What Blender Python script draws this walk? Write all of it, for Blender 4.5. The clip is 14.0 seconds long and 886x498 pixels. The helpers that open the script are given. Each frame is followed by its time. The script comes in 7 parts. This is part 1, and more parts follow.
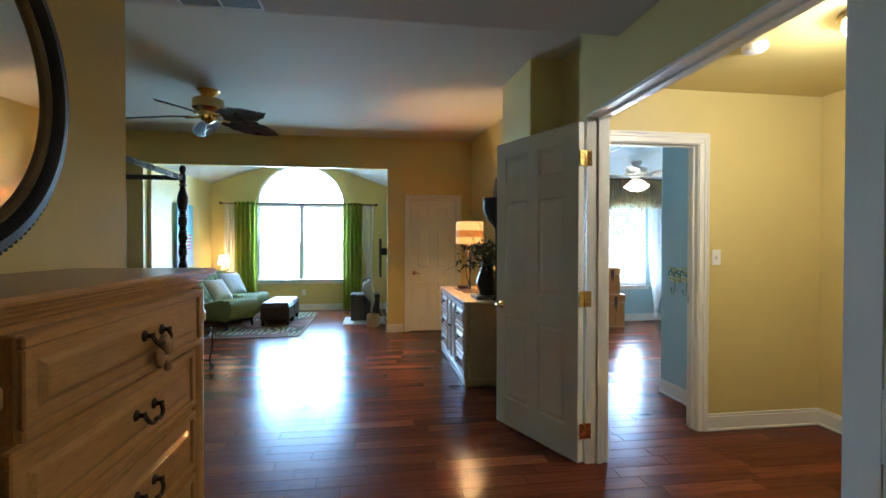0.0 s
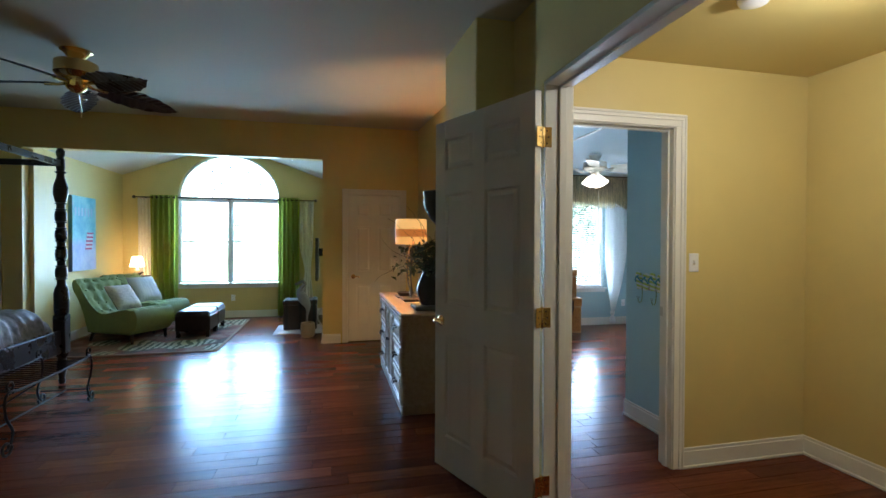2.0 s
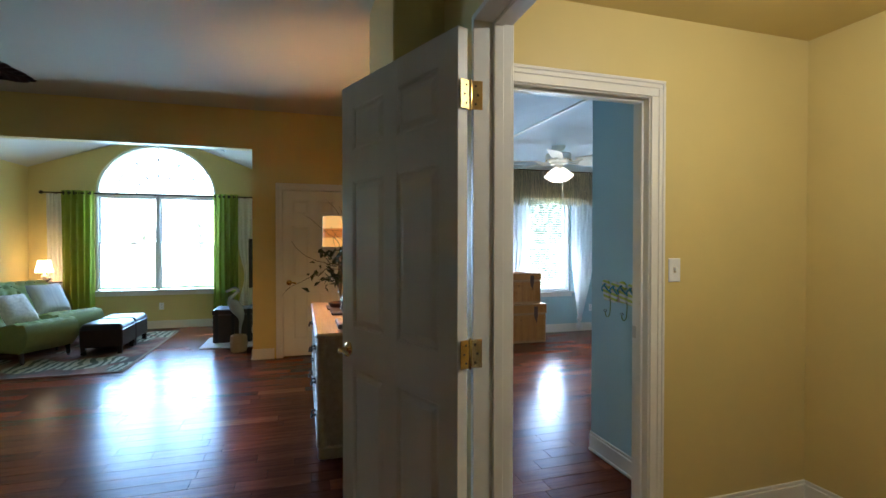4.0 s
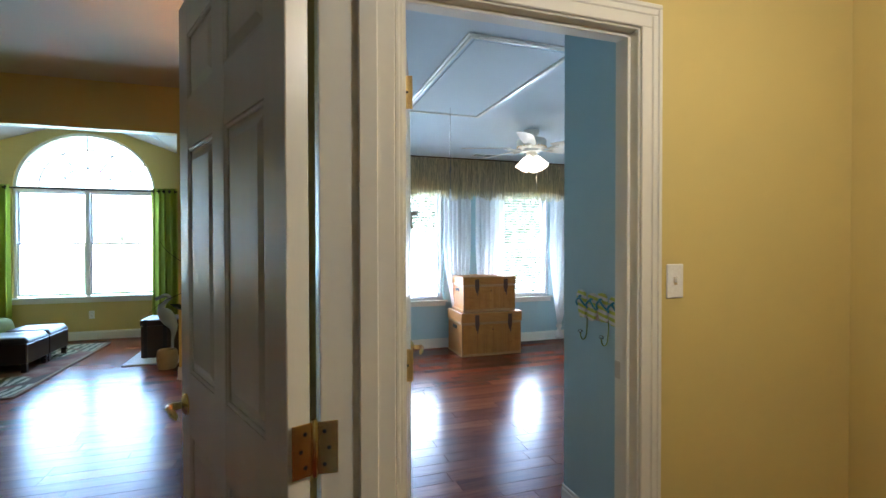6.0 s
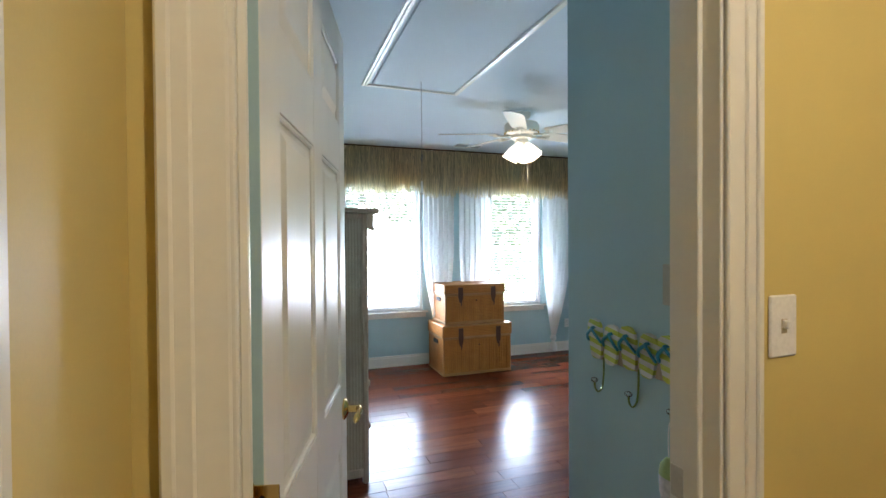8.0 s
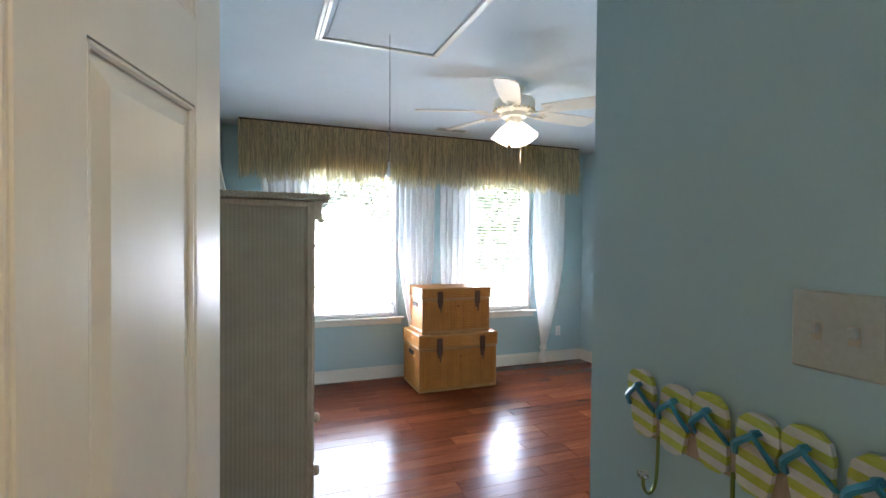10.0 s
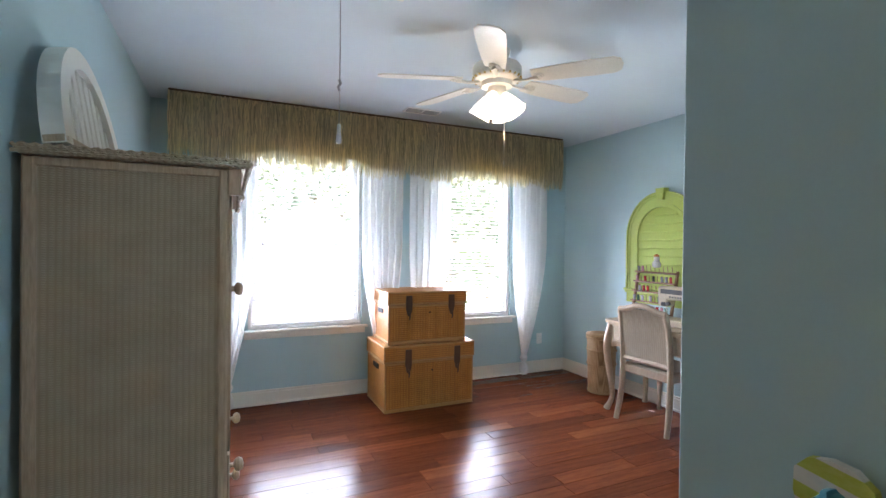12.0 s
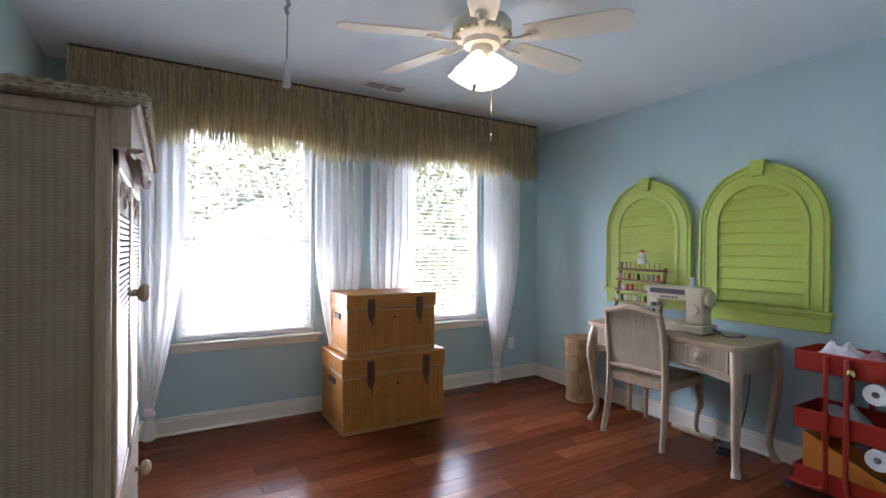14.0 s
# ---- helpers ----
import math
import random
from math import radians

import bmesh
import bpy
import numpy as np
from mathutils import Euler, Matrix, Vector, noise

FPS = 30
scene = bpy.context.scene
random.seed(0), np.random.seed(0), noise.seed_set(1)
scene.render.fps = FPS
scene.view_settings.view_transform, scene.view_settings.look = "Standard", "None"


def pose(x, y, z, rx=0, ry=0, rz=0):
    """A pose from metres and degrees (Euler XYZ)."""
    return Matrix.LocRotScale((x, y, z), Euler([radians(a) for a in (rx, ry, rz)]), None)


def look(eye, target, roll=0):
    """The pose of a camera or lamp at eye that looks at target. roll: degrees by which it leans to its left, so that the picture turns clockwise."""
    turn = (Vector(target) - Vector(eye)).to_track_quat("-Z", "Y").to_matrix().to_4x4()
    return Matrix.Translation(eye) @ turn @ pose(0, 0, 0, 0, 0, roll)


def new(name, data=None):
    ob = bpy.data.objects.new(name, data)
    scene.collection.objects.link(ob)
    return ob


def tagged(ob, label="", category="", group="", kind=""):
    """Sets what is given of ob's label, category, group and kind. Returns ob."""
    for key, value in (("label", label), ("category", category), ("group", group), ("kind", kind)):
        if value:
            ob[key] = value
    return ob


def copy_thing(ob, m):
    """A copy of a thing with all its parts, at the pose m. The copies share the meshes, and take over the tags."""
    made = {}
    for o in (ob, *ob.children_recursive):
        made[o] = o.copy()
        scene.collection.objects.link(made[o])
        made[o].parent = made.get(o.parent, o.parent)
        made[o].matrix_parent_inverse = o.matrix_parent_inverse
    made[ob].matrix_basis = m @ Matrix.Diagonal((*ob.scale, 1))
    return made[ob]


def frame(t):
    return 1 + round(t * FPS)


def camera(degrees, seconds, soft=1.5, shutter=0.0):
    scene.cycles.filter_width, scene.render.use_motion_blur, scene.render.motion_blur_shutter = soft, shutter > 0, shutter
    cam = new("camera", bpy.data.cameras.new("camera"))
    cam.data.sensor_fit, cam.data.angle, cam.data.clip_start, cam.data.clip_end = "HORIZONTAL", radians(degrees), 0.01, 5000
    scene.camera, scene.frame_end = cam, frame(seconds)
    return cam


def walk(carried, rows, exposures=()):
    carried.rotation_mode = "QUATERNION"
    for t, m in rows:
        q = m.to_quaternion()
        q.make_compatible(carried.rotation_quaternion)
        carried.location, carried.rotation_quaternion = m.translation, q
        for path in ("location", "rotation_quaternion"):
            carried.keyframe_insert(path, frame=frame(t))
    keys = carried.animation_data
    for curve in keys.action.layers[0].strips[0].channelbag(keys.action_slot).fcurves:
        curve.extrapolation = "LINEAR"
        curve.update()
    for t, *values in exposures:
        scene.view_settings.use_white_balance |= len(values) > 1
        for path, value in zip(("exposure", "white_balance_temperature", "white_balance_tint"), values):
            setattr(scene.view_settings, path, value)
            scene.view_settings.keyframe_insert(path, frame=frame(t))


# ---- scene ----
cam = camera(86.4, 14.0)
PATH = [
    (0, (0.842, 1.199, 1.358), (1.122, 3.179, 1.336), 0.1),
    (0.5, (0.91, 1.365, 1.367), (1.235, 3.339, 1.341), 0.2),
    (1, (0.973, 1.542, 1.373), (1.346, 3.507, 1.346), 0.2),
    (1.5, (1.041, 1.699, 1.373), (1.46, 3.655, 1.346), 0.2),
    (2, (1.127, 1.856, 1.379), (1.587, 3.802, 1.352), 0.2),
    (2.5, (1.225, 2.008, 1.385), (1.72, 3.945, 1.358), 0.1),
    (3, (1.331, 2.158, 1.388), (1.858, 4.088, 1.363), 0.1),
    (5.5, (1.953, 2.914, 1.395), (2.567, 4.817, 1.366), -0.1),
    (6, (2.068, 3.07, 1.391), (2.694, 4.97, 1.364), -0.1),
    (6.5, (2.174, 3.246, 1.398), (2.808, 5.143, 1.372), -0.1),
    (7, (2.253, 3.402, 1.407), (2.898, 5.295, 1.381), -0.0),
    (7.5, (2.337, 3.562, 1.408), (2.989, 5.452, 1.384), -0.1),
    (8, (2.418, 3.709, 1.418), (3.081, 5.596, 1.393), -0.4),
    (10.5, (2.76, 4.404, 1.422), (3.5, 6.262, 1.385), 0.7),
    (11, (2.822, 4.519, 1.386), (3.587, 6.367, 1.364), 0.6),
    (11.5, (2.864, 4.664, 1.372), (3.667, 6.496, 1.353), 0.6),
    (12, (2.914, 4.793, 1.354), (3.744, 6.612, 1.34), 0.7),
    (12.5, (2.939, 4.946, 1.327), (3.813, 6.745, 1.322), 0.6),
    (13, (2.967, 5.07, 1.321), (3.88, 6.849, 1.316), 0.6),
    (13.5, (2.986, 5.173, 1.302), (3.948, 6.927, 1.301), 0.5),
    (14, (3.02, 5.275, 1.304), (4.028, 7.003, 1.3), 0.5),
]
walk(cam, [(t, look(eye, target, roll)) for t, eye, target, roll in PATH], [(0.0, 4.92, 5350, 9), (1.5, 4.49, 5320, 9), (3.0, 4.33, 5320, 9), (6.0, 4.46, 5650, 12), (7.0, 4.38, 5750, 12), (8.0, 4.52, 6050, 13), (11.0, 4.68, 6500, 21), (12.5, 4.45, 6550, 23), (14.0, 4.08, 6650, 25)])

# ---- light ----
world = bpy.data.worlds.new("world")
scene.world = world
world.use_nodes = True
_wt = world.node_tree
_sky = _wt.nodes.new("ShaderNodeTexSky")
_sky.sky_type, _sky.sun_disc = "NISHITA", False
_sky.sun_elevation, _sky.sun_rotation = radians(58), radians(200)
_wt.links.new(_sky.outputs[0], _wt.nodes["Background"].inputs[0])
_wt.nodes["Background"].inputs[1].default_value = 0.15


def sun_lamp():
    d = bpy.data.lights.new("sun", "SUN")
    d.energy, d.angle, d.color = 4.5, radians(0.5), (1.0, 0.95, 0.88)
    ob = new("sun", d)
    ob.matrix_world = look((0, 0, 0), (-0.18, 0.5, -0.85))
    return ob


def window_light(name, x, y, z, w, h, energy, color=(0.80, 0.91, 1.0), drop=0.5):
    """Sky light that stands in a window or high outside it and shines into the room; drop tilts it down."""
    d = bpy.data.lights.new(name, "AREA")
    d.shape, d.size, d.size_y, d.energy, d.color = "RECTANGLE", w, h, energy, color
    ob = new(name, d)
    ob.matrix_world = look((x, y, z), (x, y - 1, z - drop))
    return ob


def bulb(name, x, y, z, energy, color=(1.0, 0.72, 0.42), radius=0.04):
    d = bpy.data.lights.new(name, "POINT")
    d.energy, d.color, d.shadow_soft_size = energy, color, radius
    ob = new(name, d)
    ob.location = (x, y, z)
    return ob


sun_lamp()
window_light("nook_window_light", -0.67, 11.36, 1.42, 1.7, 1.55, 7.2, (0.48, 0.75, 1.0), 0.0)
window_light("nook_high_light", -0.67, 12.3, 4.0, 2.2, 1.5, 10.0, (0.58, 0.80, 1.0), 0.9)
window_light("craft_window_light", 3.55, 9.26, 1.02, 0.9, 0.75, 4.5, (0.80, 0.89, 1.0), 0.0)
window_light("craft_window_light", 5.19, 9.26, 1.02, 0.8, 0.75, 4.1, (0.80, 0.89, 1.0), 0.0)
window_light("craft_high_light", 3.55, 10.0, 3.1, 1.1, 1.1, 7.0, (0.80, 0.89, 1.0), 0.6)
window_light("craft_high_light", 5.19, 10.0, 3.1, 1.0, 1.1, 6.0, (0.80, 0.89, 1.0), 0.6)
bulb("hall_bulb", 3.17, 3.10, 2.28, 1.38, (1.0, 0.89, 0.73))
bulb("dresser_lamp_bulb", 1.885, 6.42, 1.40, 1.8, (1.0, 0.56, 0.2))
bulb("corner_lamp_bulb", -2.07, 10.80, 1.03, 0.3, (1.0, 0.62, 0.3))
bulb("craft_fan_bulb", 4.3, 7.15, 2.0, 0.12, (1.0, 0.8, 0.56), 0.05)

# ---- materials ----
def shader(name, rough=0.5, metal=0.0, spec=0.5):
    m = bpy.data.materials.new(name)
    m.use_nodes = True
    t = m.node_tree
    b = t.nodes["Principled BSDF"]
    b.inputs["Roughness"].default_value, b.inputs["Metallic"].default_value = rough, metal
    b.inputs["Specular IOR Level"].default_value = spec
    return m, t, b


def coords(t, scale=(1, 1, 1)):
    c = t.nodes.new("ShaderNodeTexCoord")
    mp = t.nodes.new("ShaderNodeMapping")
    mp.inputs["Scale"].default_value = scale
    t.links.new(c.outputs["Object"], mp.inputs["Vector"])
    return mp.outputs["Vector"]


def noise_of(t, vec, scale, detail=4.0, rough=0.55):
    n = t.nodes.new("ShaderNodeTexNoise")
    n.inputs["Scale"].default_value, n.inputs["Detail"].default_value, n.inputs["Roughness"].default_value = scale, detail, rough
    t.links.new(vec, n.inputs["Vector"])
    return n.outputs["Fac"]


def ramp(t, fac, stops):
    r = t.nodes.new("ShaderNodeValToRGB")
    e = r.color_ramp.elements
    while len(e) < len(stops):
        e.new(0.5)
    for el, (p, c) in zip(e, stops):
        el.position, el.color = p, (*c, 1)
    t.links.new(fac, r.inputs["Fac"])
    return r.outputs["Color"]


def mixed(t, fac, a, b, mode="MIX"):
    n = t.nodes.new("ShaderNodeMix")
    n.data_type, n.blend_type = "RGBA", mode
    for s, v in ((n.inputs[0], fac), (n.inputs[6], a), (n.inputs[7], b)):
        if isinstance(v, (int, float)):
            s.default_value = v
        elif isinstance(v, tuple):
            s.default_value = (*v, 1)
        else:
            t.links.new(v, s)
    return n.outputs[2]


def bump(t, b, height, strength=0.2, distance=0.01):
    n = t.nodes.new("ShaderNodeBump")
    n.inputs["Strength"].default_value, n.inputs["Distance"].default_value = strength, distance
    t.links.new(height, n.inputs["Height"])
    t.links.new(n.outputs["Normal"], b.inputs["Normal"])


def scaled(c, k):
    return tuple(min(1.0, v * k) for v in c)


def plain(name, color, rough=0.5, metal=0.0, vary=0.12, scale=6.0, grain=120.0, relief=0.06, stretch=(1, 1, 1), spec=0.5, wear=0.0, fine_mix=0.25):
    """Paint, cloth, metal: two scales of variation in tone, a fine relief and some change of gloss."""
    m, t, b = shader(name, rough, metal, spec)
    v = coords(t, stretch)
    big, fine = noise_of(t, v, scale), noise_of(t, v, grain, 3)
    c = ramp(t, big, [(0.3, scaled(color, 1 - vary)), (0.7, scaled(color, 1 + vary * 0.6))])
    c = mixed(t, fine_mix, c, ramp(t, fine, [(0.35, scaled(color, 0.8)), (0.65, scaled(color, 1.12))]))
    if wear:
        c = mixed(t, ramp(t, noise_of(t, v, scale * 3, 8, 0.7), [(0.60, (0, 0, 0)), (0.72, (wear, wear, wear))]), c, scaled(color, 0.55))
    t.links.new(c, b.inputs["Base Color"])
    rr = t.nodes.new("ShaderNodeMapRange")
    rr.inputs[3].default_value, rr.inputs[4].default_value = max(0.02, rough * 0.85), min(1, rough * 1.15)
    t.links.new(big, rr.inputs[0])
    t.links.new(rr.outputs[0], b.inputs["Roughness"])
    if relief:
        bump(t, b, fine, relief, 0.004)
    return m


def wood(name, dark, light, rough=0.4, stretch=(1.0, 14.0, 14.0), relief=0.1, per_object=0.0, coat=0.0):
    """Grain drawn out along the axis with the small stretch."""
    m, t, b = shader(name, rough)
    v = coords(t, stretch)
    n1, n2 = noise_of(t, v, 3.0, 6, 0.6), noise_of(t, v, 22.0, 4, 0.6)
    c = ramp(t, n1, [(0.3, dark), (0.7, light)])
    c = mixed(t, 0.35, c, ramp(t, n2, [(0.35, scaled(dark, 0.7)), (0.6, light)]))
    if per_object:
        o = t.nodes.new("ShaderNodeObjectInfo")
        k = ramp(t, o.outputs["Random"], [(0.0, (1 - per_object,) * 3), (0.5, (1, 1, 1)), (0.85, (1, 1, 1)), (1.0, (1 + per_object * 1.6, 1 + per_object * 1.1, 1 + per_object * 0.5))])
        c = mixed(t, 1.0, c, k, "MULTIPLY")
    t.links.new(c, b.inputs["Base Color"])
    b.inputs["Coat Weight"].default_value = coat
    b.inputs["Coat Roughness"].default_value = 0.12
    bump(t, b, n2, relief, 0.002)
    return m


def glowing(name, color, strength, base=(0.8, 0.7, 0.5)):
    m, t, b = shader(name, 0.6)
    b.inputs["Base Color"].default_value = (*base, 1)
    b.inputs["Emission Color"].default_value = (*color, 1)
    b.inputs["Emission Strength"].default_value = strength
    return m


def clear_glass(name):
    m, t, b = shader(name, 0.02)
    b.inputs["Base Color"].default_value = (0.95, 0.98, 0.97, 1)
    tr = t.nodes.new("ShaderNodeBsdfTransparent")
    gl = t.nodes.new("ShaderNodeBsdfGlossy")
    gl.inputs["Roughness"].default_value = 0.02
    fr = t.nodes.new("ShaderNodeFresnel")
    mx = t.nodes.new("ShaderNodeMixShader")
    t.links.new(fr.outputs[0], mx.inputs[0])
    t.links.new(tr.outputs[0], mx.inputs[1])
    t.links.new(gl.outputs[0], mx.inputs[2])
    t.links.new(mx.outputs[0], t.nodes["Material Output"].inputs[0])
    return m


def sheer(name, color, clear=0.55, strands=0.0):
    """Thin cloth: part see-through, part light-scattering."""
    m, t, b = shader(name, 0.9)
    v = coords(t)
    tr = t.nodes.new("ShaderNodeBsdfTransparent")
    tl = t.nodes.new("ShaderNodeBsdfTranslucent")
    df = t.nodes.new("ShaderNodeBsdfDiffuse")
    for n in (tl, df):
        n.inputs["Color"].default_value = (*color, 1)
    if strands:
        g = t.nodes.new("ShaderNodeNewGeometry")
        tone = ramp(t, g.outputs["Random Per Island"], [(0.0, scaled(color, 1 - strands)), (0.6, color), (1.0, scaled(color, 1 + strands * 0.6))])
        t.links.new(tone, tl.inputs["Color"])
        t.links.new(tone, df.inputs["Color"])
    a, c = t.nodes.new("ShaderNodeMixShader"), t.nodes.new("ShaderNodeMixShader")
    a.inputs[0].default_value = 0.34
    t.links.new(tl.outputs[0], a.inputs[1])
    t.links.new(df.outputs[0], a.inputs[2])
    k = ramp(t, noise_of(t, v, 60, 3), [(0.3, (max(0, clear - 0.03),) * 3), (0.7, (clear + 0.03,) * 3)])
    t.links.new(k, c.inputs[0])
    t.links.new(a.outputs[0], c.inputs[1])
    t.links.new(tr.outputs[0], c.inputs[2])
    t.links.new(c.outputs[0], t.nodes["Material Output"].inputs[0])
    return m


def weave(name, light, dark, across=220.0, up=90.0, rough=0.6, axis=0):
    """Woven cane or wicker: strands over and under, in relief and tone."""
    m, t, b = shader(name, rough, 0, 0.3)
    v = coords(t)
    w1, w2 = t.nodes.new("ShaderNodeTexWave"), t.nodes.new("ShaderNodeTexWave")
    dot = t.nodes.new("ShaderNodeVectorMath")
    dot.operation = "DOT_PRODUCT"
    dot.inputs[1].default_value = (1, 1, 0)
    t.links.new(v, dot.inputs[0])
    side = t.nodes.new("ShaderNodeCombineXYZ")
    t.links.new(dot.outputs["Value"], side.inputs[0])
    for w, d, s in ((w1, "Z", up), (w2, "X", across)):
        w.wave_type, w.bands_direction = "BANDS", d
        w.inputs["Scale"].default_value, w.inputs["Distortion"].default_value = s / 6.283, 0.7
        w.inputs["Detail"].default_value, w.inputs["Detail Scale"].default_value = 2, 1.5
        t.links.new(v if d == "Z" else side.outputs[0], w.inputs["Vector"])
    h = t.nodes.new("ShaderNodeMath")
    h.operation = "MULTIPLY"
    t.links.new(w1.outputs["Fac"], h.inputs[0])
    t.links.new(w2.outputs["Fac"], h.inputs[1])
    c = ramp(t, h.outputs[0], [(0.0, dark), (0.35, light)])
    c = mixed(t, 0.3, c, ramp(t, noise_of(t, v, 9, 5), [(0.3, scaled(dark, 0.9)), (0.7, scaled(light, 1.1))]))
    t.links.new(c, b.inputs["Base Color"])
    bump(t, b, h.outputs[0], 0.6, 0.004)
    return m



def floor_wood():
    """Varnished cherry planks: each plank has a tone of its own."""
    m, t, b = shader("cherry_floor_wood", 0.2, 0.0, 0.105)
    o, g = t.nodes.new("ShaderNodeObjectInfo"), t.nodes.new("ShaderNodeNewGeometry")
    add, fr = t.nodes.new("ShaderNodeMath"), t.nodes.new("ShaderNodeMath")
    fr.operation = "FRACT"
    t.links.new(o.outputs["Random"], add.inputs[0])
    t.links.new(g.outputs["Random Per Island"], add.inputs[1])
    t.links.new(add.outputs[0], fr.inputs[0])
    c = t.nodes.new("ShaderNodeTexCoord")
    off = t.nodes.new("ShaderNodeVectorMath")
    off.operation = "MULTIPLY_ADD"
    sh = t.nodes.new("ShaderNodeCombineXYZ")
    for k in range(3):
        t.links.new(fr.outputs[0], sh.inputs[k])
    t.links.new(sh.outputs[0], off.inputs[0])
    off.inputs[1].default_value = (9, 7, 5)
    t.links.new(c.outputs["Object"], off.inputs[2])
    mp = t.nodes.new("ShaderNodeMapping")
    mp.inputs["Scale"].default_value = (0.7, 11.0, 9.0)
    t.links.new(off.outputs[0], mp.inputs["Vector"])
    v = mp.outputs["Vector"]
    n1, n2 = noise_of(t, v, 3.0, 6, 0.6), noise_of(t, v, 20.0, 4, 0.6)
    col = ramp(t, n1, [(0.3, (0.086, 0.0200, 0.0092)), (0.7, (0.182, 0.050, 0.0190))])
    col = mixed(t, 0.3, col, ramp(t, n2, [(0.35, (0.064, 0.0155, 0.0080)), (0.6, (0.200, 0.056, 0.0210))]))
    tone = ramp(t, fr.outputs[0], [(0.0, (0.72, 0.69, 0.70)), (0.3, (0.92, 0.9, 0.9)), (0.75, (1.12, 1.1, 1.05)), (0.9, (1.35, 1.4, 1.35)), (1.0, (1.7, 1.95, 1.9))])
    t.links.new(mixed(t, 1.0, col, tone, "MULTIPLY"), b.inputs["Base Color"])
    wear = noise_of(t, c.outputs["Object"], 2.5, 5)
    rr = t.nodes.new("ShaderNodeMapRange")
    rr.inputs[3].default_value, rr.inputs[4].default_value = 0.16, 0.30
    t.links.new(wear, rr.inputs[0])
    t.links.new(rr.outputs[0], b.inputs["Roughness"])
    bump(t, b, n2, 0.03, 0.002)
    return m


WHITE = plain("white_trim_paint", (0.80, 0.78, 0.71), 0.32, vary=0.04, scale=2, grain=60, relief=0.015, fine_mix=0.05)
DOORWHITE = plain("white_door_paint", (0.82, 0.80, 0.72), 0.3, vary=0.04, scale=1.5, grain=40, relief=0.02, stretch=(6, 6, 0.6), fine_mix=0.05)
YELLOW = plain("yellow_wall_paint", (0.67, 0.54, 0.205), 0.44, vary=0.05, scale=1.5, grain=260, relief=0.05, fine_mix=0.05)
BLUE = plain("blue_wall_paint", (0.43, 0.60, 0.635), 0.55, vary=0.05, scale=1.5, grain=260, relief=0.05, fine_mix=0.05)
CEILING = plain("ceiling_paint", (0.53, 0.485, 0.395), 0.8, vary=0.04, scale=1.2, grain=200, relief=0.08, fine_mix=0.05)
BLUECEIL = plain("blue_ceiling_paint", (0.66, 0.74, 0.80), 0.75, vary=0.04, scale=1.2, grain=200, relief=0.08, fine_mix=0.05)
FLOORWOOD = floor_wood()
BRASS = plain("polished_brass", (0.78, 0.56, 0.22), 0.22, 1.0, vary=0.1, relief=0.02)
NICKEL = plain("brushed_metal", (0.62, 0.58, 0.5), 0.3, 1.0, vary=0.08, relief=0.02)
IRON = plain("black_wrought_iron", (0.015, 0.014, 0.014), 0.45, 0.6, vary=0.2, relief=0.1)
GLASS = clear_glass("window_glass")

# ---- mesh helpers ----
def part(name, bm, material, parent=None, label="", smooth=False):
    """Links a bmesh as one mesh object, under a thing or part."""
    me = bpy.data.meshes.new(name)
    bmesh.ops.recalc_face_normals(bm, faces=bm.faces)
    bm.to_mesh(me)
    bm.free()
    me.materials.append(material)
    if smooth:
        me.shade_smooth()
        me.set_sharp_from_angle(angle=radians(40))
    ob = new(name, me)
    if parent:
        ob.parent = parent
    if label:
        ob["label"] = label
    return ob


def thing(name, label, category, m=None, group="", kind=""):
    ob = new(name)
    ob.empty_display_size = 0.1
    if m is not None:
        ob.matrix_world = m
    return tagged(ob, label, category, group, kind)


def box(bm, x0, x1, y0, y1, z0, z1, bevel=0.0, m=None, seg=1):
    g = bmesh.ops.create_cube(bm, size=1.0)["verts"]
    for v in g:
        v.co = Vector(((x0 + x1) / 2 + v.co.x * (x1 - x0), (y0 + y1) / 2 + v.co.y * (y1 - y0), (z0 + z1) / 2 + v.co.z * (z1 - z0)))
    if m is not None:
        bmesh.ops.transform(bm, matrix=m, verts=g)
    if bevel:
        es = list({e for v in g for e in v.link_edges})
        bmesh.ops.bevel(bm, geom=es, offset=bevel, segments=seg, affect="EDGES", profile=0.5)
    return bm


def boxes(*specs, bevel=0.0):
    bm = bmesh.new()
    for s in specs:
        box(bm, *s, bevel=bevel)
    return bm


def ring_skin(bm, rings, cap=True, closed=False):
    """Skins rings of equal length into a tube."""
    vs = [[bm.verts.new(p) for p in r] for r in rings]
    n = len(vs[0])
    pairs = list(zip(vs, vs[1:])) + ([(vs[-1], vs[0])] if closed else [])
    for a, b in pairs:
        for i in range(n):
            j = (i + 1) % n
            bm.faces.new((a[i], a[j], b[j], b[i]))
    if cap and not closed:
        bm.faces.new(vs[0][::-1])
        bm.faces.new(vs[-1])
    return bm


def lathe(bm, profile, seg=20, m=None, cap=True):
    """profile: (radius, z) from one end to the other, about the z axis."""
    rings = [[Vector((r * math.cos(2 * math.pi * i / seg), r * math.sin(2 * math.pi * i / seg), z)) for i in range(seg)] for r, z in profile]
    if m is not None:
        rings = [[m @ p for p in r] for r in rings]
    return ring_skin(bm, rings, cap)


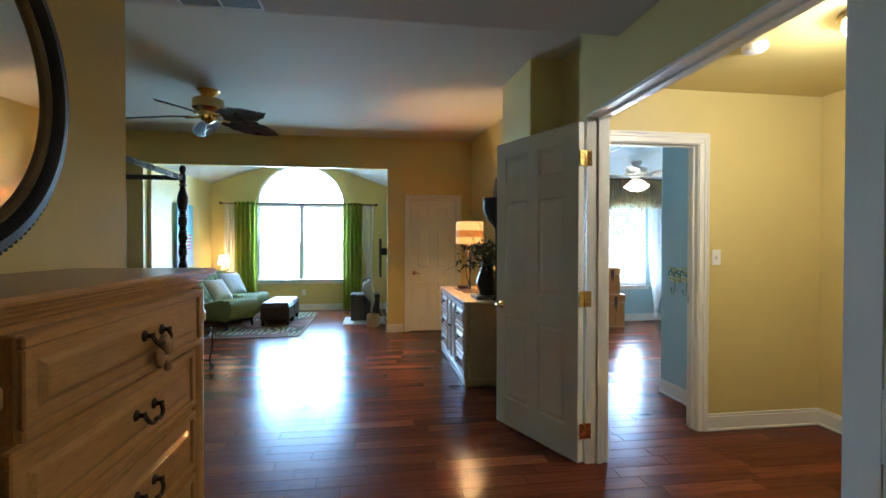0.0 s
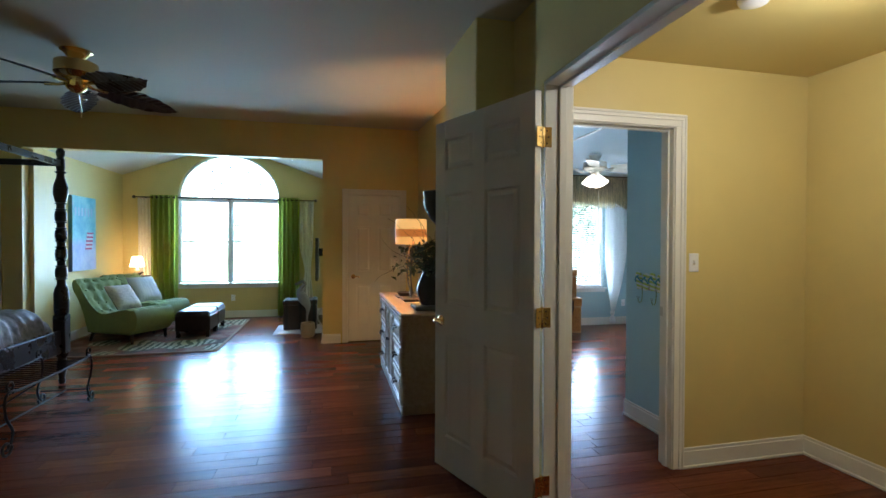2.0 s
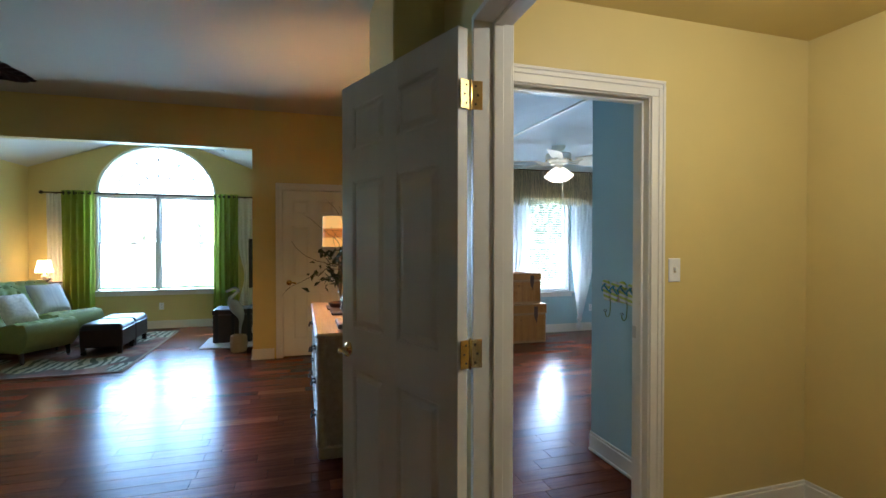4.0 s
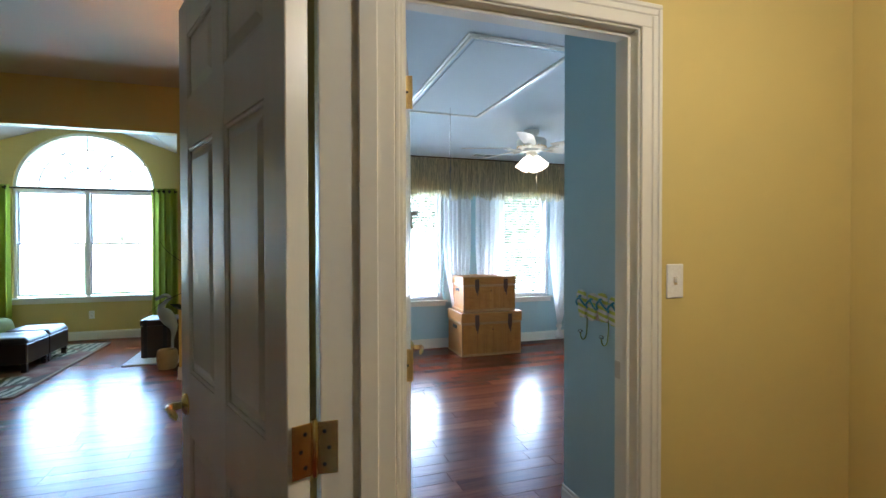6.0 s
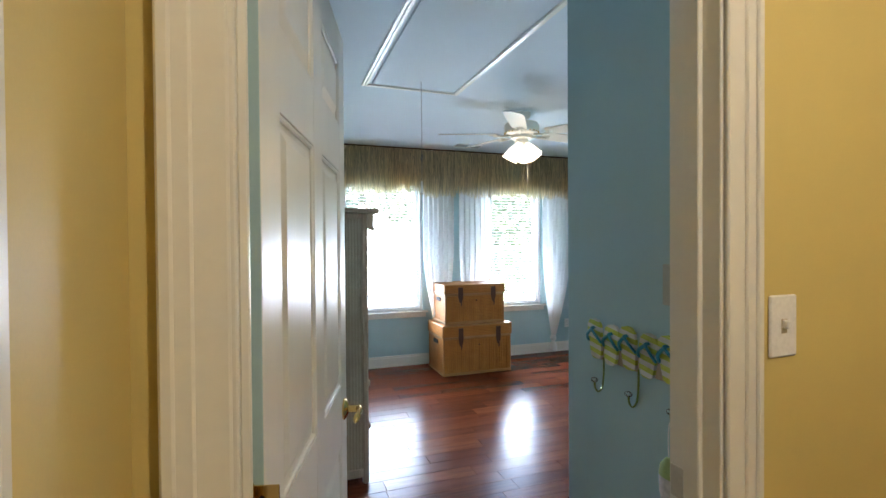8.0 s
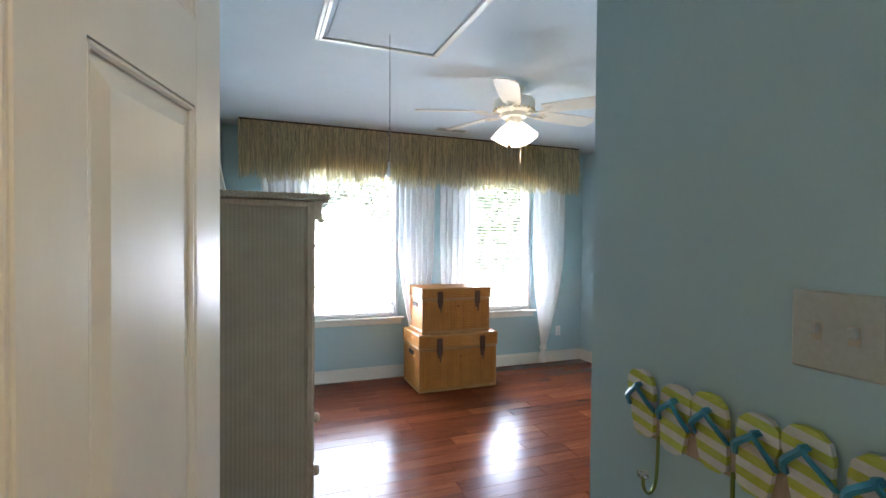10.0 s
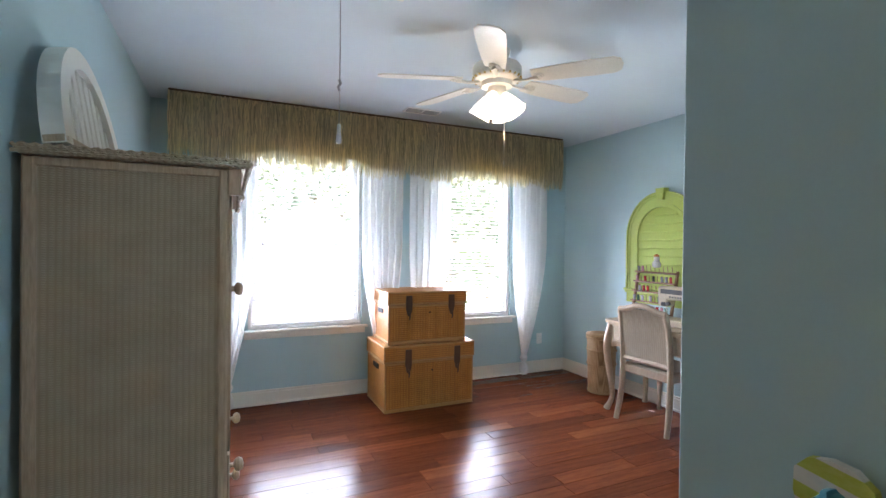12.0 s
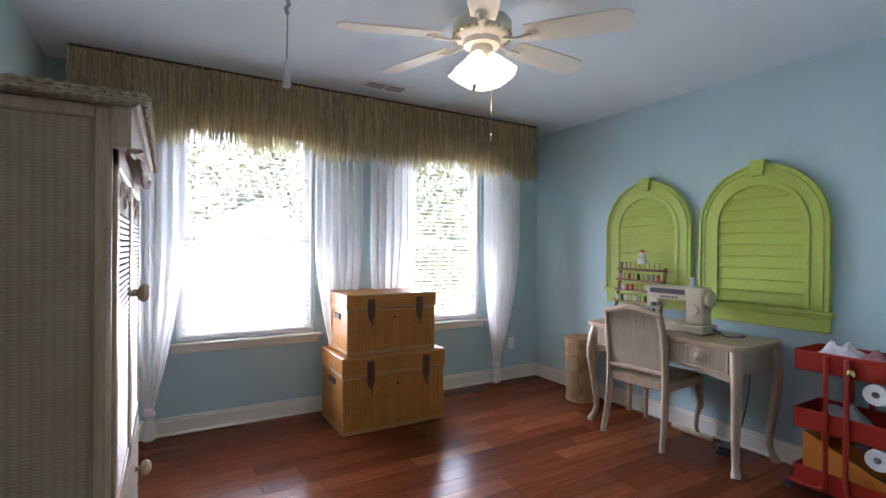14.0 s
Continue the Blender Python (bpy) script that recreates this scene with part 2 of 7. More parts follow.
def tube(bm, pts, radius, seg=8, closed=False, flat=1.0):
    """A rod along points; radius: a number or one for each point."""
    pts = [Vector(p) for p in pts]
    n = len(pts)
    rings, side = [], None
    for i, p in enumerate(pts):
        a = pts[(i - 1) % n] if (closed or i) else p
        b = pts[(i + 1) % n] if (closed or i < n - 1) else p
        d = (b - a).normalized()
        if side is None:
            side = d.orthogonal().normalized()
        side = (side - d * side.dot(d))
        side = side.normalized() if side.length > 1e-6 else d.orthogonal().normalized()
        up = d.cross(side)
        r = radius[i] if isinstance(radius, (list, tuple)) else radius
        rings.append([p + (side * math.cos(2 * math.pi * k / seg) + up * (flat * math.sin(2 * math.pi * k / seg))) * r for k in range(seg)])
    return ring_skin(bm, rings, not closed, closed)


def arc(cx, cz, rx, rz, a0, a1, n, y=0.0):
    return [Vector((cx + rx * math.cos(radians(a0 + (a1 - a0) * i / n)), y, cz + rz * math.sin(radians(a0 + (a1 - a0) * i / n)))) for i in range(n + 1)]


def smooth_path(pts, n=6):
    """Catmull-Rom through points."""
    p = [Vector(q) for q in pts]
    p = [p[0] * 2 - p[1]] + p + [p[-1] * 2 - p[-2]]
    out = []
    for i in range(1, len(p) - 2):
        for k in range(n):
            t = k / n
            out.append(0.5 * (2 * p[i] + (p[i + 1] - p[i - 1]) * t + (2 * p[i - 1] - 5 * p[i] + 4 * p[i + 1] - p[i + 2]) * t * t + (3 * p[i] - p[i - 1] - 3 * p[i + 1] + p[i + 2]) * t ** 3))
    return out + [p[-2]]


def prism(bm, outline, depth, m=None):
    """outline: (x, z) points; pushed from y=0 to y=depth."""
    a = [Vector((x, 0, z)) for x, z in outline]
    b = [Vector((x, depth, z)) for x, z in outline]
    if m is not None:
        a, b = [m @ p for p in a], [m @ p for p in b]
    return ring_skin(bm, [a, b])


def grid_sheet(bm, nu, nv, f, thick=0.0):
    """A sheet of nu x nv cells, f(u, v) gives its points; with thickness, a closed skin."""
    vs = [[bm.verts.new(f(i / nu, j / nv)) for j in range(nv + 1)] for i in range(nu + 1)]
    fs = [bm.faces.new((vs[i][j], vs[i + 1][j], vs[i + 1][j + 1], vs[i][j + 1])) for i in range(nu) for j in range(nv)]
    if thick:
        bmesh.ops.solidify(bm, geom=fs, thickness=thick)
    return bm

# ---- structure ----
CEIL = 2.465


def structure(name, bm, material, label, category):
    return tagged(part(name, bm, material), label, category, kind="structure")


# yellow walls of the bedroom, its entry and the hall
structure("wall_entry_west", boxes((-0.44, -0.32, -1.2, 3.6, 0, CEIL + 0.6)), YELLOW, "olive yellow painted wall beside the dresser", "wall")
structure("wall_bedroom_south", boxes((-4.6, -0.44, 3.48, 3.6, 0, 3.2)), YELLOW, "olive yellow painted bedroom wall", "wall")
structure("wall_bedroom_west", boxes((-4.72, -4.6, 3.48, 8.6, 0, 3.2)), YELLOW, "yellow painted bedroom wall", "wall")
structure("wall_entry_south", boxes((-0.44, 2.30, -1.32, -1.2, 0, CEIL + 0.1)), YELLOW, "yellow painted wall of the entry", "wall")
structure("wall_double_door", boxes((2.122, 2.262, -1.2, 2.27, 0, 3.2), (2.122, 2.262, 2.27, 3.965, 2.155, 3.2), (2.122, 2.262, 3.965, 4.06, 0, 3.2), (2.21, 2.262, 4.06, 4.44, 0, 3.2), (2.21, 2.302, 4.44, 4.575, 0, 3.2)), YELLOW, "yellow painted wall with a double doorway", "wall")
structure("wall_chase", boxes((1.97, 2.302, 4.575, 5.36, 0, 3.2), bevel=0.008), YELLOW, "yellow painted boxed-out corner of the bedroom", "wall")
structure("wall_bedroom_east", boxes((2.322, 2.3445, 5.36, 8.6, 0, 3.2), (2.302, 2.322, 5.33, 5.40, 0, 3.2)), YELLOW, "yellow painted wall behind the dresser", "wall")
structure("wall_bedroom_north", boxes((-4.6, -3.48, 8.466, 8.6, 0, 3.2), (-3.48, -2.72, 8.466, 8.6, 2.05, 3.2), (-2.72, -2.45, 8.466, 8.6, 0, 3.2), (-2.45, 1.01, 8.466, 8.6, 2.5, 3.2), (1.01, 1.33, 8.466, 8.6, 0, 3.2), (1.33, 2.09, 8.466, 8.6, 2.05, 3.2), (2.09, 2.34, 8.466, 8.6, 0, 3.2)), YELLOW, "yellow painted wall with a wide opening to the alcove", "wall")
structure("wall_hall_north", boxes((2.262, 2.352, 4.32, 4.375, 0, 2.6), (2.352, 3.162, 4.32, 4.375, 2.095, 2.6), (3.162, 4.2, 4.32, 4.375, 0, 2.6)), YELLOW, "bright yellow painted hall wall with a doorway", "wall")
structure("wall_hall_east", boxes((4.154, 4.28, -1.2, 4.32, 0, 2.6)), YELLOW, "golden yellow painted hall wall", "wall")
structure("wall_hall_south", boxes((2.262, 4.28, -1.32, -1.2, 0, 2.6)), YELLOW, "yellow painted end wall of the hall", "wall")

# the window alcove
RIDGE_X, RIDGE_Z, PITCH = -0.67, 3.16, 0.36
structure("wall_alcove_west", boxes((-2.52, -2.40, 8.6, 11.11, 0, 2.62)), YELLOW, "pale yellow wall washed by daylight", "wall")
structure("wall_alcove_east", boxes((1.06, 1.18, 8.6, 11.11, 0, 2.62)), YELLOW, "yellow painted wall of the alcove", "wall")


def arched_wall():
    """The gable wall round the arched window: a strip between the opening and a larger outline."""
    bm = bmesh.new()
    x0, x1, sill, spring, top = -1.535, 0.195, 0.63, 2.16, 2.97
    hole = [Vector((x0, 0, sill)), Vector((x1, 0, sill))] + arc((x0 + x1) / 2, spring, (x1 - x0) / 2, top - spring, 0, 180, 28)
    outer = [Vector((-2.52, 0, 0)), Vector((1.18, 0, 0))]
    n = len(hole) - 2
    for i in range(n):
        a = i / (n - 1)
        if a < 0.5:
            x, z = 1.18 + (RIDGE_X - 1.18) * a * 2, 2.6 + 0.8 * a * 2
        else:
            x, z = RIDGE_X + (-2.52 - RIDGE_X) * (a - 0.5) * 2, 3.4 - 0.8 * (a - 0.5) * 2
        outer.append(Vector((x, 0, z)))
    rows = []
    for y in (11.11, 11.27):
        rows.append(([bm.verts.new((p.x, y, p.z)) for p in hole], [bm.verts.new((p.x, y, p.z)) for p in outer]))
    (h0, o0), (h1, o1) = rows
    for i in range(len(hole)):
        j = (i + 1) % len(hole)
        bm.faces.new((h0[i], h0[j], o0[j], o0[i]))
        bm.faces.new((h1[i], o1[i], o1[j], h1[j]))
        bm.faces.new((h0[i], h1[i], h1[j], h0[j]))
        bm.faces.new((o0[i], o0[j], o1[j], o1[i]))
    return bm


structure("wall_alcove_north", arched_wall(), YELLOW, "yellow painted gable wall with an arched window opening", "wall")


def gable_ceiling():
    bm = bmesh.new()
    xs = (-2.46, RIDGE_X, 1.12)
    prof = [(x, RIDGE_Z - PITCH * abs(x - RIDGE_X)) for x in xs]
    prism(bm, prof + [(x, z + 0.12) for x, z in prof[::-1]], 2.56, pose(0, 8.58, 0))
    return bm


structure("ceiling_alcove", gable_ceiling(), CEILING, "cream painted vaulted ceiling of the alcove", "ceiling")


def sloped_ceiling():
    bm = bmesh.new()
    prism(bm, [(3.57, 2.667), (8.52, 2.965), (8.52, 3.1), (3.57, 3.1)], 7.2, pose(2.5, 0, 0, 0, 0, 90))
    return bm


structure("ceiling_bedroom", sloped_ceiling(), CEILING, "cream painted bedroom ceiling", "ceiling")
structure("ceiling_entry", boxes((-0.44, 2.122, -1.2, 3.57, CEIL, 2.72), bevel=0.006), CEILING, "lowered cream ceiling over the entry", "ceiling")
structure("ceiling_hall", boxes((2.262, 4.2, -1.2, 4.36, CEIL, 2.6)), YELLOW, "golden yellow painted hall ceiling", "ceiling")

# the blue room
structure("wall_craft_west", boxes((2.345, 2.366, 5.30, 9.02, 0, 2.6), (2.306, 2.345, 4.43, 5.33, 0, 2.6)), BLUE, "light blue painted wall behind the wicker armoire", "wall")
structure("wall_craft_south", boxes((2.306, 2.352, 4.375, 4.43, 0, 2.6), (2.352, 3.162, 4.375, 4.43, 2.095, 2.6), (3.162, 3.44, 4.375, 4.43, 0, 2.6)), BLUE, "light blue painted wall round the doorway", "wall")
structure("wall_craft_return", boxes((3.44, 3.56, 4.375, 5.215, 0, 2.6), (3.56, 6.45, 5.095, 5.215, 0, 2.6), bevel=0.004), BLUE, "teal blue painted wall with flip-flop hooks", "wall")
structure("wall_craft_east", boxes((6.33, 6.45, 5.215, 9.02, 0, 2.6)), BLUE, "light blue painted wall with green shutters", "wall")
W1, W2, SILL, HEAD = (3.07, 4.03), (4.74, 5.62), 0.63, 2.22
structure("wall_craft_north", boxes((2.345, W1[0], 9.017, 9.15, 0, 2.6), (W1[0], W1[1], 9.017, 9.15, 0, SILL), (W1[0], W1[1], 9.017, 9.15, HEAD, 2.6), (W1[1], W2[0], 9.017, 9.15, 0, 2.6), (W2[0], W2[1], 9.017, 9.15, 0, SILL), (W2[0], W2[1], 9.017, 9.15, HEAD, 2.6), (W2[1], 6.45, 9.017, 9.15, 0, 2.6)), BLUE, "light blue painted wall with two windows", "wall")
structure("ceiling_craft", boxes((2.31, 2.35, 4.36, 5.32, CEIL, 2.6), (2.35, 6.45, 4.36, 9.1, CEIL, 2.6)), BLUECEIL, "pale blue-white painted ceiling", "ceiling")
structure("floor", boxes((-0.45, 2.17, -1.32, 3.45, -0.2, -0.004), (2.17, 4.27, -1.32, 4.39, -0.2, -0.004), (-4.72, 2.17, 3.45, 8.55, -0.2, -0.004), (-2.72, 1.18, 8.55, 11.2, -0.2, -0.004), (2.17, 6.45, 4.39, 9.1, -0.2, -0.004)), FLOORWOOD, "dark cherry hardwood floor", "floor")

# unseen plates, added to keep outdoor light from leaking round the closed doors
structure("closet_light_stop", boxes((1.25, 2.2, 8.62, 8.68, 0, 2.3)), YELLOW, "unseen plate added behind the closet door to stop light leaking in", "wall")
structure("closed_door_light_stop", boxes((-3.62, -2.66, 8.62, 8.68, 0, 2.3)), YELLOW, "unseen plate added behind the closed door to stop light leaking in", "wall")

# ---- trim, doors, windows ----
def baseboard(runs):
    """runs: (x0, y0, x1, y1, nx, ny) along a wall, n pointing into the room."""
    bm = bmesh.new()
    for x0, y0, x1, y1, nx, ny in runs:
        for d, z0, z1 in ((0.014, 0.0, 0.105), (0.010, 0.105, 0.125), (0.022, 0.0, 0.018)):
            xs, ys = sorted((x0, x1, x0 + nx * d, x1 + nx * d)), sorted((y0, y1, y0 + ny * d, y1 + ny * d))
            box(bm, xs[0], xs[-1], ys[0], ys[-1], z0, z1, bevel=0.003)
    return bm


structure("baseboard_bedroom", baseboard([(-2.45, 8.466, -2.64, 8.466, 0, -1), (1.01, 8.466, 1.25, 8.466, 0, -1), (2.17, 8.466, 2.322, 8.466, 0, -1), (2.322, 5.40, 2.322, 8.466, -1, 0), (1.97, 4.575, 1.97, 5.36, -1, 0), (-0.32, -1.2, -0.32, 3.6, 1, 0), (1.01, 8.466, 1.01, 8.6, -1, 0)]), WHITE, "white painted baseboard", "baseboard")
structure("baseboard_alcove", baseboard([(-2.40, 11.11, 1.06, 11.11, 0, -1), (-2.40, 8.6, -2.40, 11.11, 1, 0), (1.06, 8.6, 1.06, 11.11, -1, 0)]), WHITE, "white painted baseboard", "baseboard")
structure("baseboard_hall", baseboard([(3.218, 4.32, 4.154, 4.32, 0, -1), (4.154, -1.2, 4.154, 4.32, -1, 0), (2.262, 4.05, 2.262, 4.30, 1, 0)]), WHITE, "white painted baseboard", "baseboard")
structure("baseboard_craft", baseboard([(2.366, 9.017, 6.33, 9.017, 0, -1), (6.33, 5.215, 6.33, 9.017, -1, 0), (2.366, 5.34, 2.366, 9.017, 1, 0), (3.44, 4.43, 3.44, 5.215, -1, 0), (3.44, 5.215, 6.33, 5.215, 0, 1)]), WHITE, "white painted baseboard", "baseboard")


def casing_side(bm, w, h, d):
    """Moulded casing round an opening of width w and height h, in the local xz plane, facing -y; three stepped bands."""
    for a, b, t in ((-0.014, 0.060, 0.011), (0.024, 0.060, 0.016), (0.044, 0.060, 0.021)):
        box(bm, -b, -a, -t, 0, 0, h + a, bevel=0.003)
        box(bm, w + a, w + b, -t, 0, 0, h + a, bevel=0.003)
        box(bm, -b, w + b, -t, 0, h + a, h + b, bevel=0.003)
    return bm


def door_frame(name, w, h, deep, m, label, sides=(1, 1), stop=0.05):
    """Jamb, stop and casing of a doorway; local x across, y through the wall."""
    ob = thing(name, label, "door frame", m, kind="structure")
    part("jamb", boxes((0, 0.02, 0, deep, 0, h), (w - 0.02, w, 0, deep, 0, h), (0, w, 0, deep, h - 0.02, h), bevel=0.002), WHITE, ob)
    part("door_stop", boxes((0.02, 0.032, stop, stop + 0.035, 0, h - 0.02), (w - 0.032, w - 0.02, stop, stop + 0.035, 0, h - 0.02), (0.02, w - 0.02, stop, stop + 0.035, h - 0.032, h - 0.02), bevel=0.002), WHITE, ob)
    if sides[0]:
        part("casing", casing_side(bmesh.new(), w, h, 0), WHITE, ob)
    if sides[1]:
        bm = casing_side(bmesh.new(), w, h, 0)
        bmesh.ops.transform(bm, matrix=pose(w, deep, 0, 0, 0, 180), verts=bm.verts)
        part("casing", bm, WHITE, ob)
    return ob


def raised_panel(x0, x1, z0, z1, y, out):
    """A raised door panel with sloped edges on the face at y; out is -1 or 1."""
    bm = bmesh.new()
    e = 0.028
    rings = []
    for k, d in ((0.0, 0.000), (0.006, 0.0), (e, 0.008), (e + 0.002, 0.0085)):
        rings.append([Vector((x, y + out * d, z)) for x, z in ((x0 + k, z0 + k), (x1 - k, z0 + k), (x1 - k, z1 - k), (x0 + k, z1 - k))])
    ring_skin(bm, rings)
    return bm


def lever(parent, x, y, z, out, turn):
    """A rose with a small lever knob."""
    bm = bmesh.new()
    lathe(bm, [(0.0, 0), (0.032, 0.0), (0.032, 0.004), (0.024, 0.012), (0.011, 0.016), (0.011, 0.045), (0.014, 0.05)], 16, pose(x, y, z, 90 * out * -1, 0, 0) if out < 0 else pose(x, y, z, -90, 0, 0))
    kb = part("door_handle", bm, BRASS, parent, "worn polished brass lever handle", True)
    bm = bmesh.new()
    tube(bm, smooth_path([(x, y + out * 0.045, z), (x + turn * 0.02, y + out * 0.052, z + 0.003), (x + turn * 0.06, y + out * 0.05, z), (x + turn * 0.085, y + out * 0.045, z - 0.012)], 4), [0.011, 0.011, 0.010, 0.010, 0.009, 0.009, 0.008, 0.008, 0.009, 0.010, 0.010, 0.009, 0.004], 8)
    part("lever", bm, BRASS, kb, "", True)
    return kb


def door_leaf(name, w, h, m, label, hinge_side=1, handle=True, group=""):
    """Six-panel door; the hinge edge at local x=0, faces at y=+-0.0215."""
    ob = thing(name, label, "door", m, group)
    t = 0.0215
    s, mid = 0.105, 0.10
    px = [(s, (w - mid) / 2), ((w + mid) / 2, w - s)]
    pz = [(0.095 * h, 0.39 * h), (0.476 * h, 0.79 * h), (0.857 * h, 0.948 * h)]
    for x0, x1 in ((0, s), (w - s, w), (px[0][1], px[1][0])):
        part("stile", boxes((x0, x1, -t, t, 0, h), bevel=0.002), DOORWHITE, ob)
    for z0, z1 in ((0, pz[0][0]), (pz[0][1], pz[1][0]), (pz[1][1], pz[2][0]), (pz[2][1], h)):
        for x0, x1 in px:
            part("rail", boxes((x0 - 0.002, x1 + 0.002, -t + 0.0006, t - 0.0006, z0, z1)), DOORWHITE, ob)
    part("core", boxes((s - 0.01, w - s + 0.01, -0.012, 0.012, 0.1, h - 0.05)), DOORWHITE, ob)
    for x0, x1 in px:
        for z0, z1 in pz:
            for o in (-1, 1):
                part("panel", raised_panel(x0 + 0.012, x1 - 0.012, z0 + 0.012, z1 - 0.012, o * 0.0115, o), DOORWHITE, ob)
                bm = bmesh.new()
                for a, b, c, d in ((x0, x1, z0, z0 + 0.010), (x0, x1, z1 - 0.010, z1), (x0, x0 + 0.010, z0, z1), (x1 - 0.010, x1, z0, z1)):
                    box(bm, a, b, min(o * 0.010, o * 0.0195), max(o * 0.010, o * 0.0195), c, d, bevel=0.003)
                part("moulding", bm, DOORWHITE, ob)
    if handle:
        for o in (-1, 1):
            lever(ob, w - 0.065, o * t, 0.895, o, -1)
        part("latch_plate", boxes((w - 0.001, w + 0.0015, -0.012, 0.012, 0.865, 0.925), bevel=0.0005), BRASS, ob)
    return ob


def hinge(leaf, x, y, z, turn_a, turn_b):
    """Butt hinge at the world place (x, y, z): a plate towards each of two bearings, screws and a knuckle."""
    def plate(a):
        bm = boxes((0.002, 0.042, -0.0014, 0.0014, -0.048, 0.048), bevel=0.0006)
        bmesh.ops.transform(bm, matrix=pose(0, 0, 0, 0, 0, a), verts=bm.verts)
        return bm
    hg = part("hinge", plate(turn_a), BRASS, leaf, "worn brass butt hinge")
    hg.matrix_local = leaf.matrix_world.inverted() @ pose(x, y, z)
    part("hinge_plate", plate(turn_b), BRASS, hg)
    bm = bmesh.new()
    lathe(bm, [(0.0, -0.052), (0.005, -0.052), (0.007, -0.048), (0.007, 0.048), (0.005, 0.052), (0.0, 0.053)], 10)
    part("knuckle", bm, BRASS, hg, "", True)
    for a in (turn_a, turn_b):
        for i, zz in enumerate((-0.03, 0.0, 0.03)):
            for s in (90, -90):
                bm = bmesh.new()
                lathe(bm, [(0.0, 0.001), (0.004, 0.001), (0.004, 0.0022), (0.0, 0.0026)], 8, pose(0, 0, 0, 0, 0, a) @ pose(0.018 + 0.008 * (i % 2), 0, zz, s, 0, 0))
                part("screw", bm, IRON, hg)
    return hg


# the double doorway between bedroom and hall
door_frame("door_frame_double", 1.695, 2.155, 0.14, pose(2.122, 3.965, 0, 0, 0, -90), "white painted frame of the double doorway", (0, 1), stop=0.07)
leaf_a = door_leaf("door_bedroom_wide", 0.835, 2.095, pose(2.085, 3.945, 0.012, 0, 0, 111.9), "white six-panel interior door standing open", group="white six-panel doors")
for z in (0.205, 1.02, 1.885):
    hinge(leaf_a, 2.112, 3.9475, z, 201.9, -6)
leaf_b = door_leaf("door_bedroom_narrow", 0.76, 2.095, pose(2.075, 2.275, 0.012, 0, 0, -93), "white six-panel interior door folded back open", handle=False, group="white six-panel doors")

# the doorway into the blue room
door_frame("door_frame_craft", 0.81, 2.095, 0.11, pose(2.352, 4.32, 0, 0, 0, 0), "white painted frame of the blue room doorway", stop=0.035)
leaf_c = door_leaf("door_craft", 0.85, 2.055, pose(2.376, 4.434, 0.012, 0, 0, 74.5), "white six-panel door open into the blue room", group="white six-panel doors")
for z in (0.24, 1.03, 1.83):
    hinge(leaf_c, 2.377, 4.424, z, -16, -92)
# added strip: stands in for the blue wall showing through the hinge gap
part("blue_gap_strip", boxes((-0.0012, 0.0004, -0.0208, 0.0208, 0.002, 2.053)), BLUE, leaf_c, "thin blue strip added on the hinge edge in place of the wall seen through the gap")
tagged(part("strike_plate", boxes((3.139, 3.142, 4.398, 4.428, 0.925, 0.985), bevel=0.0005), NICKEL), "small dull metal strike plate on the door jamb", "strike plate")

# closed doors in the bedroom's far wall
door_frame("door_frame_closet", 0.76, 2.05, 0.134, pose(1.33, 8.466, 0), "white painted frame of the closet door", (1, 0), stop=0.07)
door_leaf("door_closet", 0.71, 2.01, pose(2.065, 8.505, 0.012, 0, 0, 180), "white six-panel closet door, closed", group="white six-panel doors")
door_frame("door_frame_bath", 0.76, 2.05, 0.134, pose(-3.48, 8.466, 0), "white painted frame of a closed door", (1, 0), stop=0.07)
door_leaf("door_bath", 0.71, 2.01, pose(-3.455, 8.505, 0.012), "white six-panel door, closed", group="white six-panel doors")

VINYL = plain("white_window_vinyl", (0.88, 0.88, 0.88), 0.35, vary=0.03, relief=0.02)


def sash(bm, x0, x1, z0, z1, y, w=0.042, d=0.03):
    box(bm, x0, x0 + w, y, y + d, z0, z1, bevel=0.003)
    box(bm, x1 - w, x1, y, y + d, z0, z1, bevel=0.003)
    box(bm, x0 + w, x1 - w, y, y + d, z0, z0 + w, bevel=0.003)
    box(bm, x0 + w, x1 - w, y, y + d, z1 - w, z1, bevel=0.003)
    return bm


def pane(name, parent, x0, x1, z0, z1, y):
    ob = part(name, boxes((x0, x1, y, y + 0.004, z0, z1)), GLASS, parent)
    ob.visible_shadow = False
    return ob


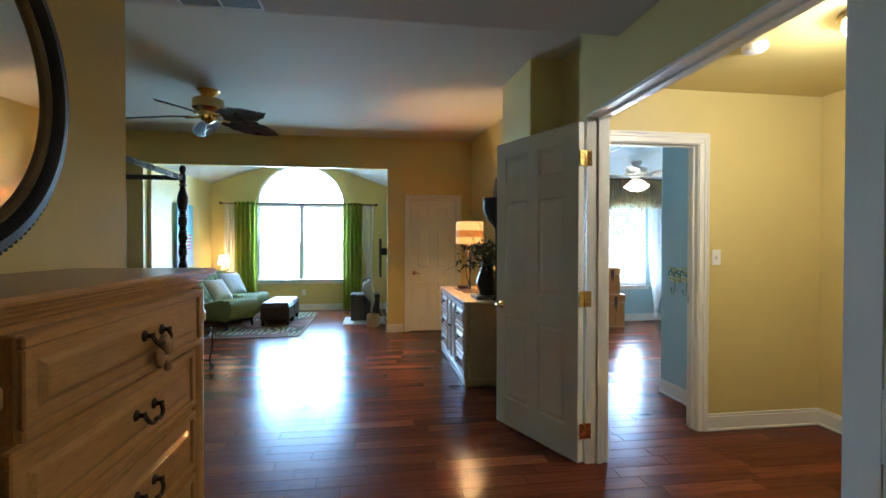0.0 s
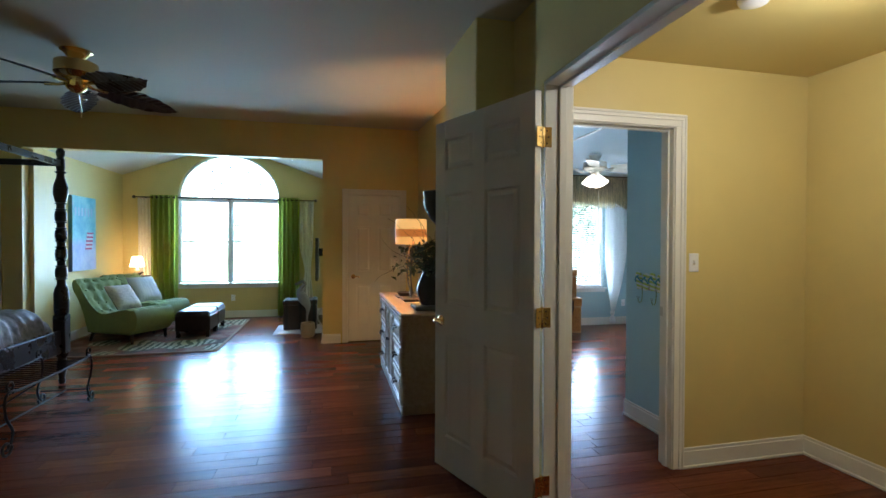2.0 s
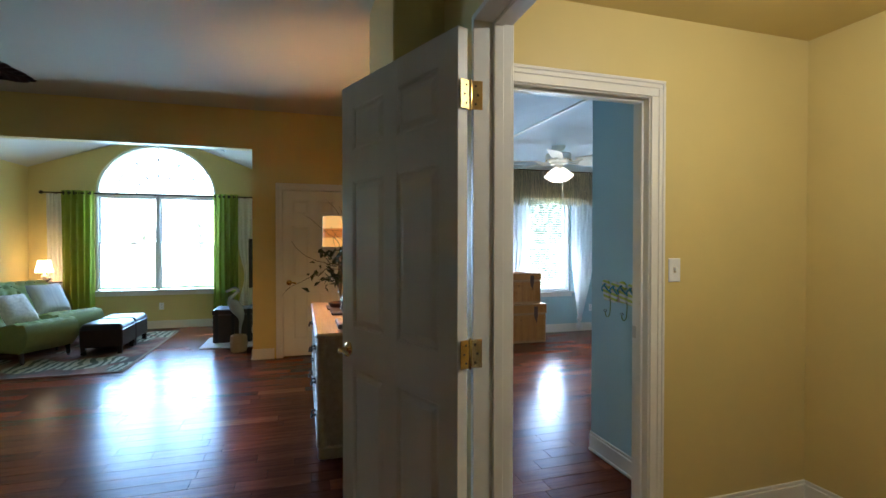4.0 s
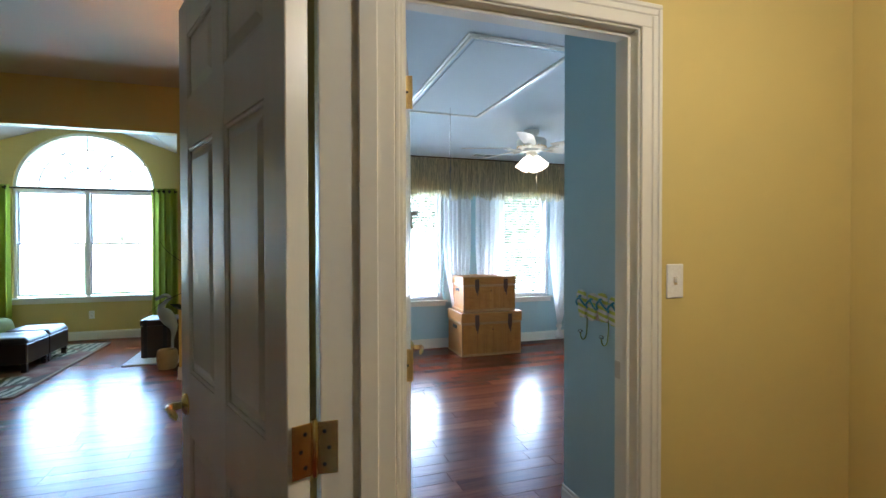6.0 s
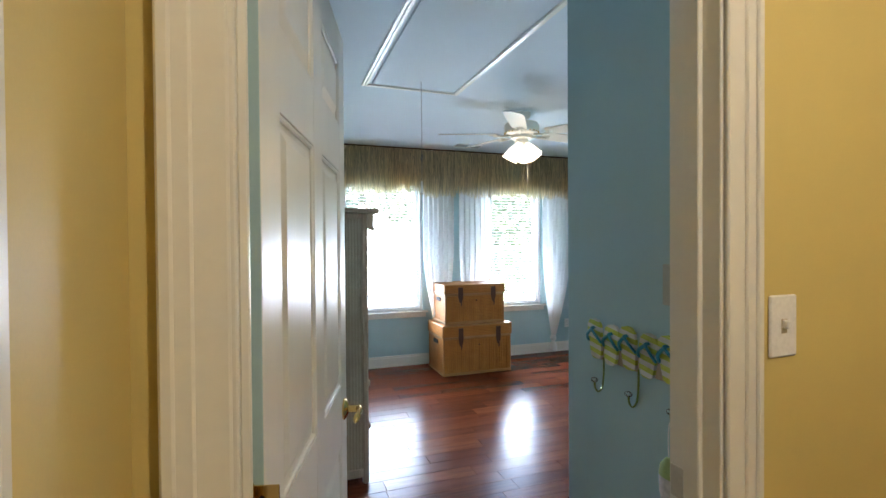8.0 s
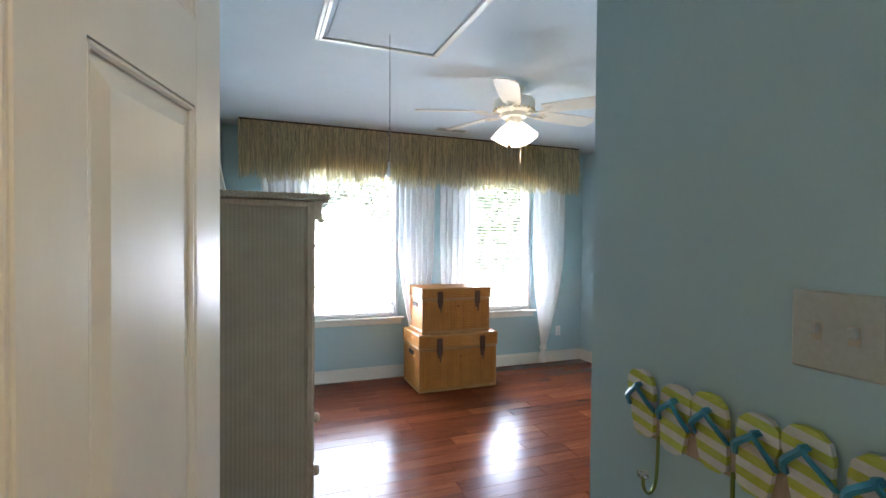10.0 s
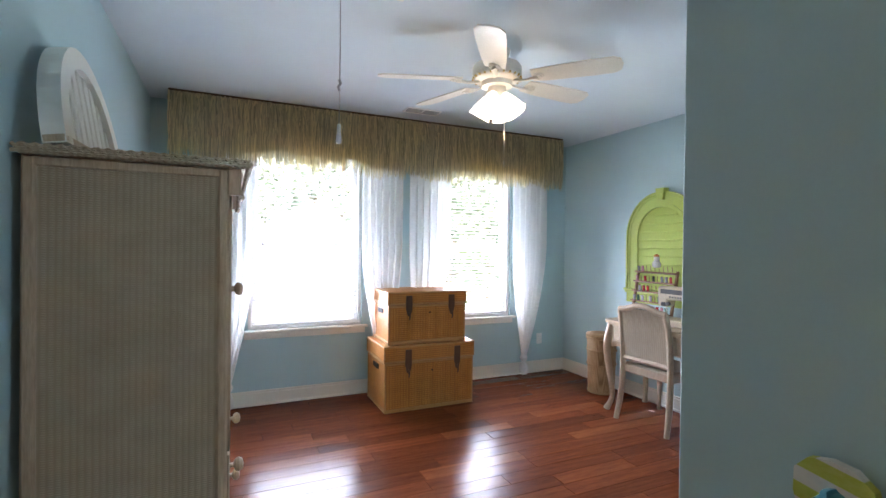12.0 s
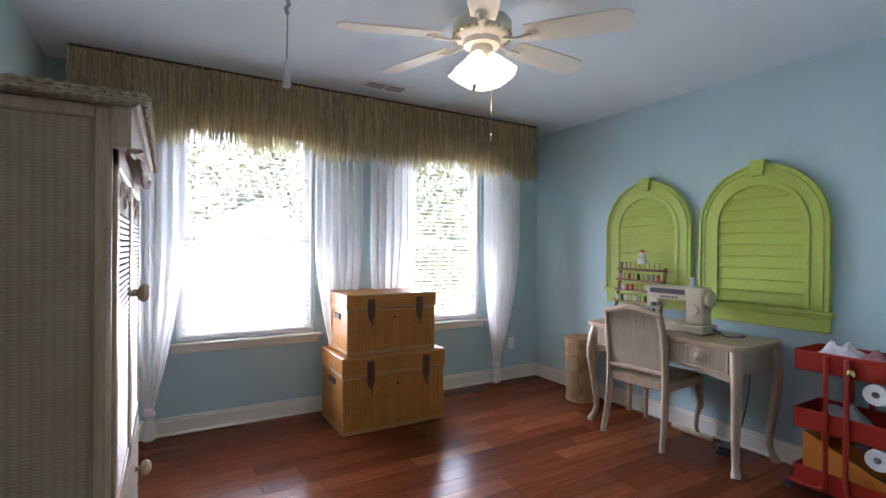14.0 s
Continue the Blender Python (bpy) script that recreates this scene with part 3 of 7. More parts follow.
def arched_window():
    x0, x1, sill, spring, top = -1.535, 0.195, 0.63, 2.16, 2.97
    cx, rx, rz, y = (x0 + x1) / 2, (x1 - x0) / 2, top - spring, 11.18
    win = thing("window_alcove", "tall white window with an arched fanlight top", "window", kind="structure")
    part("window_frame", boxes((x0, x0 + 0.03, 11.14, 11.26, sill, spring), (x1 - 0.03, x1, 11.14, 11.26, sill, spring), (x0, x1, 11.14, 11.26, spring - 0.04, spring + 0.03), (cx - 0.026, cx + 0.026, 11.14, 11.26, sill, spring), bevel=0.004), VINYL, win)
    bm = bmesh.new()
    outer, inner = arc(cx, spring, rx, rz, 0, 180, 32), arc(cx, spring, rx - 0.035, rz - 0.035, 0, 180, 32)
    rings = [[Vector((o.x, 11.14, o.z)), Vector((i.x, 11.14, i.z)), Vector((i.x, 11.26, i.z)), Vector((o.x, 11.26, o.z))] for o, i in zip(outer, inner)]
    ring_skin(bm, rings)
    part("arch_frame", bm, VINYL, win)
    for k in (0.36, 0.68):
        bm = bmesh.new()
        tube(bm, arc(cx, spring + 0.03, rx * k, rz * k, 0, 180, 28, y), 0.012, 6)
        part("muntin", bm, VINYL, win)
    for a in (30, 60, 90, 120, 150):
        c, s = math.cos(radians(a)), math.sin(radians(a))
        bm = bmesh.new()
        tube(bm, [(cx + rx * 0.1 * c, y, spring + 0.03 + rz * 0.1 * s), (cx + (rx - 0.03) * c, y, spring + (rz - 0.03) * s)], 0.012, 6)
        part("muntin", bm, VINYL, win)
    for a, b in ((x0 + 0.03, cx - 0.026), (cx + 0.026, x1 - 0.03)):
        lo = part("sash", sash(bmesh.new(), a, b, sill + 0.02, 1.395, 11.16, 0.022), VINYL, win)
        pane("pane", lo, a + 0.02, b - 0.02, sill + 0.04, 1.38, 11.172)
        up = part("sash", sash(bmesh.new(), a, b, 1.375, spring - 0.04, 11.195, 0.022), VINYL, win)
        pane("pane", up, a + 0.02, b - 0.02, 1.39, spring - 0.06, 11.207)
    bm = bmesh.new()
    o = [(p.x, p.z) for p in arc(cx, spring + 0.02, rx - 0.03, rz - 0.05, 0, 180, 24)]
    prism(bm, o, 0.004, pose(0, 11.2, 0))
    g = part("fanlight_pane", bm, GLASS, win)
    g.visible_shadow = False
    part("window_sill", boxes((x0 - 0.06, x1 + 0.06, 11.05, 11.16, sill - 0.025, sill), (x0 - 0.04, x1 + 0.04, 11.09, 11.11, sill - 0.09, sill - 0.025), bevel=0.005), WHITE, win)
    return win


arched_window()


def craft_window(name, x0, x1):
    win = thing(name, "white double-hung window with open blinds", "window", kind="structure")
    part("window_frame", boxes((x0, x0 + 0.03, 9.04, 9.14, SILL, HEAD), (x1 - 0.03, x1, 9.04, 9.14, SILL, HEAD), (x0, x1, 9.04, 9.14, HEAD - 0.03, HEAD), (x0, x1, 9.04, 9.14, SILL, SILL + 0.025), bevel=0.003), VINYL, win)
    lo = part("sash", sash(bmesh.new(), x0 + 0.03, x1 - 0.03, SILL + 0.02, 1.37, 9.075), VINYL, win)
    pane("pane", lo, x0 + 0.07, x1 - 0.07, SILL + 0.06, 1.33, 9.087)
    up = part("sash", sash(bmesh.new(), x0 + 0.03, x1 - 0.03, 1.33, HEAD - 0.03, 9.107), VINYL, win)
    pane("pane", up, x0 + 0.07, x1 - 0.07, 1.37, HEAD - 0.07, 9.119)
    part("window_sill", boxes((x0 - 0.05, x1 + 0.05, 8.965, 9.06, SILL - 0.02, SILL), (x0 - 0.03, x1 + 0.03, 9.0, 9.017, SILL - 0.075, SILL - 0.02), bevel=0.004), WHITE, win)
    return win


BLIND = sheer("white_blind_slat", (0.85, 0.86, 0.86), 0.0)


def blind(x0, x1):
    """Open Venetian blind: head rail, slats, bottom rail, cords and a tilt wand."""
    ob = thing("window_blind", "white horizontal slat blind, lowered with slats open", "blind", pose(0, 9.05, 0), "window blinds")
    part("head_rail", boxes((x0, x1, -0.02, 0.02, HEAD - 0.07, HEAD - 0.032), bevel=0.003), VINYL, ob)
    part("bottom_rail", boxes((x0, x1, -0.014, 0.014, SILL + 0.028, SILL + 0.045), bevel=0.003), VINYL, ob)
    me = None
    n = int((HEAD - SILL - 0.13) / 0.036)
    for i in range(n):
        z = SILL + 0.062 + i * 0.036
        if me is None:
            bm = bmesh.new()
            ring_skin(bm, [[Vector((x, -0.013, -0.0035)), Vector((x, 0.0, 0.0012)), Vector((x, 0.013, 0.0045)), Vector((x, 0.0, 0.0002))] for x in (x0 + 0.004, x1 - 0.004)])
            s = part("slat", bm, BLIND, ob)
            me = s.data
        else:
            s = new("slat", me)
            s.parent = ob
        s.location = (0, 0, z)
    for x in (x0 + 0.14, x1 - 0.14):
        part("cord", boxes((x - 0.0012, x + 0.0012, -0.0155, -0.0135, SILL + 0.03, HEAD - 0.05)), VINYL, ob)
    bm = bmesh.new()
    tube(bm, [(x0 + 0.07, -0.03, HEAD - 0.07), (x0 + 0.075, -0.032, 1.22)], 0.0035, 6)
    part("tilt_wand", bm, plain("grey_plastic", (0.25, 0.27, 0.27), 0.4), ob, "grey plastic tilt wand")
    return ob


craft_window("window_craft_west", *W1)
craft_window("window_craft_east", *W2)
blind(W1[0] + 0.035, W1[1] - 0.035)
blind(W2[0] + 0.035, W2[1] - 0.035)

# ---- things in the blue room ----
WICKER = weave("honey_wicker", (0.60, 0.265, 0.060), (0.33, 0.12, 0.025), 150, 120, 0.5)
CANE = wood("honey_cane_trim", (0.36, 0.165, 0.045), (0.56, 0.30, 0.10), 0.4, (2, 2, 20), 0.2)
WHITEWICKER = weave("whitewashed_wicker", (0.44, 0.37, 0.27), (0.34, 0.275, 0.19), 110, 290, 0.65)
WHITEWASH = wood("whitewashed_wood", (0.36, 0.265, 0.175), (0.51, 0.40, 0.285), 0.45, (8, 8, 0.8), 0.12)
WHITETOP = wood("whitewashed_top", (0.36, 0.25, 0.15), (0.51, 0.385, 0.25), 0.4, (8, 0.8, 8), 0.1)
LEATHER = plain("brown_leather_strap", (0.09, 0.035, 0.018), 0.5, vary=0.25, grain=200, relief=0.2)
RAFFIA = sheer("raffia_fringe", (0.76, 0.66, 0.45), 0.0, 0.42)
LIME = plain("lime_green_paint", (0.42, 0.52, 0.09), 0.42, vary=0.05, grain=80, relief=0.04)
REDMETAL = plain("red_enamelled_metal", (0.38, 0.018, 0.006), 0.45, vary=0.08, relief=0.02)
SHEER = sheer("white_sheer_curtain", (0.96, 0.95, 0.94), 0.13)
# near-black that paints the shade inside hand holes, vents and socket slots
DARK = plain("recess_shade_black", (0.02, 0.015, 0.012), 0.8)
FANWHITE = plain("white_fan_enamel", (0.78, 0.74, 0.66), 0.35, vary=0.03, relief=0.01)


def wicker_trunk(w, d, h, m, label):
    """Lidded wicker trunk; origin at the base's front left corner."""
    ob = thing("wicker_chest", label, "trunk", m, "stacked wicker trunks")
    lid = h * 0.76
    bm = boxes((0.006, w - 0.006, 0.006, d - 0.006, 0.0, lid - 0.004), bevel=0.006)
    part("body", bm, WICKER, ob)
    t = 0.016
    for x in (0, w - t):
        for y in (0, d - t):
            part("corner_cane", boxes((x, x + t, y, y + t, 0, lid - 0.004), bevel=0.006), CANE, ob)
    for z in (0.0, lid - 0.022):
        for a in ((0, w, 0, t), (0, w, d - t, d), (0, t, 0, d), (w - t, w, 0, d)):
            part("edge_cane", boxes((*a, z, z + (0.03 if z == 0 else 0.018)), bevel=0.005), CANE, ob)
    ld = part("lid", boxes((-0.004, w + 0.004, -0.004, d + 0.004, lid, h), bevel=0.008), WICKER, ob)
    for z in (lid, h - 0.012):
        for a in ((-0.008, w + 0.008, -0.008, 0.006), (-0.008, w + 0.008, d - 0.006, d + 0.008), (-0.008, 0.006, -0.008, d + 0.008), (w - 0.006, w + 0.008, -0.008, d + 0.008)):
            part("edge_cane", boxes((*a, z, z + 0.014), bevel=0.005), CANE, ld)
    for x in (-0.008, w - 0.006):
        for y in (-0.008, d - 0.006):
            part("corner_cane", boxes((x, x + 0.014, y, y + 0.014, lid, h), bevel=0.005), CANE, ld)
    for x in (w * 0.25, w * 0.80):
        bm = bmesh.new()
        prism(bm, [(x - 0.026, h - 0.03), (x + 0.026, h - 0.03), (x + 0.028, lid - 0.03), (x + 0.014, lid - 0.085), (x, lid - 0.10), (x - 0.014, lid - 0.085), (x - 0.028, lid - 0.03)], 0.006, pose(0, -0.014, 0))
        st = part("strap", bm, LEATHER, ob, "dark brown leather strap")
        bm = bmesh.new()
        tube(bm, [(x - 0.004, -0.02, lid - 0.06), (x + 0.004, -0.028, lid - 0.095), (x + 0.001, -0.02, lid - 0.125)], 0.006, 6)
        part("toggle", bm, LEATHER, st)
    # hand holes are not cut: a dark block gives their inner shade
    for x in (0.003, w - 0.003):
        part("hand_hole_shade", boxes((x - 0.006, x + 0.006, d * 0.36, d * 0.64, lid - 0.085, lid - 0.045), bevel=0.002), DARK, ob, "dark block standing in for the shade of a hand hole")
    bm = bmesh.new()
    lathe(bm, [(0, 0), (0.008, 0), (0.008, 0.006), (0, 0.008)], 10, pose(w * 0.52, 0.007, lid * 0.78, 90, 0, 0))
    part("keyhole_stud", bm, IRON, ob)
    # woven ribs up the front
    bm = bmesh.new()
    for i in range(int(w / 0.03)):
        x = 0.03 + i * 0.03
        if x < w - 0.03:
            box(bm, x - 0.004, x + 0.004, 0.0025, 0.008, 0.03, lid - 0.025, bevel=0.0015)
    part("woven_ribs", bm, WICKER, ob)
    return ob


wicker_trunk(0.80, 0.50, 0.535, pose(4.06, 8.40, 0, 0, 0, 0), "large honey-coloured wicker trunk on the floor below a window")
wicker_trunk(0.70, 0.44, 0.43, pose(4.10, 8.44, 0.539, 0, 0, 0), "honey-coloured wicker trunk stacked on a larger trunk")


def armoire():
    x0, x1, y0, y1, h = 2.388, 2.918, 6.47, 7.50, 1.595
    ob = thing("wicker_armoire", "tall whitewashed wicker armoire with louvred doors against the wall", "armoire", pose(x0, y0, 0))
    w, d = y1 - y0, x1 - x0
    part("body", boxes((0, d - 0.02, 0.012, w - 0.012, 0.05, h), bevel=0.004), WHITEWICKER, ob)
    bm = bmesh.new()
    for y in (0.0, w - 0.035):
        for x in (0.0, d - 0.035):
            box(bm, x, x + 0.035, y, y + 0.035, 0.0, h, bevel=0.008)
        box(bm, 0, d, y + 0.004, y + 0.031, 0.04, 0.09, bevel=0.004)
        box(bm, 0, d, y + 0.004, y + 0.031, h - 0.03, h, bevel=0.004)
    box(bm, d - 0.03, d - 0.003, 0.03, w - 0.03, h - 0.06, h - 0.002, bevel=0.004)
    box(bm, d - 0.03, d - 0.003, 0.03, w - 0.03, 0.05, 0.10, bevel=0.004)
    part("frame", bm, WHITEWASH, ob)
    part("top", boxes((-0.012, d + 0.055, -0.02, w + 0.02, h, h + 0.03), bevel=0.012), WHITEWICKER, ob)
    # braided edge of the top
    bm = bmesh.new()
    path = [(-0.01, -0.022), (d + 0.05, -0.022), (d + 0.06, -0.015), (d + 0.06, w + 0.015), (d + 0.05, w + 0.022), (-0.01, w + 0.022)]
    pts = []
    for (ax, ay), (bx, by) in zip(path, path[1:]):
        n = max(2, int(math.hypot(bx - ax, by - ay) / 0.012))
        pts += [(ax + (bx - ax) * k / n, ay + (by - ay) * k / n) for k in range(n)]
    for ph in (0, 2.1, 4.2):
        tube(bm, [(x + 0.005 * math.cos(i * 0.9 + ph), y + 0.004 * math.sin(i * 0.9 + ph), h + 0.016 + 0.011 * math.sin(i * 0.9 + ph)) for i, (x, y) in enumerate(pts)], 0.006, 5)
    part("braid", bm, WHITEWICKER, ob, "braided wicker edging", True)
    # scalloped apron under the top, on the front
    bm = bmesh.new()
    n = 36
    low = [(w * i / n, h - 0.035 - 0.05 * abs(math.cos(math.pi * 1.5 * i / n)) ** 1.5) for i in range(n + 1)]
    prism(bm, [(0, h + 0.002), (w, h + 0.002)] + low[::-1], 0.036, pose(d + 0.034, 0, 0, 0, 0, 90))
    part("apron", bm, WHITEWASH, ob)
    bm = bmesh.new()
    for ph in (0, 3.14):
        tube(bm, [(d + 0.036 + 0.004 * math.cos(i * 1.1 + ph), y, z - 0.006 + 0.005 * math.sin(i * 1.1 + ph)) for i, (y, z) in enumerate(low)], 0.007, 5)
    part("braid", bm, WHITEWICKER, ob, "", True)
    for k, (a, b) in enumerate(((0.04, w / 2 - 0.003), (w / 2 + 0.003, w - 0.04))):
        dr = part("door", boxes((d - 0.016, d + 0.008, a, a + 0.045, 0.66, h - 0.07), (d - 0.016, d + 0.008, b - 0.045, b, 0.66, h - 0.07), (d - 0.016, d + 0.008, a, b, 0.66, 0.71), (d - 0.016, d + 0.008, a, b, h - 0.12, h - 0.07), bevel=0.003), WHITEWASH, ob)
        me = None
        for i in range(46):
            z = 0.72 + i * 0.0155
            if z > h - 0.22:
                break
            if me is None:
                s = part("louvre", boxes((d - 0.014, d + 0.004, a + 0.046, b - 0.046, -0.0055, 0.0055), bevel=0.002), WHITEWASH, dr)
                me = s.data
            else:
                s = new("louvre", me)
                s.parent = dr
            s.location = (0, 0, z)
        part("carved_panel", boxes((d - 0.012, d + 0.003, a + 0.046, b - 0.046, h - 0.215, h - 0.12), bevel=0.002), WHITEWICKER, dr)
        for i in range(5):
            bm = bmesh.new()
            lathe(bm, [(0, 0), (0.018, 0.002), (0.012, 0.008), (0, 0.01)], 8, pose(d + 0.002, a + 0.08 + i * (b - a - 0.16) / 4, h - 0.165 + 0.018 * math.sin(i * 2.2), 0, 90, 0))
            part("rosette", bm, WHITEWASH, dr)
        bm = bmesh.new()
        y = b - 0.03 if k == 0 else a + 0.03
        lathe(bm, [(0, 0), (0.009, 0), (0.008, 0.014), (0.022, 0.022), (0.026, 0.034), (0.018, 0.046), (0, 0.05)], 14, pose(d + 0.008, y, 1.16, 0, 90, 0))
        part("knob", bm, WHITEWASH, dr, "turned wooden knob", True)
    for z in (0.12, 0.39):
        dw = part("drawer", boxes((d - 0.012, d + 0.008, 0.045, w - 0.045, z, z + 0.255), bevel=0.004), WHITEWICKER, ob)
        for y in (w * 0.25, w * 0.75):
            bm = bmesh.new()
            lathe(bm, [(0, 0), (0.009, 0), (0.008, 0.014), (0.022, 0.022), (0.026, 0.034), (0.018, 0.046), (0, 0.05)], 14, pose(d + 0.008, y, z + 0.13, 0, 90, 0))
            part("knob", bm, WHITEWASH, dw, "turned wooden knob", True)
    return ob


armoire()


def fan_ornament():
    """White slatted arch ornament leaning on the wall above the armoire."""
    ob = thing("slatted_arch_ornament", "white painted slatted wooden arch leaning on the wall", "ornament", pose(2.438, 6.45, 1.628, 0, 0, -3) @ pose(0, 0, 0, 0, -9, 0) @ Matrix.Diagonal((1.15, 0.70, 0.84, 1)))
    bm = bmesh.new()
    outer, inner = arc(0, 0, 0.43, 0.43, 0, 180, 20), arc(0, 0, 0.35, 0.35, 0, 180, 20)
    rings = [[Vector((0.0, 0.45 + o.x, o.z)), Vector((0.0, 0.45 + i.x, i.z)), Vector((0.05, 0.45 + i.x, i.z)), Vector((0.05, 0.45 + o.x, o.z))] for o, i in zip(outer, inner)]
    ring_skin(bm, rings)
    part("arch", bm, WHITE, ob)
    for i in range(9):
        y = 0.13 + i * 0.08
        hh = 0.36 * math.sqrt(max(0, 1 - ((y - 0.45) / 0.36) ** 2))
        if hh > 0.04:
            part("slat", boxes((0.012, 0.035, y - 0.028, y + 0.028, 0, hh), bevel=0.004), WHITE, ob)
    part("base_rail", boxes((0.0, 0.05, 0.02, 0.88, 0, 0.03), bevel=0.004), WHITEWASH, ob)
    return ob


fan_ornament()


def valance():
    x0, x1, yf, z0, z1 = 2.52, 6.03, 8.70, 1.93, CEIL - 0.004
    ob = thing("fringed_valance", "straw-coloured raffia fringe valance above the windows", "valance")
    bm = boxes((x0, x1, yf + 0.01, yf + 0.03, 2.06, z1), (x0, x0 + 0.02, yf + 0.03, 9.017, 2.06, z1), (x1 - 0.02, x1, yf + 0.03, 9.017, 2.06, z1))
    part("backing", bm, RAFFIA, ob)
    part("top_rail", boxes((x0 - 0.004, x1 + 0.004, yf - 0.004, yf + 0.02, z1 - 0.012, z1 + 0.002), bevel=0.002), plain("brown_braid", (0.12, 0.06, 0.03), 0.7), ob)
    rnd = random.Random(5)

    def strands(n, y_lo, y_hi, top, bot, wid, seed):
        bm = bmesh.new()
        for i in range(n):
            u = (i + rnd.random()) / n
            x = x0 + u * (x1 - x0)
            y = rnd.uniform(y_lo, y_hi) - 0.014 * max(0.0, noise.noise(Vector((x * 9, seed * 7.0, 0))))
            zt = top - rnd.uniform(0, 0.05)
            zb = bot + rnd.uniform(-0.035, 0.06) + 0.03 * math.sin(u * 26) * math.sin(u * 61)
            w = wid * rnd.uniform(0.6, 1.5)
            k = 5
            left, right = [], []
            ph, am = rnd.uniform(0, 6), rnd.uniform(0.003, 0.010)
            for j in range(k + 1):
                t = j / k
                xx = x + am * math.sin(ph + t * 5) + rnd.uniform(-0.002, 0.002)
                yy = y - 0.012 * math.sin(t * 3.1) * rnd.random()
                ww = w * (1 - 0.6 * t * t)
                left.append(bm.verts.new((xx - ww, yy, zt + (zb - zt) * t)))
                right.append(bm.verts.new((xx + ww, yy + rnd.uniform(-0.003, 0.003), zt + (zb - zt) * t)))
            for j in range(k):
                bm.faces.new((left[j], right[j], right[j + 1], left[j + 1]))
        return bm

    tagged(part("fringe", strands(2600, yf - 0.012, yf + 0.012, z1 - 0.01, 1.965, 0.0035, 1), RAFFIA, ob), "long uneven raffia strands", kind="stuff")
    tagged(part("upper_fringe", strands(1300, yf - 0.02, yf - 0.004, z1 - 0.01, 2.16, 0.004, 2), RAFFIA, ob), "short overlapping raffia strands", kind="stuff")
    return ob


valance()


def tied_sheer(xa, xb, xt, label):
    """Sheer panel gathered into a low knot at xt."""
    ob = thing("sheer_curtain", label, "curtain", None, "white sheer curtains")
    bm = bmesh.new()
    n = 44

    def f(u, v):
        z = 2.3 + (0.24 - 2.3) * v
        g = max(0.0, (v - 0.45) / 0.55) ** 1.6
        xc = xt
        x = (xa + (xb - xa) * u) * (1 - g) + (xc + (u - 0.5) * 0.055) * g
        y = 8.83 + 0.028 * math.sin(u * n * 0.9) * (1 - 0.6 * g) + 0.012 * math.sin(u * 17 + v * 3)
        return Vector((x, y, z))

    grid_sheet(bm, 88, 24, f)
    part("panel", bm, SHEER, ob, "", True)
    bm = bmesh.new()
    lathe(bm, [(0.0, 0.26), (0.03, 0.25), (0.042, 0.22), (0.03, 0.19), (0.02, 0.185), (0.045, 0.13), (0.05, 0.07), (0.03, 0.05), (0, 0.05)], 14, pose(xt, 8.835, 0))
    part("knot", bm, SHEER, ob, "knotted lower end", True)
    return ob


tied_sheer(2.70, 3.12, 2.92, "white sheer curtain knotted near the floor beside a window")
tied_sheer(3.98, 4.36, 4.20, "white sheer curtain falling behind the wicker trunks")
tied_sheer(4.42, 4.84, 4.55, "white sheer curtain falling behind the wicker trunks")
tied_sheer(5.54, 5.95, 5.68, "white sheer curtain knotted near the floor beside a window")


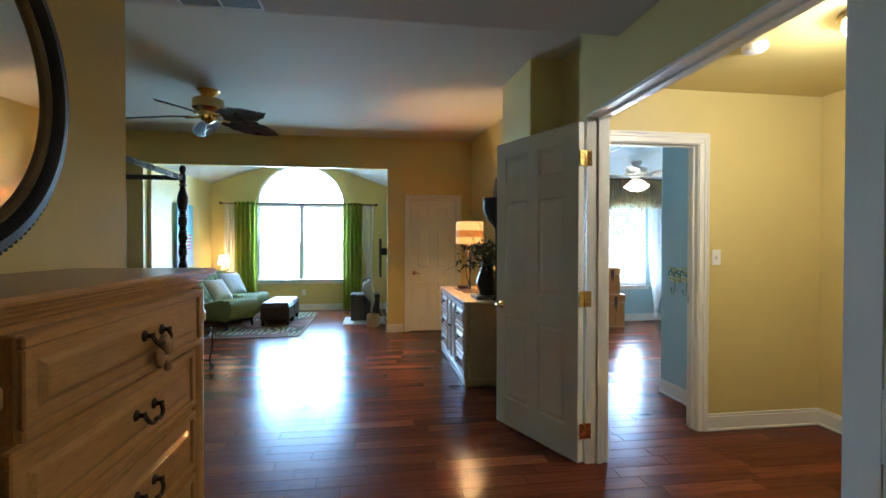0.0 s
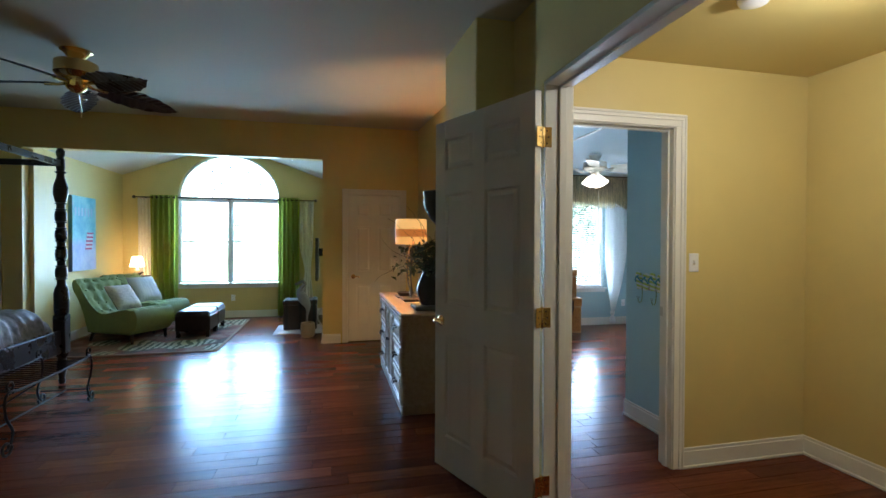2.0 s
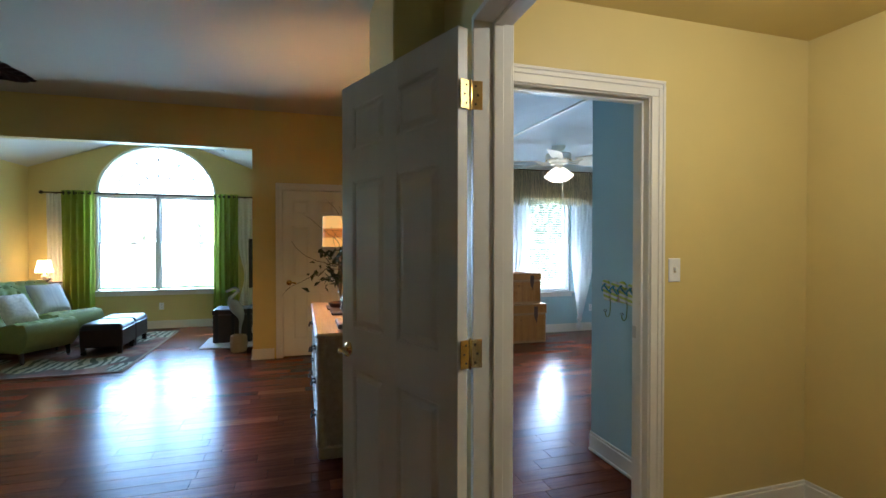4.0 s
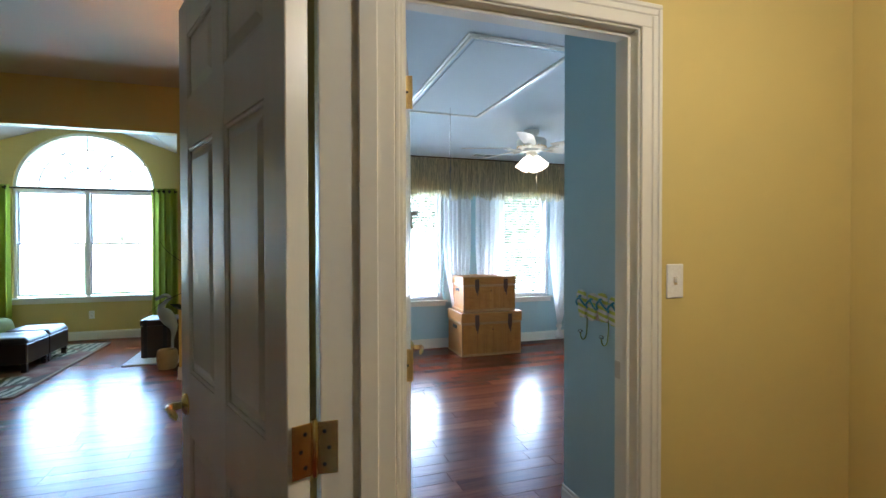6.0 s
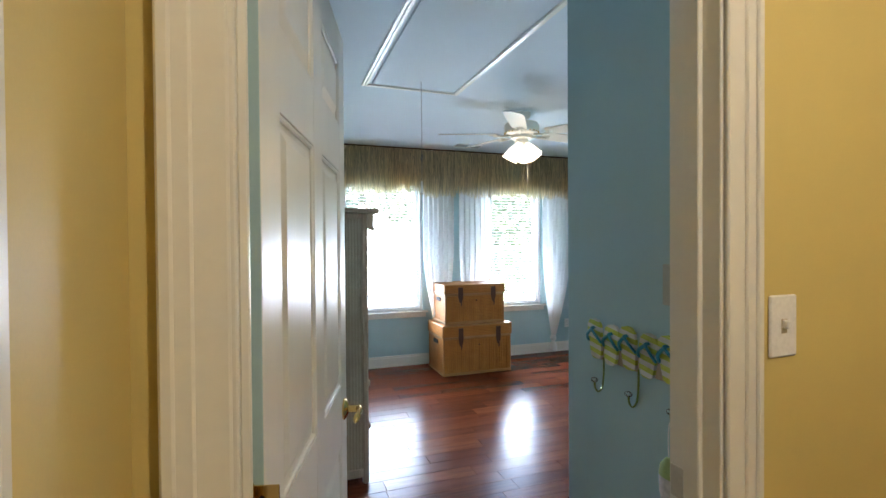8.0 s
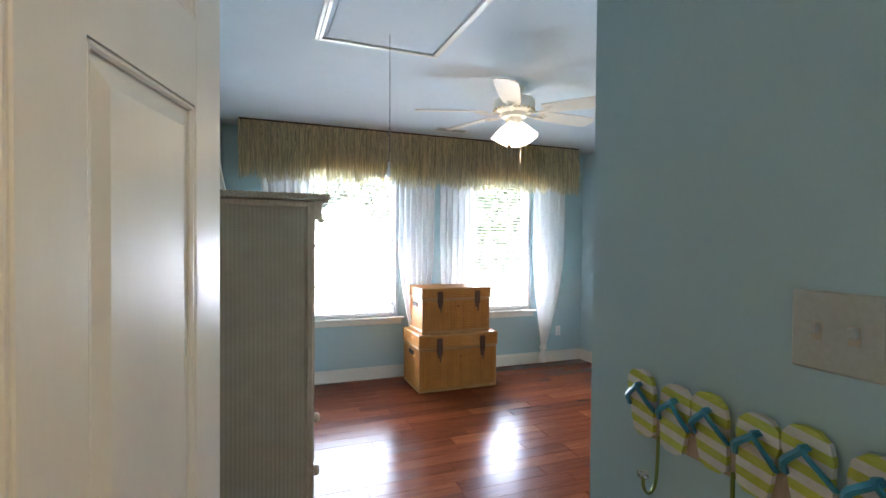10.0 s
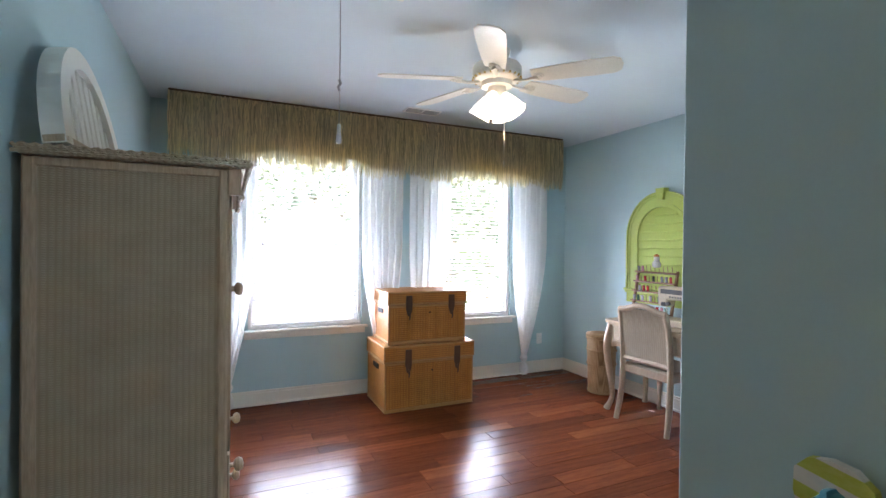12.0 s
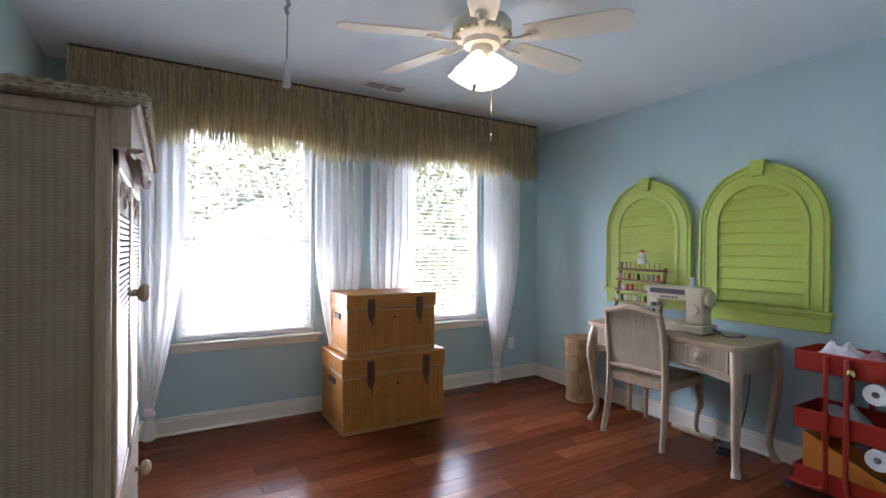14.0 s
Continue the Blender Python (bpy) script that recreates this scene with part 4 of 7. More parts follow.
def craft_fan():
    cx, cy = 4.30, 7.12
    ob = thing("ceiling_fan", "white ceiling fan with lit frosted glass shades", "ceiling fan", pose(cx, cy, CEIL))
    bm = bmesh.new()
    lathe(bm, [(0.0, 0.0), (0.075, 0.0), (0.072, -0.02), (0.06, -0.045), (0.04, -0.055), (0.04, -0.075), (0.13, -0.085), (0.14, -0.10), (0.14, -0.15), (0.125, -0.17), (0.09, -0.18), (0.085, -0.205), (0.0, -0.21)], 32)
    part("motor", bm, FANWHITE, ob, "", True)
    for i in range(24):
        bm = bmesh.new()
        a = 2 * math.pi * i / 24
        box(bm, 0.125, 0.1425, -0.004, 0.004, -0.165, -0.155, m=Matrix.Rotation(a, 4, "Z"))
        part("vent_slot", bm, BRASS, ob)
    outline = [(0.20, -0.055), (0.30, -0.066), (0.55, -0.075), (0.63, -0.072), (0.665, -0.05), (0.675, 0.0), (0.665, 0.05), (0.63, 0.072), (0.55, 0.075), (0.30, 0.066), (0.20, 0.055)]
    for k in range(5):
        rot = pose(0, 0, -0.168, 0, 0, 236 + (0, 76, 128, -128, -76)[k])
        bm = bmesh.new()
        prism(bm, outline, 0.006, rot @ pose(0, 0, 0, -12, 0, 0) @ pose(0, 0, 0, 90, 0, 0))
        bl = part("blade", bm, FANWHITE, ob)
        bm = bmesh.new()
        tube(bm, [rot @ Vector(p) for p in ((0.10, 0, -0.008), (0.16, 0.0, -0.018), (0.23, 0, -0.008))], [0.018, 0.012, 0.024], 8, flat=0.35)
        part("blade_arm", bm, FANWHITE, bl, "scrolled blade bracket")
        bm = bmesh.new()
        for r in (0.016, 0.03):
            tube(bm, [rot @ pose(0, 0, 0, -12, 0, 0) @ Vector((0.235 + r * math.cos(a), r * math.sin(a), -0.008)) for a in [i * math.pi / 8 for i in range(16)]], 0.004, 6, closed=True)
        part("scroll", bm, FANWHITE, bl)
    bm = bmesh.new()
    lathe(bm, [(0.05, -0.205), (0.055, -0.23), (0.05, -0.27), (0.03, -0.29), (0.0, -0.295)], 20)
    part("light_kit", bm, FANWHITE, ob, "", True)
    shade_mat = glowing("frosted_lamp_glass", (1.0, 0.84, 0.6), 0.16, (0.9, 0.88, 0.8))
    for k in range(4):
        m = pose(0, 0, -0.255, 0, 0, 35 + 90 * k) @ pose(0.045, 0, 0, 0, -32, 0)
        bm = bmesh.new()
        seg = 24
        rings = []
        for r, z in ((0.022, 0.0), (0.036, -0.03), (0.05, -0.07), (0.062, -0.115), (0.068, -0.125)):
            rings.append([m @ Vector((r * (1 + (0.06 * math.cos(i * 2 * math.pi / seg * 6) if z < -0.1 else 0.02 * math.cos(i * 2 * math.pi / seg * 12))) * math.cos(2 * math.pi * i / seg), r * (1 + (0.06 * math.cos(i * 2 * math.pi / seg * 6) if z < -0.1 else 0)) * math.sin(2 * math.pi * i / seg), z)) for i in range(seg)])
        ring_skin(bm, rings, cap=False)
        part("glass_shade", bm, shade_mat, ob, "lit ribbed frosted glass shade", True)
    bm = bmesh.new()
    tube(bm, [(0.03, -0.04, -0.28), (0.03, -0.04, -0.62)], 0.0018, 5)
    lathe(bm, [(0, -0.62), (0.006, -0.63), (0.008, -0.65), (0, -0.665)], 8, pose(0.03, -0.04, 0))
    part("pull_chain", bm, NICKEL, ob)
    return ob


craft_fan()


def hatch():
    x0, x1, y0, y1, z = 2.98, 3.60, 5.36, 6.80, CEIL
    ob = thing("attic_hatch", "white painted attic hatch with moulded trim in the ceiling", "attic hatch")
    part("panel", boxes((x0 + 0.03, x1 - 0.03, y0 + 0.03, y1 - 0.03, z - 0.008, z + 0.004), bevel=0.002), BLUECEIL, ob)
    bm = bmesh.new()
    for a, t in ((0.0, 0.008), (0.018, 0.013)):
        b = a + 0.02
        box(bm, x0 - 0.03 + a, x1 + 0.03 - a, y0 - 0.03 + a, y0 - 0.03 + b, z - t, z + 0.002, bevel=0.003)
        box(bm, x0 - 0.03 + a, x1 + 0.03 - a, y1 + 0.03 - b, y1 + 0.03 - a, z - t, z + 0.002, bevel=0.003)
        box(bm, x0 - 0.03 + a, x0 - 0.03 + b, y0 - 0.03 + b, y1 + 0.03 - b, z - t, z + 0.002, bevel=0.003)
        box(bm, x1 + 0.03 - b, x1 + 0.03 - a, y0 - 0.03 + b, y1 + 0.03 - b, z - t, z + 0.002, bevel=0.003)
    part("trim", bm, WHITE, ob)
    bm = bmesh.new()
    tube(bm, [(3.30, 6.62, z - 0.006), (3.302, 6.62, 2.1), (3.30, 6.62, 1.80)], 0.0019, 6)
    tube(bm, [(3.30, 6.62, 1.99), (3.306, 6.624, 1.975), (3.296, 6.618, 1.96), (3.302, 6.62, 1.945)], 0.0055, 6)
    cd = part("pull_cord", bm, plain("grey_cord", (0.35, 0.36, 0.38), 0.8), ob, "grey knotted pull cord")
    bm = bmesh.new()
    lathe(bm, [(0, 1.82), (0.007, 1.815), (0.007, 1.79), (0.011, 1.755), (0.010, 1.745), (0, 1.74)], 12, pose(3.30, 6.62, 0))
    part("cord_bell", bm, VINYL, cd, "white plastic cord end", True)
    return ob


hatch()


def grille(name, x0, x1, y0, y1, z, m, label, n=7):
    ob = thing(name, label, "air vent", m)
    part("frame", boxes((x0, x1, y0, y0 + 0.012, z - 0.008, z), (x0, x1, y1 - 0.012, y1, z - 0.008, z), (x0, x0 + 0.012, y0, y1, z - 0.008, z), (x1 - 0.012, x1, y0, y1, z - 0.008, z), ((x0 + x1) / 2 - 0.006, (x0 + x1) / 2 + 0.006, y0, y1, z - 0.008, z), bevel=0.002), VINYL, ob)
    part("backing", boxes((x0 + 0.008, x1 - 0.008, y0 + 0.008, y1 - 0.008, z - 0.002, z - 0.001)), DARK, ob)
    for i in range(n):
        y = y0 + 0.014 + (y1 - y0 - 0.028) * (i + 0.5) / n
        part("slat", boxes((x0 + 0.012, x1 - 0.012, y - 0.003, y + 0.003, z - 0.007, z - 0.002)), plain("vent_slat_grey", (0.35, 0.36, 0.37), 0.5) if i == 0 else bpy.data.materials["vent_slat_grey"], ob)
    return ob


grille("ceiling_vent", 4.22, 4.52, 8.36, 8.50, CEIL, None, "grey louvred air vent in the blue-white ceiling")


def shutter(y0, y1, z0, z1, label):
    """Arched louvred shutter with keystone and sill on the east wall; local x runs along -y of the room, y out of the wall."""
    w = y1 - y0
    ob = thing("arched_shutter", label, "shutter", pose(6.33, y1, 0, 0, 0, -90), "lime arched shutters")
    cx, spring = w / 2, z1 - w / 2 * 1.02
    r = w / 2
    # a flat backing up to the arch

    def arch(rx, zlow, n=24):
        return [(cx - rx, zlow), (cx + rx, zlow)] + [(p.x, p.z) for p in arc(cx, spring, rx, rx * 1.02, 0, 180, n)]

    def band(ra, rb, ya, yb, zlow):
        bm = bmesh.new()
        a, b = [Vector((x, 0, z)) for x, z in arch(ra, zlow)], [Vector((x, 0, z)) for x, z in arch(rb, zlow)]
        a, b = a[1:] + a[:1], b[1:] + b[:1]
        rings = [[Vector((p.x, -ya, p.z)), Vector((q.x, -ya, q.z)), Vector((q.x, -yb, q.z)), Vector((p.x, -yb, p.z))] for p, q in zip(a, b)]
        return ring_skin(bm, rings)

    bm = bmesh.new()
    prism(bm, arch(r - 0.02, z0 + 0.05), -0.012, pose(0, -0.002, 0))
    part("backing", bm, LIME, ob)
    part("arch_frame", band(r, r - 0.10, 0.002, 0.035, z0 + 0.12), LIME, ob)
    for a, b, t in ((r, r - 0.016, 0.045), (r - 0.03, r - 0.042, 0.041), (r - 0.10, r - 0.13, 0.042)):
        part("moulding", band(a, b, 0.03, t, z0 + 0.12), LIME, ob)
    n = 10
    zb = z0 + 0.135
    for i in range(n):
        z = zb + (z1 - 0.14 - zb) * i / n
        hx = r - 0.13
        if z > spring:
            hx = math.sqrt(max(0.0, hx * hx - ((z + 0.02 - spring) / 1.02) ** 2))
        if hx > 0.05:
            bm = bmesh.new()
            hh = (z1 - 0.14 - zb) / n
            ring_skin(bm, [[Vector((x, -0.012, z + hh * 1.12)), Vector((x, -0.018, z + hh * 1.12)), Vector((x, -0.037, z + 0.008)), Vector((x, -0.034, z)), Vector((x, -0.028, z + 0.004))] for x in (cx - hx, cx + hx)])
            part("louvre", bm, LIME, ob)
    bm = bmesh.new()
    prism(bm, [(cx - 0.032, z1 - 0.075), (cx + 0.032, z1 - 0.075), (cx + 0.045, z1 + 0.025), (cx - 0.045, z1 + 0.025)], -0.06, None)
    part("keystone", bm, LIME, ob)
    part("sill", boxes((-0.02, w + 0.02, -0.055, -0.002, z0 + 0.105, z0 + 0.125), (-0.01, w + 0.01, -0.045, -0.002, z0 + 0.085, z0 + 0.105), (0.0, w, -0.034, -0.002, z0, z0 + 0.085), bevel=0.004), LIME, ob)
    return ob


shutter(7.32, 8.08, 0.86, 1.845, "lime green arched shutter behind the thread rack")
shutter(6.49, 7.26, 0.83, 1.86, "lime green arched shutter above the sewing desk")


def cabriole(bm, x, y, h, dx, dy, r=0.032):
    pts = smooth_path([(x, y, h), (x + dx * 0.5, y + dy * 0.5, h - 0.10), (x + dx * 0.75, y + dy * 0.75, h - 0.2), (x + dx * 0.25, y + dy * 0.25, h * 0.42), (x - dx * 0.1, y - dy * 0.1, h * 0.16), (x + dx * 0.7, y + dy * 0.7, 0.0)], 5)
    n = len(pts) - 1
    tube(bm, pts, [r * (1.25 - 0.62 * min(1, i / n * 1.25) + (0.16 if i >= n - 1 else 0)) for i in range(n + 1)], 10)
    return bm


def desk():
    x0, x1, y0, y1, h = 5.83, 6.28, 6.74, 7.83, 0.755
    ob = thing("sewing_desk", "whitewashed wicker sewing desk with curved legs", "desk", pose(x0, y0, 0))
    w, d = y1 - y0, x1 - x0
    bm = bmesh.new()
    rr = 0.06
    outline = []
    for cx, cy, a0 in ((d + 0.01 - rr, w + 0.03 - rr, 0), (-0.03 + rr, w + 0.03 - rr, 90), (-0.03 + rr, -0.03 + rr, 180), (d + 0.01 - rr, -0.03 + rr, 270)):
        outline += [(cx + rr * math.cos(radians(a0 + k * 18)), cy + rr * math.sin(radians(a0 + k * 18))) for k in range(6)]
    for z0, z1, k in ((h - 0.024, h, 0.0), (h - 0.034, h - 0.024, 0.012)):
        ring_skin(bm, [[Vector((x + (k if x < d / 2 else -k), y + (k if y < w / 2 else -k), z)) for x, y in outline] for z in (z0, z1)])
    part("tabletop", bm, WHITETOP, ob)
    part("top_leaf", boxes((-0.028, d + 0.008, w * 0.36, w * 0.75, h, h + 0.004), bevel=0.002), WHITETOP, ob)
    part("apron", boxes((0.012, 0.03, 0.03, w - 0.03, h - 0.175, h - 0.034), (d - 0.03, d - 0.012, 0.03, w - 0.03, h - 0.175, h - 0.034), (0.03, d - 0.03, 0.012, 0.03, h - 0.175, h - 0.034), (0.03, d - 0.03, w - 0.03, w - 0.012, h - 0.175, h - 0.034)), WHITEWICKER, ob)
    bm = bmesh.new()
    for y, s in ((0, 1), (w, -1)):
        prism(bm, [(0.04 + (w / 2 - 0.08) * k / 8, h - 0.175 - 0.05 * (1 - k / 8) ** 2) for k in range(9)] + [(w / 2 - 0.04, h - 0.165), (0.04, h - 0.165)], 0.02, pose(0.03, y, 0, 0, 0, 90) @ Matrix.Diagonal((s, 1, 1, 1)))
    part("skirt", bm, WHITEWASH, ob)
    for a, b in ((0.07, w * 0.36), (w * 0.40, w - 0.07)):
        dw = part("drawer", boxes((-0.004, 0.014, a, b, h - 0.16, h - 0.045), bevel=0.004), WHITEWICKER, ob)
        part("drawer_frame", boxes((-0.008, 0.0, a - 0.012, b + 0.012, h - 0.172, h - 0.158), (-0.008, 0.0, a - 0.012, b + 0.012, h - 0.048, h - 0.036), (-0.008, 0.0, a - 0.012, a + 0.002, h - 0.158, h - 0.048), (-0.008, 0.0, b - 0.002, b + 0.012, h - 0.158, h - 0.048), bevel=0.002), WHITEWASH, dw)
        bm = bmesh.new()
        lathe(bm, [(0, 0), (0.026, 0.004), (0.03, 0.012), (0.018, 0.022), (0, 0.026)], 14, pose(-0.004, (a + b) / 2, h - 0.10, 0, -90, 0))
        part("knob", bm, WHITEWASH, dw, "shell-shaped wooden knob", True)
    for x, y, dx, dy in ((0.03, 0.03, -0.05, -0.03), (0.03, w - 0.03, -0.05, 0.03), (d - 0.03, 0.03, 0.035, -0.035), (d - 0.03, w - 0.03, 0.035, 0.035)):
        part("leg", cabriole(bmesh.new(), x, y, h - 0.04, dx, dy), WHITEWASH, ob, "", True)
    return ob


desk()


def chair():
    ob = thing("wicker_chair", "whitewashed chair with a ribbed wicker back at the desk", "chair", pose(5.80, 7.40, 0, 0, 0, 4))
    seat_z, w = 0.45, 0.40
    part("seat", boxes((0.02, 0.44, -0.21, 0.21, seat_z - 0.03, seat_z), bevel=0.012), WHITEWICKER, ob)
    part("seat_frame", boxes((0.0, 0.46, -0.225, -0.195, seat_z - 0.075, seat_z - 0.012), (0.0, 0.46, 0.195, 0.225, seat_z - 0.075, seat_z - 0.012), (0.43, 0.46, -0.195, 0.195, seat_z - 0.075, seat_z - 0.012), (0.0, 0.03, -0.195, 0.195, seat_z - 0.075, seat_z - 0.012), bevel=0.006), WHITEWASH, ob)
    for s in (-1, 1):
        bm = bmesh.new()
        tube(bm, smooth_path([(-0.05, s * 0.225, 0.0), (-0.01, s * 0.215, 0.2), (0.005, s * 0.21, 0.44), (-0.015, s * 0.21, 0.7), (-0.05, s * 0.20, 0.88)], 4), [0.019, 0.02, 0.021, 0.022, 0.023, 0.024, 0.024, 0.024, 0.024, 0.023, 0.022, 0.022, 0.022, 0.021, 0.021, 0.021, 0.02], 8)
        part("leg", bm, WHITEWASH, ob, "", True)
        part("leg", cabriole(bmesh.new(), 0.43, s * 0.195, seat_z - 0.03, 0.03, s * 0.02, 0.024), WHITEWASH, ob, "", True)
    bm = bmesh.new()
    tube(bm, smooth_path([(-0.05, -0.205, 0.875), (-0.052, -0.14, 0.885), (-0.055, -0.06, 0.912), (-0.055, 0.0, 0.918), (-0.055, 0.06, 0.912), (-0.052, 0.14, 0.885), (-0.05, 0.205, 0.875)], 4), 0.022, 8)
    part("crest_rail", bm, WHITEWASH, ob, "", True)
    bm = bmesh.new()
    tube(bm, [(0.005, -0.2, 0.49), (0.005, 0.2, 0.49)], 0.02, 8)
    part("lower_rail", bm, WHITEWASH, ob, "", True)
    bk = part("backrest", boxes((0.0, 0.006, -0.19, 0.19, 0.0, 0.40)), WHITEWICKER, ob)
    bk.matrix_local = pose(0.0, 0, 0.49, 0, -7, 0)
    bm = bmesh.new()
    for i in range(15):
        y = -0.182 + i * 0.026
        tube(bm, [(0.008, y, 0.495), (-0.018, y, 0.7), (-0.046, y, 0.89)], 0.0085, 6)
    part("back_ribs", bm, WHITEWICKER, ob, "", True)
    return ob


chair()


def hamper():
    ob = thing("wicker_basket", "round lidded wicker basket in the corner beside the desk", "basket", pose(6.12, 8.20, 0))
    bm = bmesh.new()
    lathe(bm, [(0.0, 0.0), (0.115, 0.0), (0.12, 0.02), (0.128, 0.27), (0.135, 0.52), (0.0, 0.52)], 28)
    part("body", bm, WICKER_PALE, ob, "", True)
    for z, r in ((0.015, 0.12), (0.27, 0.13), (0.40, 0.134), (0.51, 0.138)):
        bm = bmesh.new()
        for ph in (0, 3.14):
            tube(bm, [(r * math.cos(a), r * math.sin(a), z + 0.006 * math.sin(a * 22 + ph)) for a in [i * math.pi / 40 for i in range(80)]], 0.006, 5, closed=True)
        part("braid_band", bm, WICKER_PALE, ob, "", True)
    bm = bmesh.new()
    lathe(bm, [(0.142, 0.522), (0.145, 0.535), (0.14, 0.548), (0.09, 0.556), (0.0, 0.56)], 28)
    part("lid", bm, WICKER_PALE, ob, "", True)
    return ob


WICKER_PALE = weave("pale_wicker", (0.52, 0.36, 0.20), (0.24, 0.14, 0.06), 240, 230, 0.55)
hamper()

BEIGE = plain("cream_plastic", (0.50, 0.42, 0.30), 0.35, vary=0.04, relief=0.02)
DKGREY = plain("dark_grey_plastic", (0.035, 0.035, 0.037), 0.45)


def sewing_machine():
    ob = thing("sewing_machine", "cream and grey sewing machine on the desk", "sewing machine", pose(6.06, 7.06, 0.7595, 0, 0, 4))
    part("base", boxes((-0.09, 0.09, -0.02, 0.40, 0.0, 0.055), bevel=0.008), BEIGE, ob)
    part("needle_plate", boxes((-0.045, 0.045, 0.31, 0.39, 0.055, 0.058), bevel=0.001), NICKEL, ob)
    part("column", boxes((-0.062, 0.062, 0.0, 0.115, 0.055, 0.30), bevel=0.012, ), BEIGE, ob)
    part("arm", boxes((-0.055, 0.055, 0.02, 0.40, 0.20, 0.30), bevel=0.014), BEIGE, ob)
    part("head", boxes((-0.05, 0.05, 0.315, 0.40, 0.145, 0.285), bevel=0.012), BEIGE, ob)
    part("front_strip", boxes((-0.0585, -0.054, 0.12, 0.37, 0.245, 0.28), bevel=0.002), DKGREY, ob, "dark stitch guide strip")
    for i in range(6):
        part("name_plate_bar", boxes((-0.0575, -0.0545, 0.17 + i * 0.022, 0.184 + i * 0.022, 0.218, 0.230)), DKGREY, ob)
    bm = bmesh.new()
    lathe(bm, [(0, 0), (0.05, 0), (0.056, 0.008), (0.056, 0.028), (0.035, 0.036), (0.0, 0.038)], 20, pose(0, 0.0, 0.225, 90, 0, 0))
    part("hand_wheel", bm, BEIGE, ob, "", True)
    bm = bmesh.new()
    lathe(bm, [(0, 0), (0.032, 0), (0.03, 0.012), (0, 0.014)], 18, pose(-0.062, 0.055, 0.155, 0, -90, 0))
    part("dial", bm, BEIGE, ob, "", True)
    for y, z in ((0.30, 0.13), (0.34, 0.125)):
        bm = bmesh.new()
        lathe(bm, [(0, 0), (0.016, 0), (0.016, 0.02), (0, 0.022)], 14, pose(-0.05, y, z + 0.04, 0, -90, 0))
        part("tension_dial", bm, DKGREY, ob)
    bm = bmesh.new()
    tube(bm, [(0, 0.355, 0.15), (0, 0.355, 0.06)], 0.004, 6)
    part("needle_bar", bm, NICKEL, ob)
    bm = bmesh.new()
    lathe(bm, [(0, 0.30), (0.02, 0.30), (0.02, 0.306), (0.012, 0.308), (0.012, 0.352), (0.019, 0.355), (0.019, 0.362), (0, 0.364)], 14, pose(0, 0.1, 0))
    part("thread_spool", bm, plain("white_thread", (0.75, 0.75, 0.73), 0.8), ob, "white thread spool on top")
    bm = bmesh.new()
    tube(bm, smooth_path([(0.03, -0.02, 0.03), (0.02, -0.08, 0.008), (-0.03, -0.14, 0.006), (0.05, -0.2, 0.006), (0.1, -0.17, 0.006)], 6), 0.005, 6)
    part("power_cord", bm, DKGREY, ob, "black power cord lying on the desk")
    return ob


sewing_machine()
RACKWOOD = wood("brown_rack_wood", (0.16, 0.065, 0.025), (0.28, 0.13, 0.05), 0.45, (8, 1, 8), 0.1)
THREADS = [plain("thread_%s" % n, c, 0.85, relief=0.15) for n, c in (("white", (0.7, 0.7, 0.68)), ("red", (0.5, 0.02, 0.03)), ("black", (0.02, 0.02, 0.025)), ("green", (0.03, 0.12, 0.06)), ("grey", (0.25, 0.26, 0.28)), ("pink", (0.6, 0.25, 0.3)))]


def thread_rack():
    """Stepped wooden rack of pegs with spools, leaning back."""
    ob = thing("thread_rack", "wooden thread rack with coloured spools on the desk", "thread rack", pose(6.16, 7.48, 0.7555, 0, 11, 0))
    rnd = random.Random(8)
    for y in (0.0, 0.40):
        part("side_rail", boxes((0, 0.02, y, y + 0.022, 0, 0.42), bevel=0.003), RACKWOOD, ob)
    for r in range(5):
        z = 0.05 + r * 0.085
        sh = part("shelf", boxes((-0.03, 0.02, 0.0, 0.42, z, z + 0.012), bevel=0.002), RACKWOOD, ob)
        for i in range(9):
            y = 0.04 + i * 0.043
            bm = bmesh.new()
            tube(bm, [(-0.015, y, z + 0.012), (-0.03, y, z + 0.06)], 0.003, 5)
            part("peg", bm, RACKWOOD, sh)
            if rnd.random() < (0.62 if r < 4 else 0.3):
                bm = bmesh.new()
                lathe(bm, [(0, 0), (0.013, 0), (0.013, 0.004), (0.010, 0.006), (0.011, 0.02), (0.010, 0.036), (0.013, 0.038), (0.013, 0.042), (0, 0.042)], 10, pose(-0.016, y, z + 0.014, 0, -16, 0))
                c = rnd.choice(THREADS) if r != 2 else (THREADS[1] if 2 < i < 7 else THREADS[0])
                part("spool", bm, c, sh, "", True)
    return ob


thread_rack()


def toy():
    """A small plush ornament on the rack, kept as one plain shape."""
    bm = bmesh.new()
    lathe(bm, [(0, 0), (0.03, 0.005), (0.036, 0.03), (0.026, 0.055), (0.018, 0.06), (0.024, 0.078), (0.02, 0.098), (0, 0.105)], 14)
    ob = part("plush_ornament", bm, plain("white_plush", (0.7, 0.66, 0.6), 0.95, vary=0.3, scale=40, relief=0.4), None, "", True)
    ob.matrix_world = pose(6.20, 7.66, 1.19)
    tagged(ob, "small white and orange plush ornament on the thread rack", "ornament")
    bm = bmesh.new()
    lathe(bm, [(0, 0.092), (0.022, 0.094), (0.018, 0.108), (0, 0.116)], 12)
    part("tuft", bm, plain("orange_plush", (0.6, 0.16, 0.03), 0.95), ob, "orange tuft", True)
    return ob


toy()


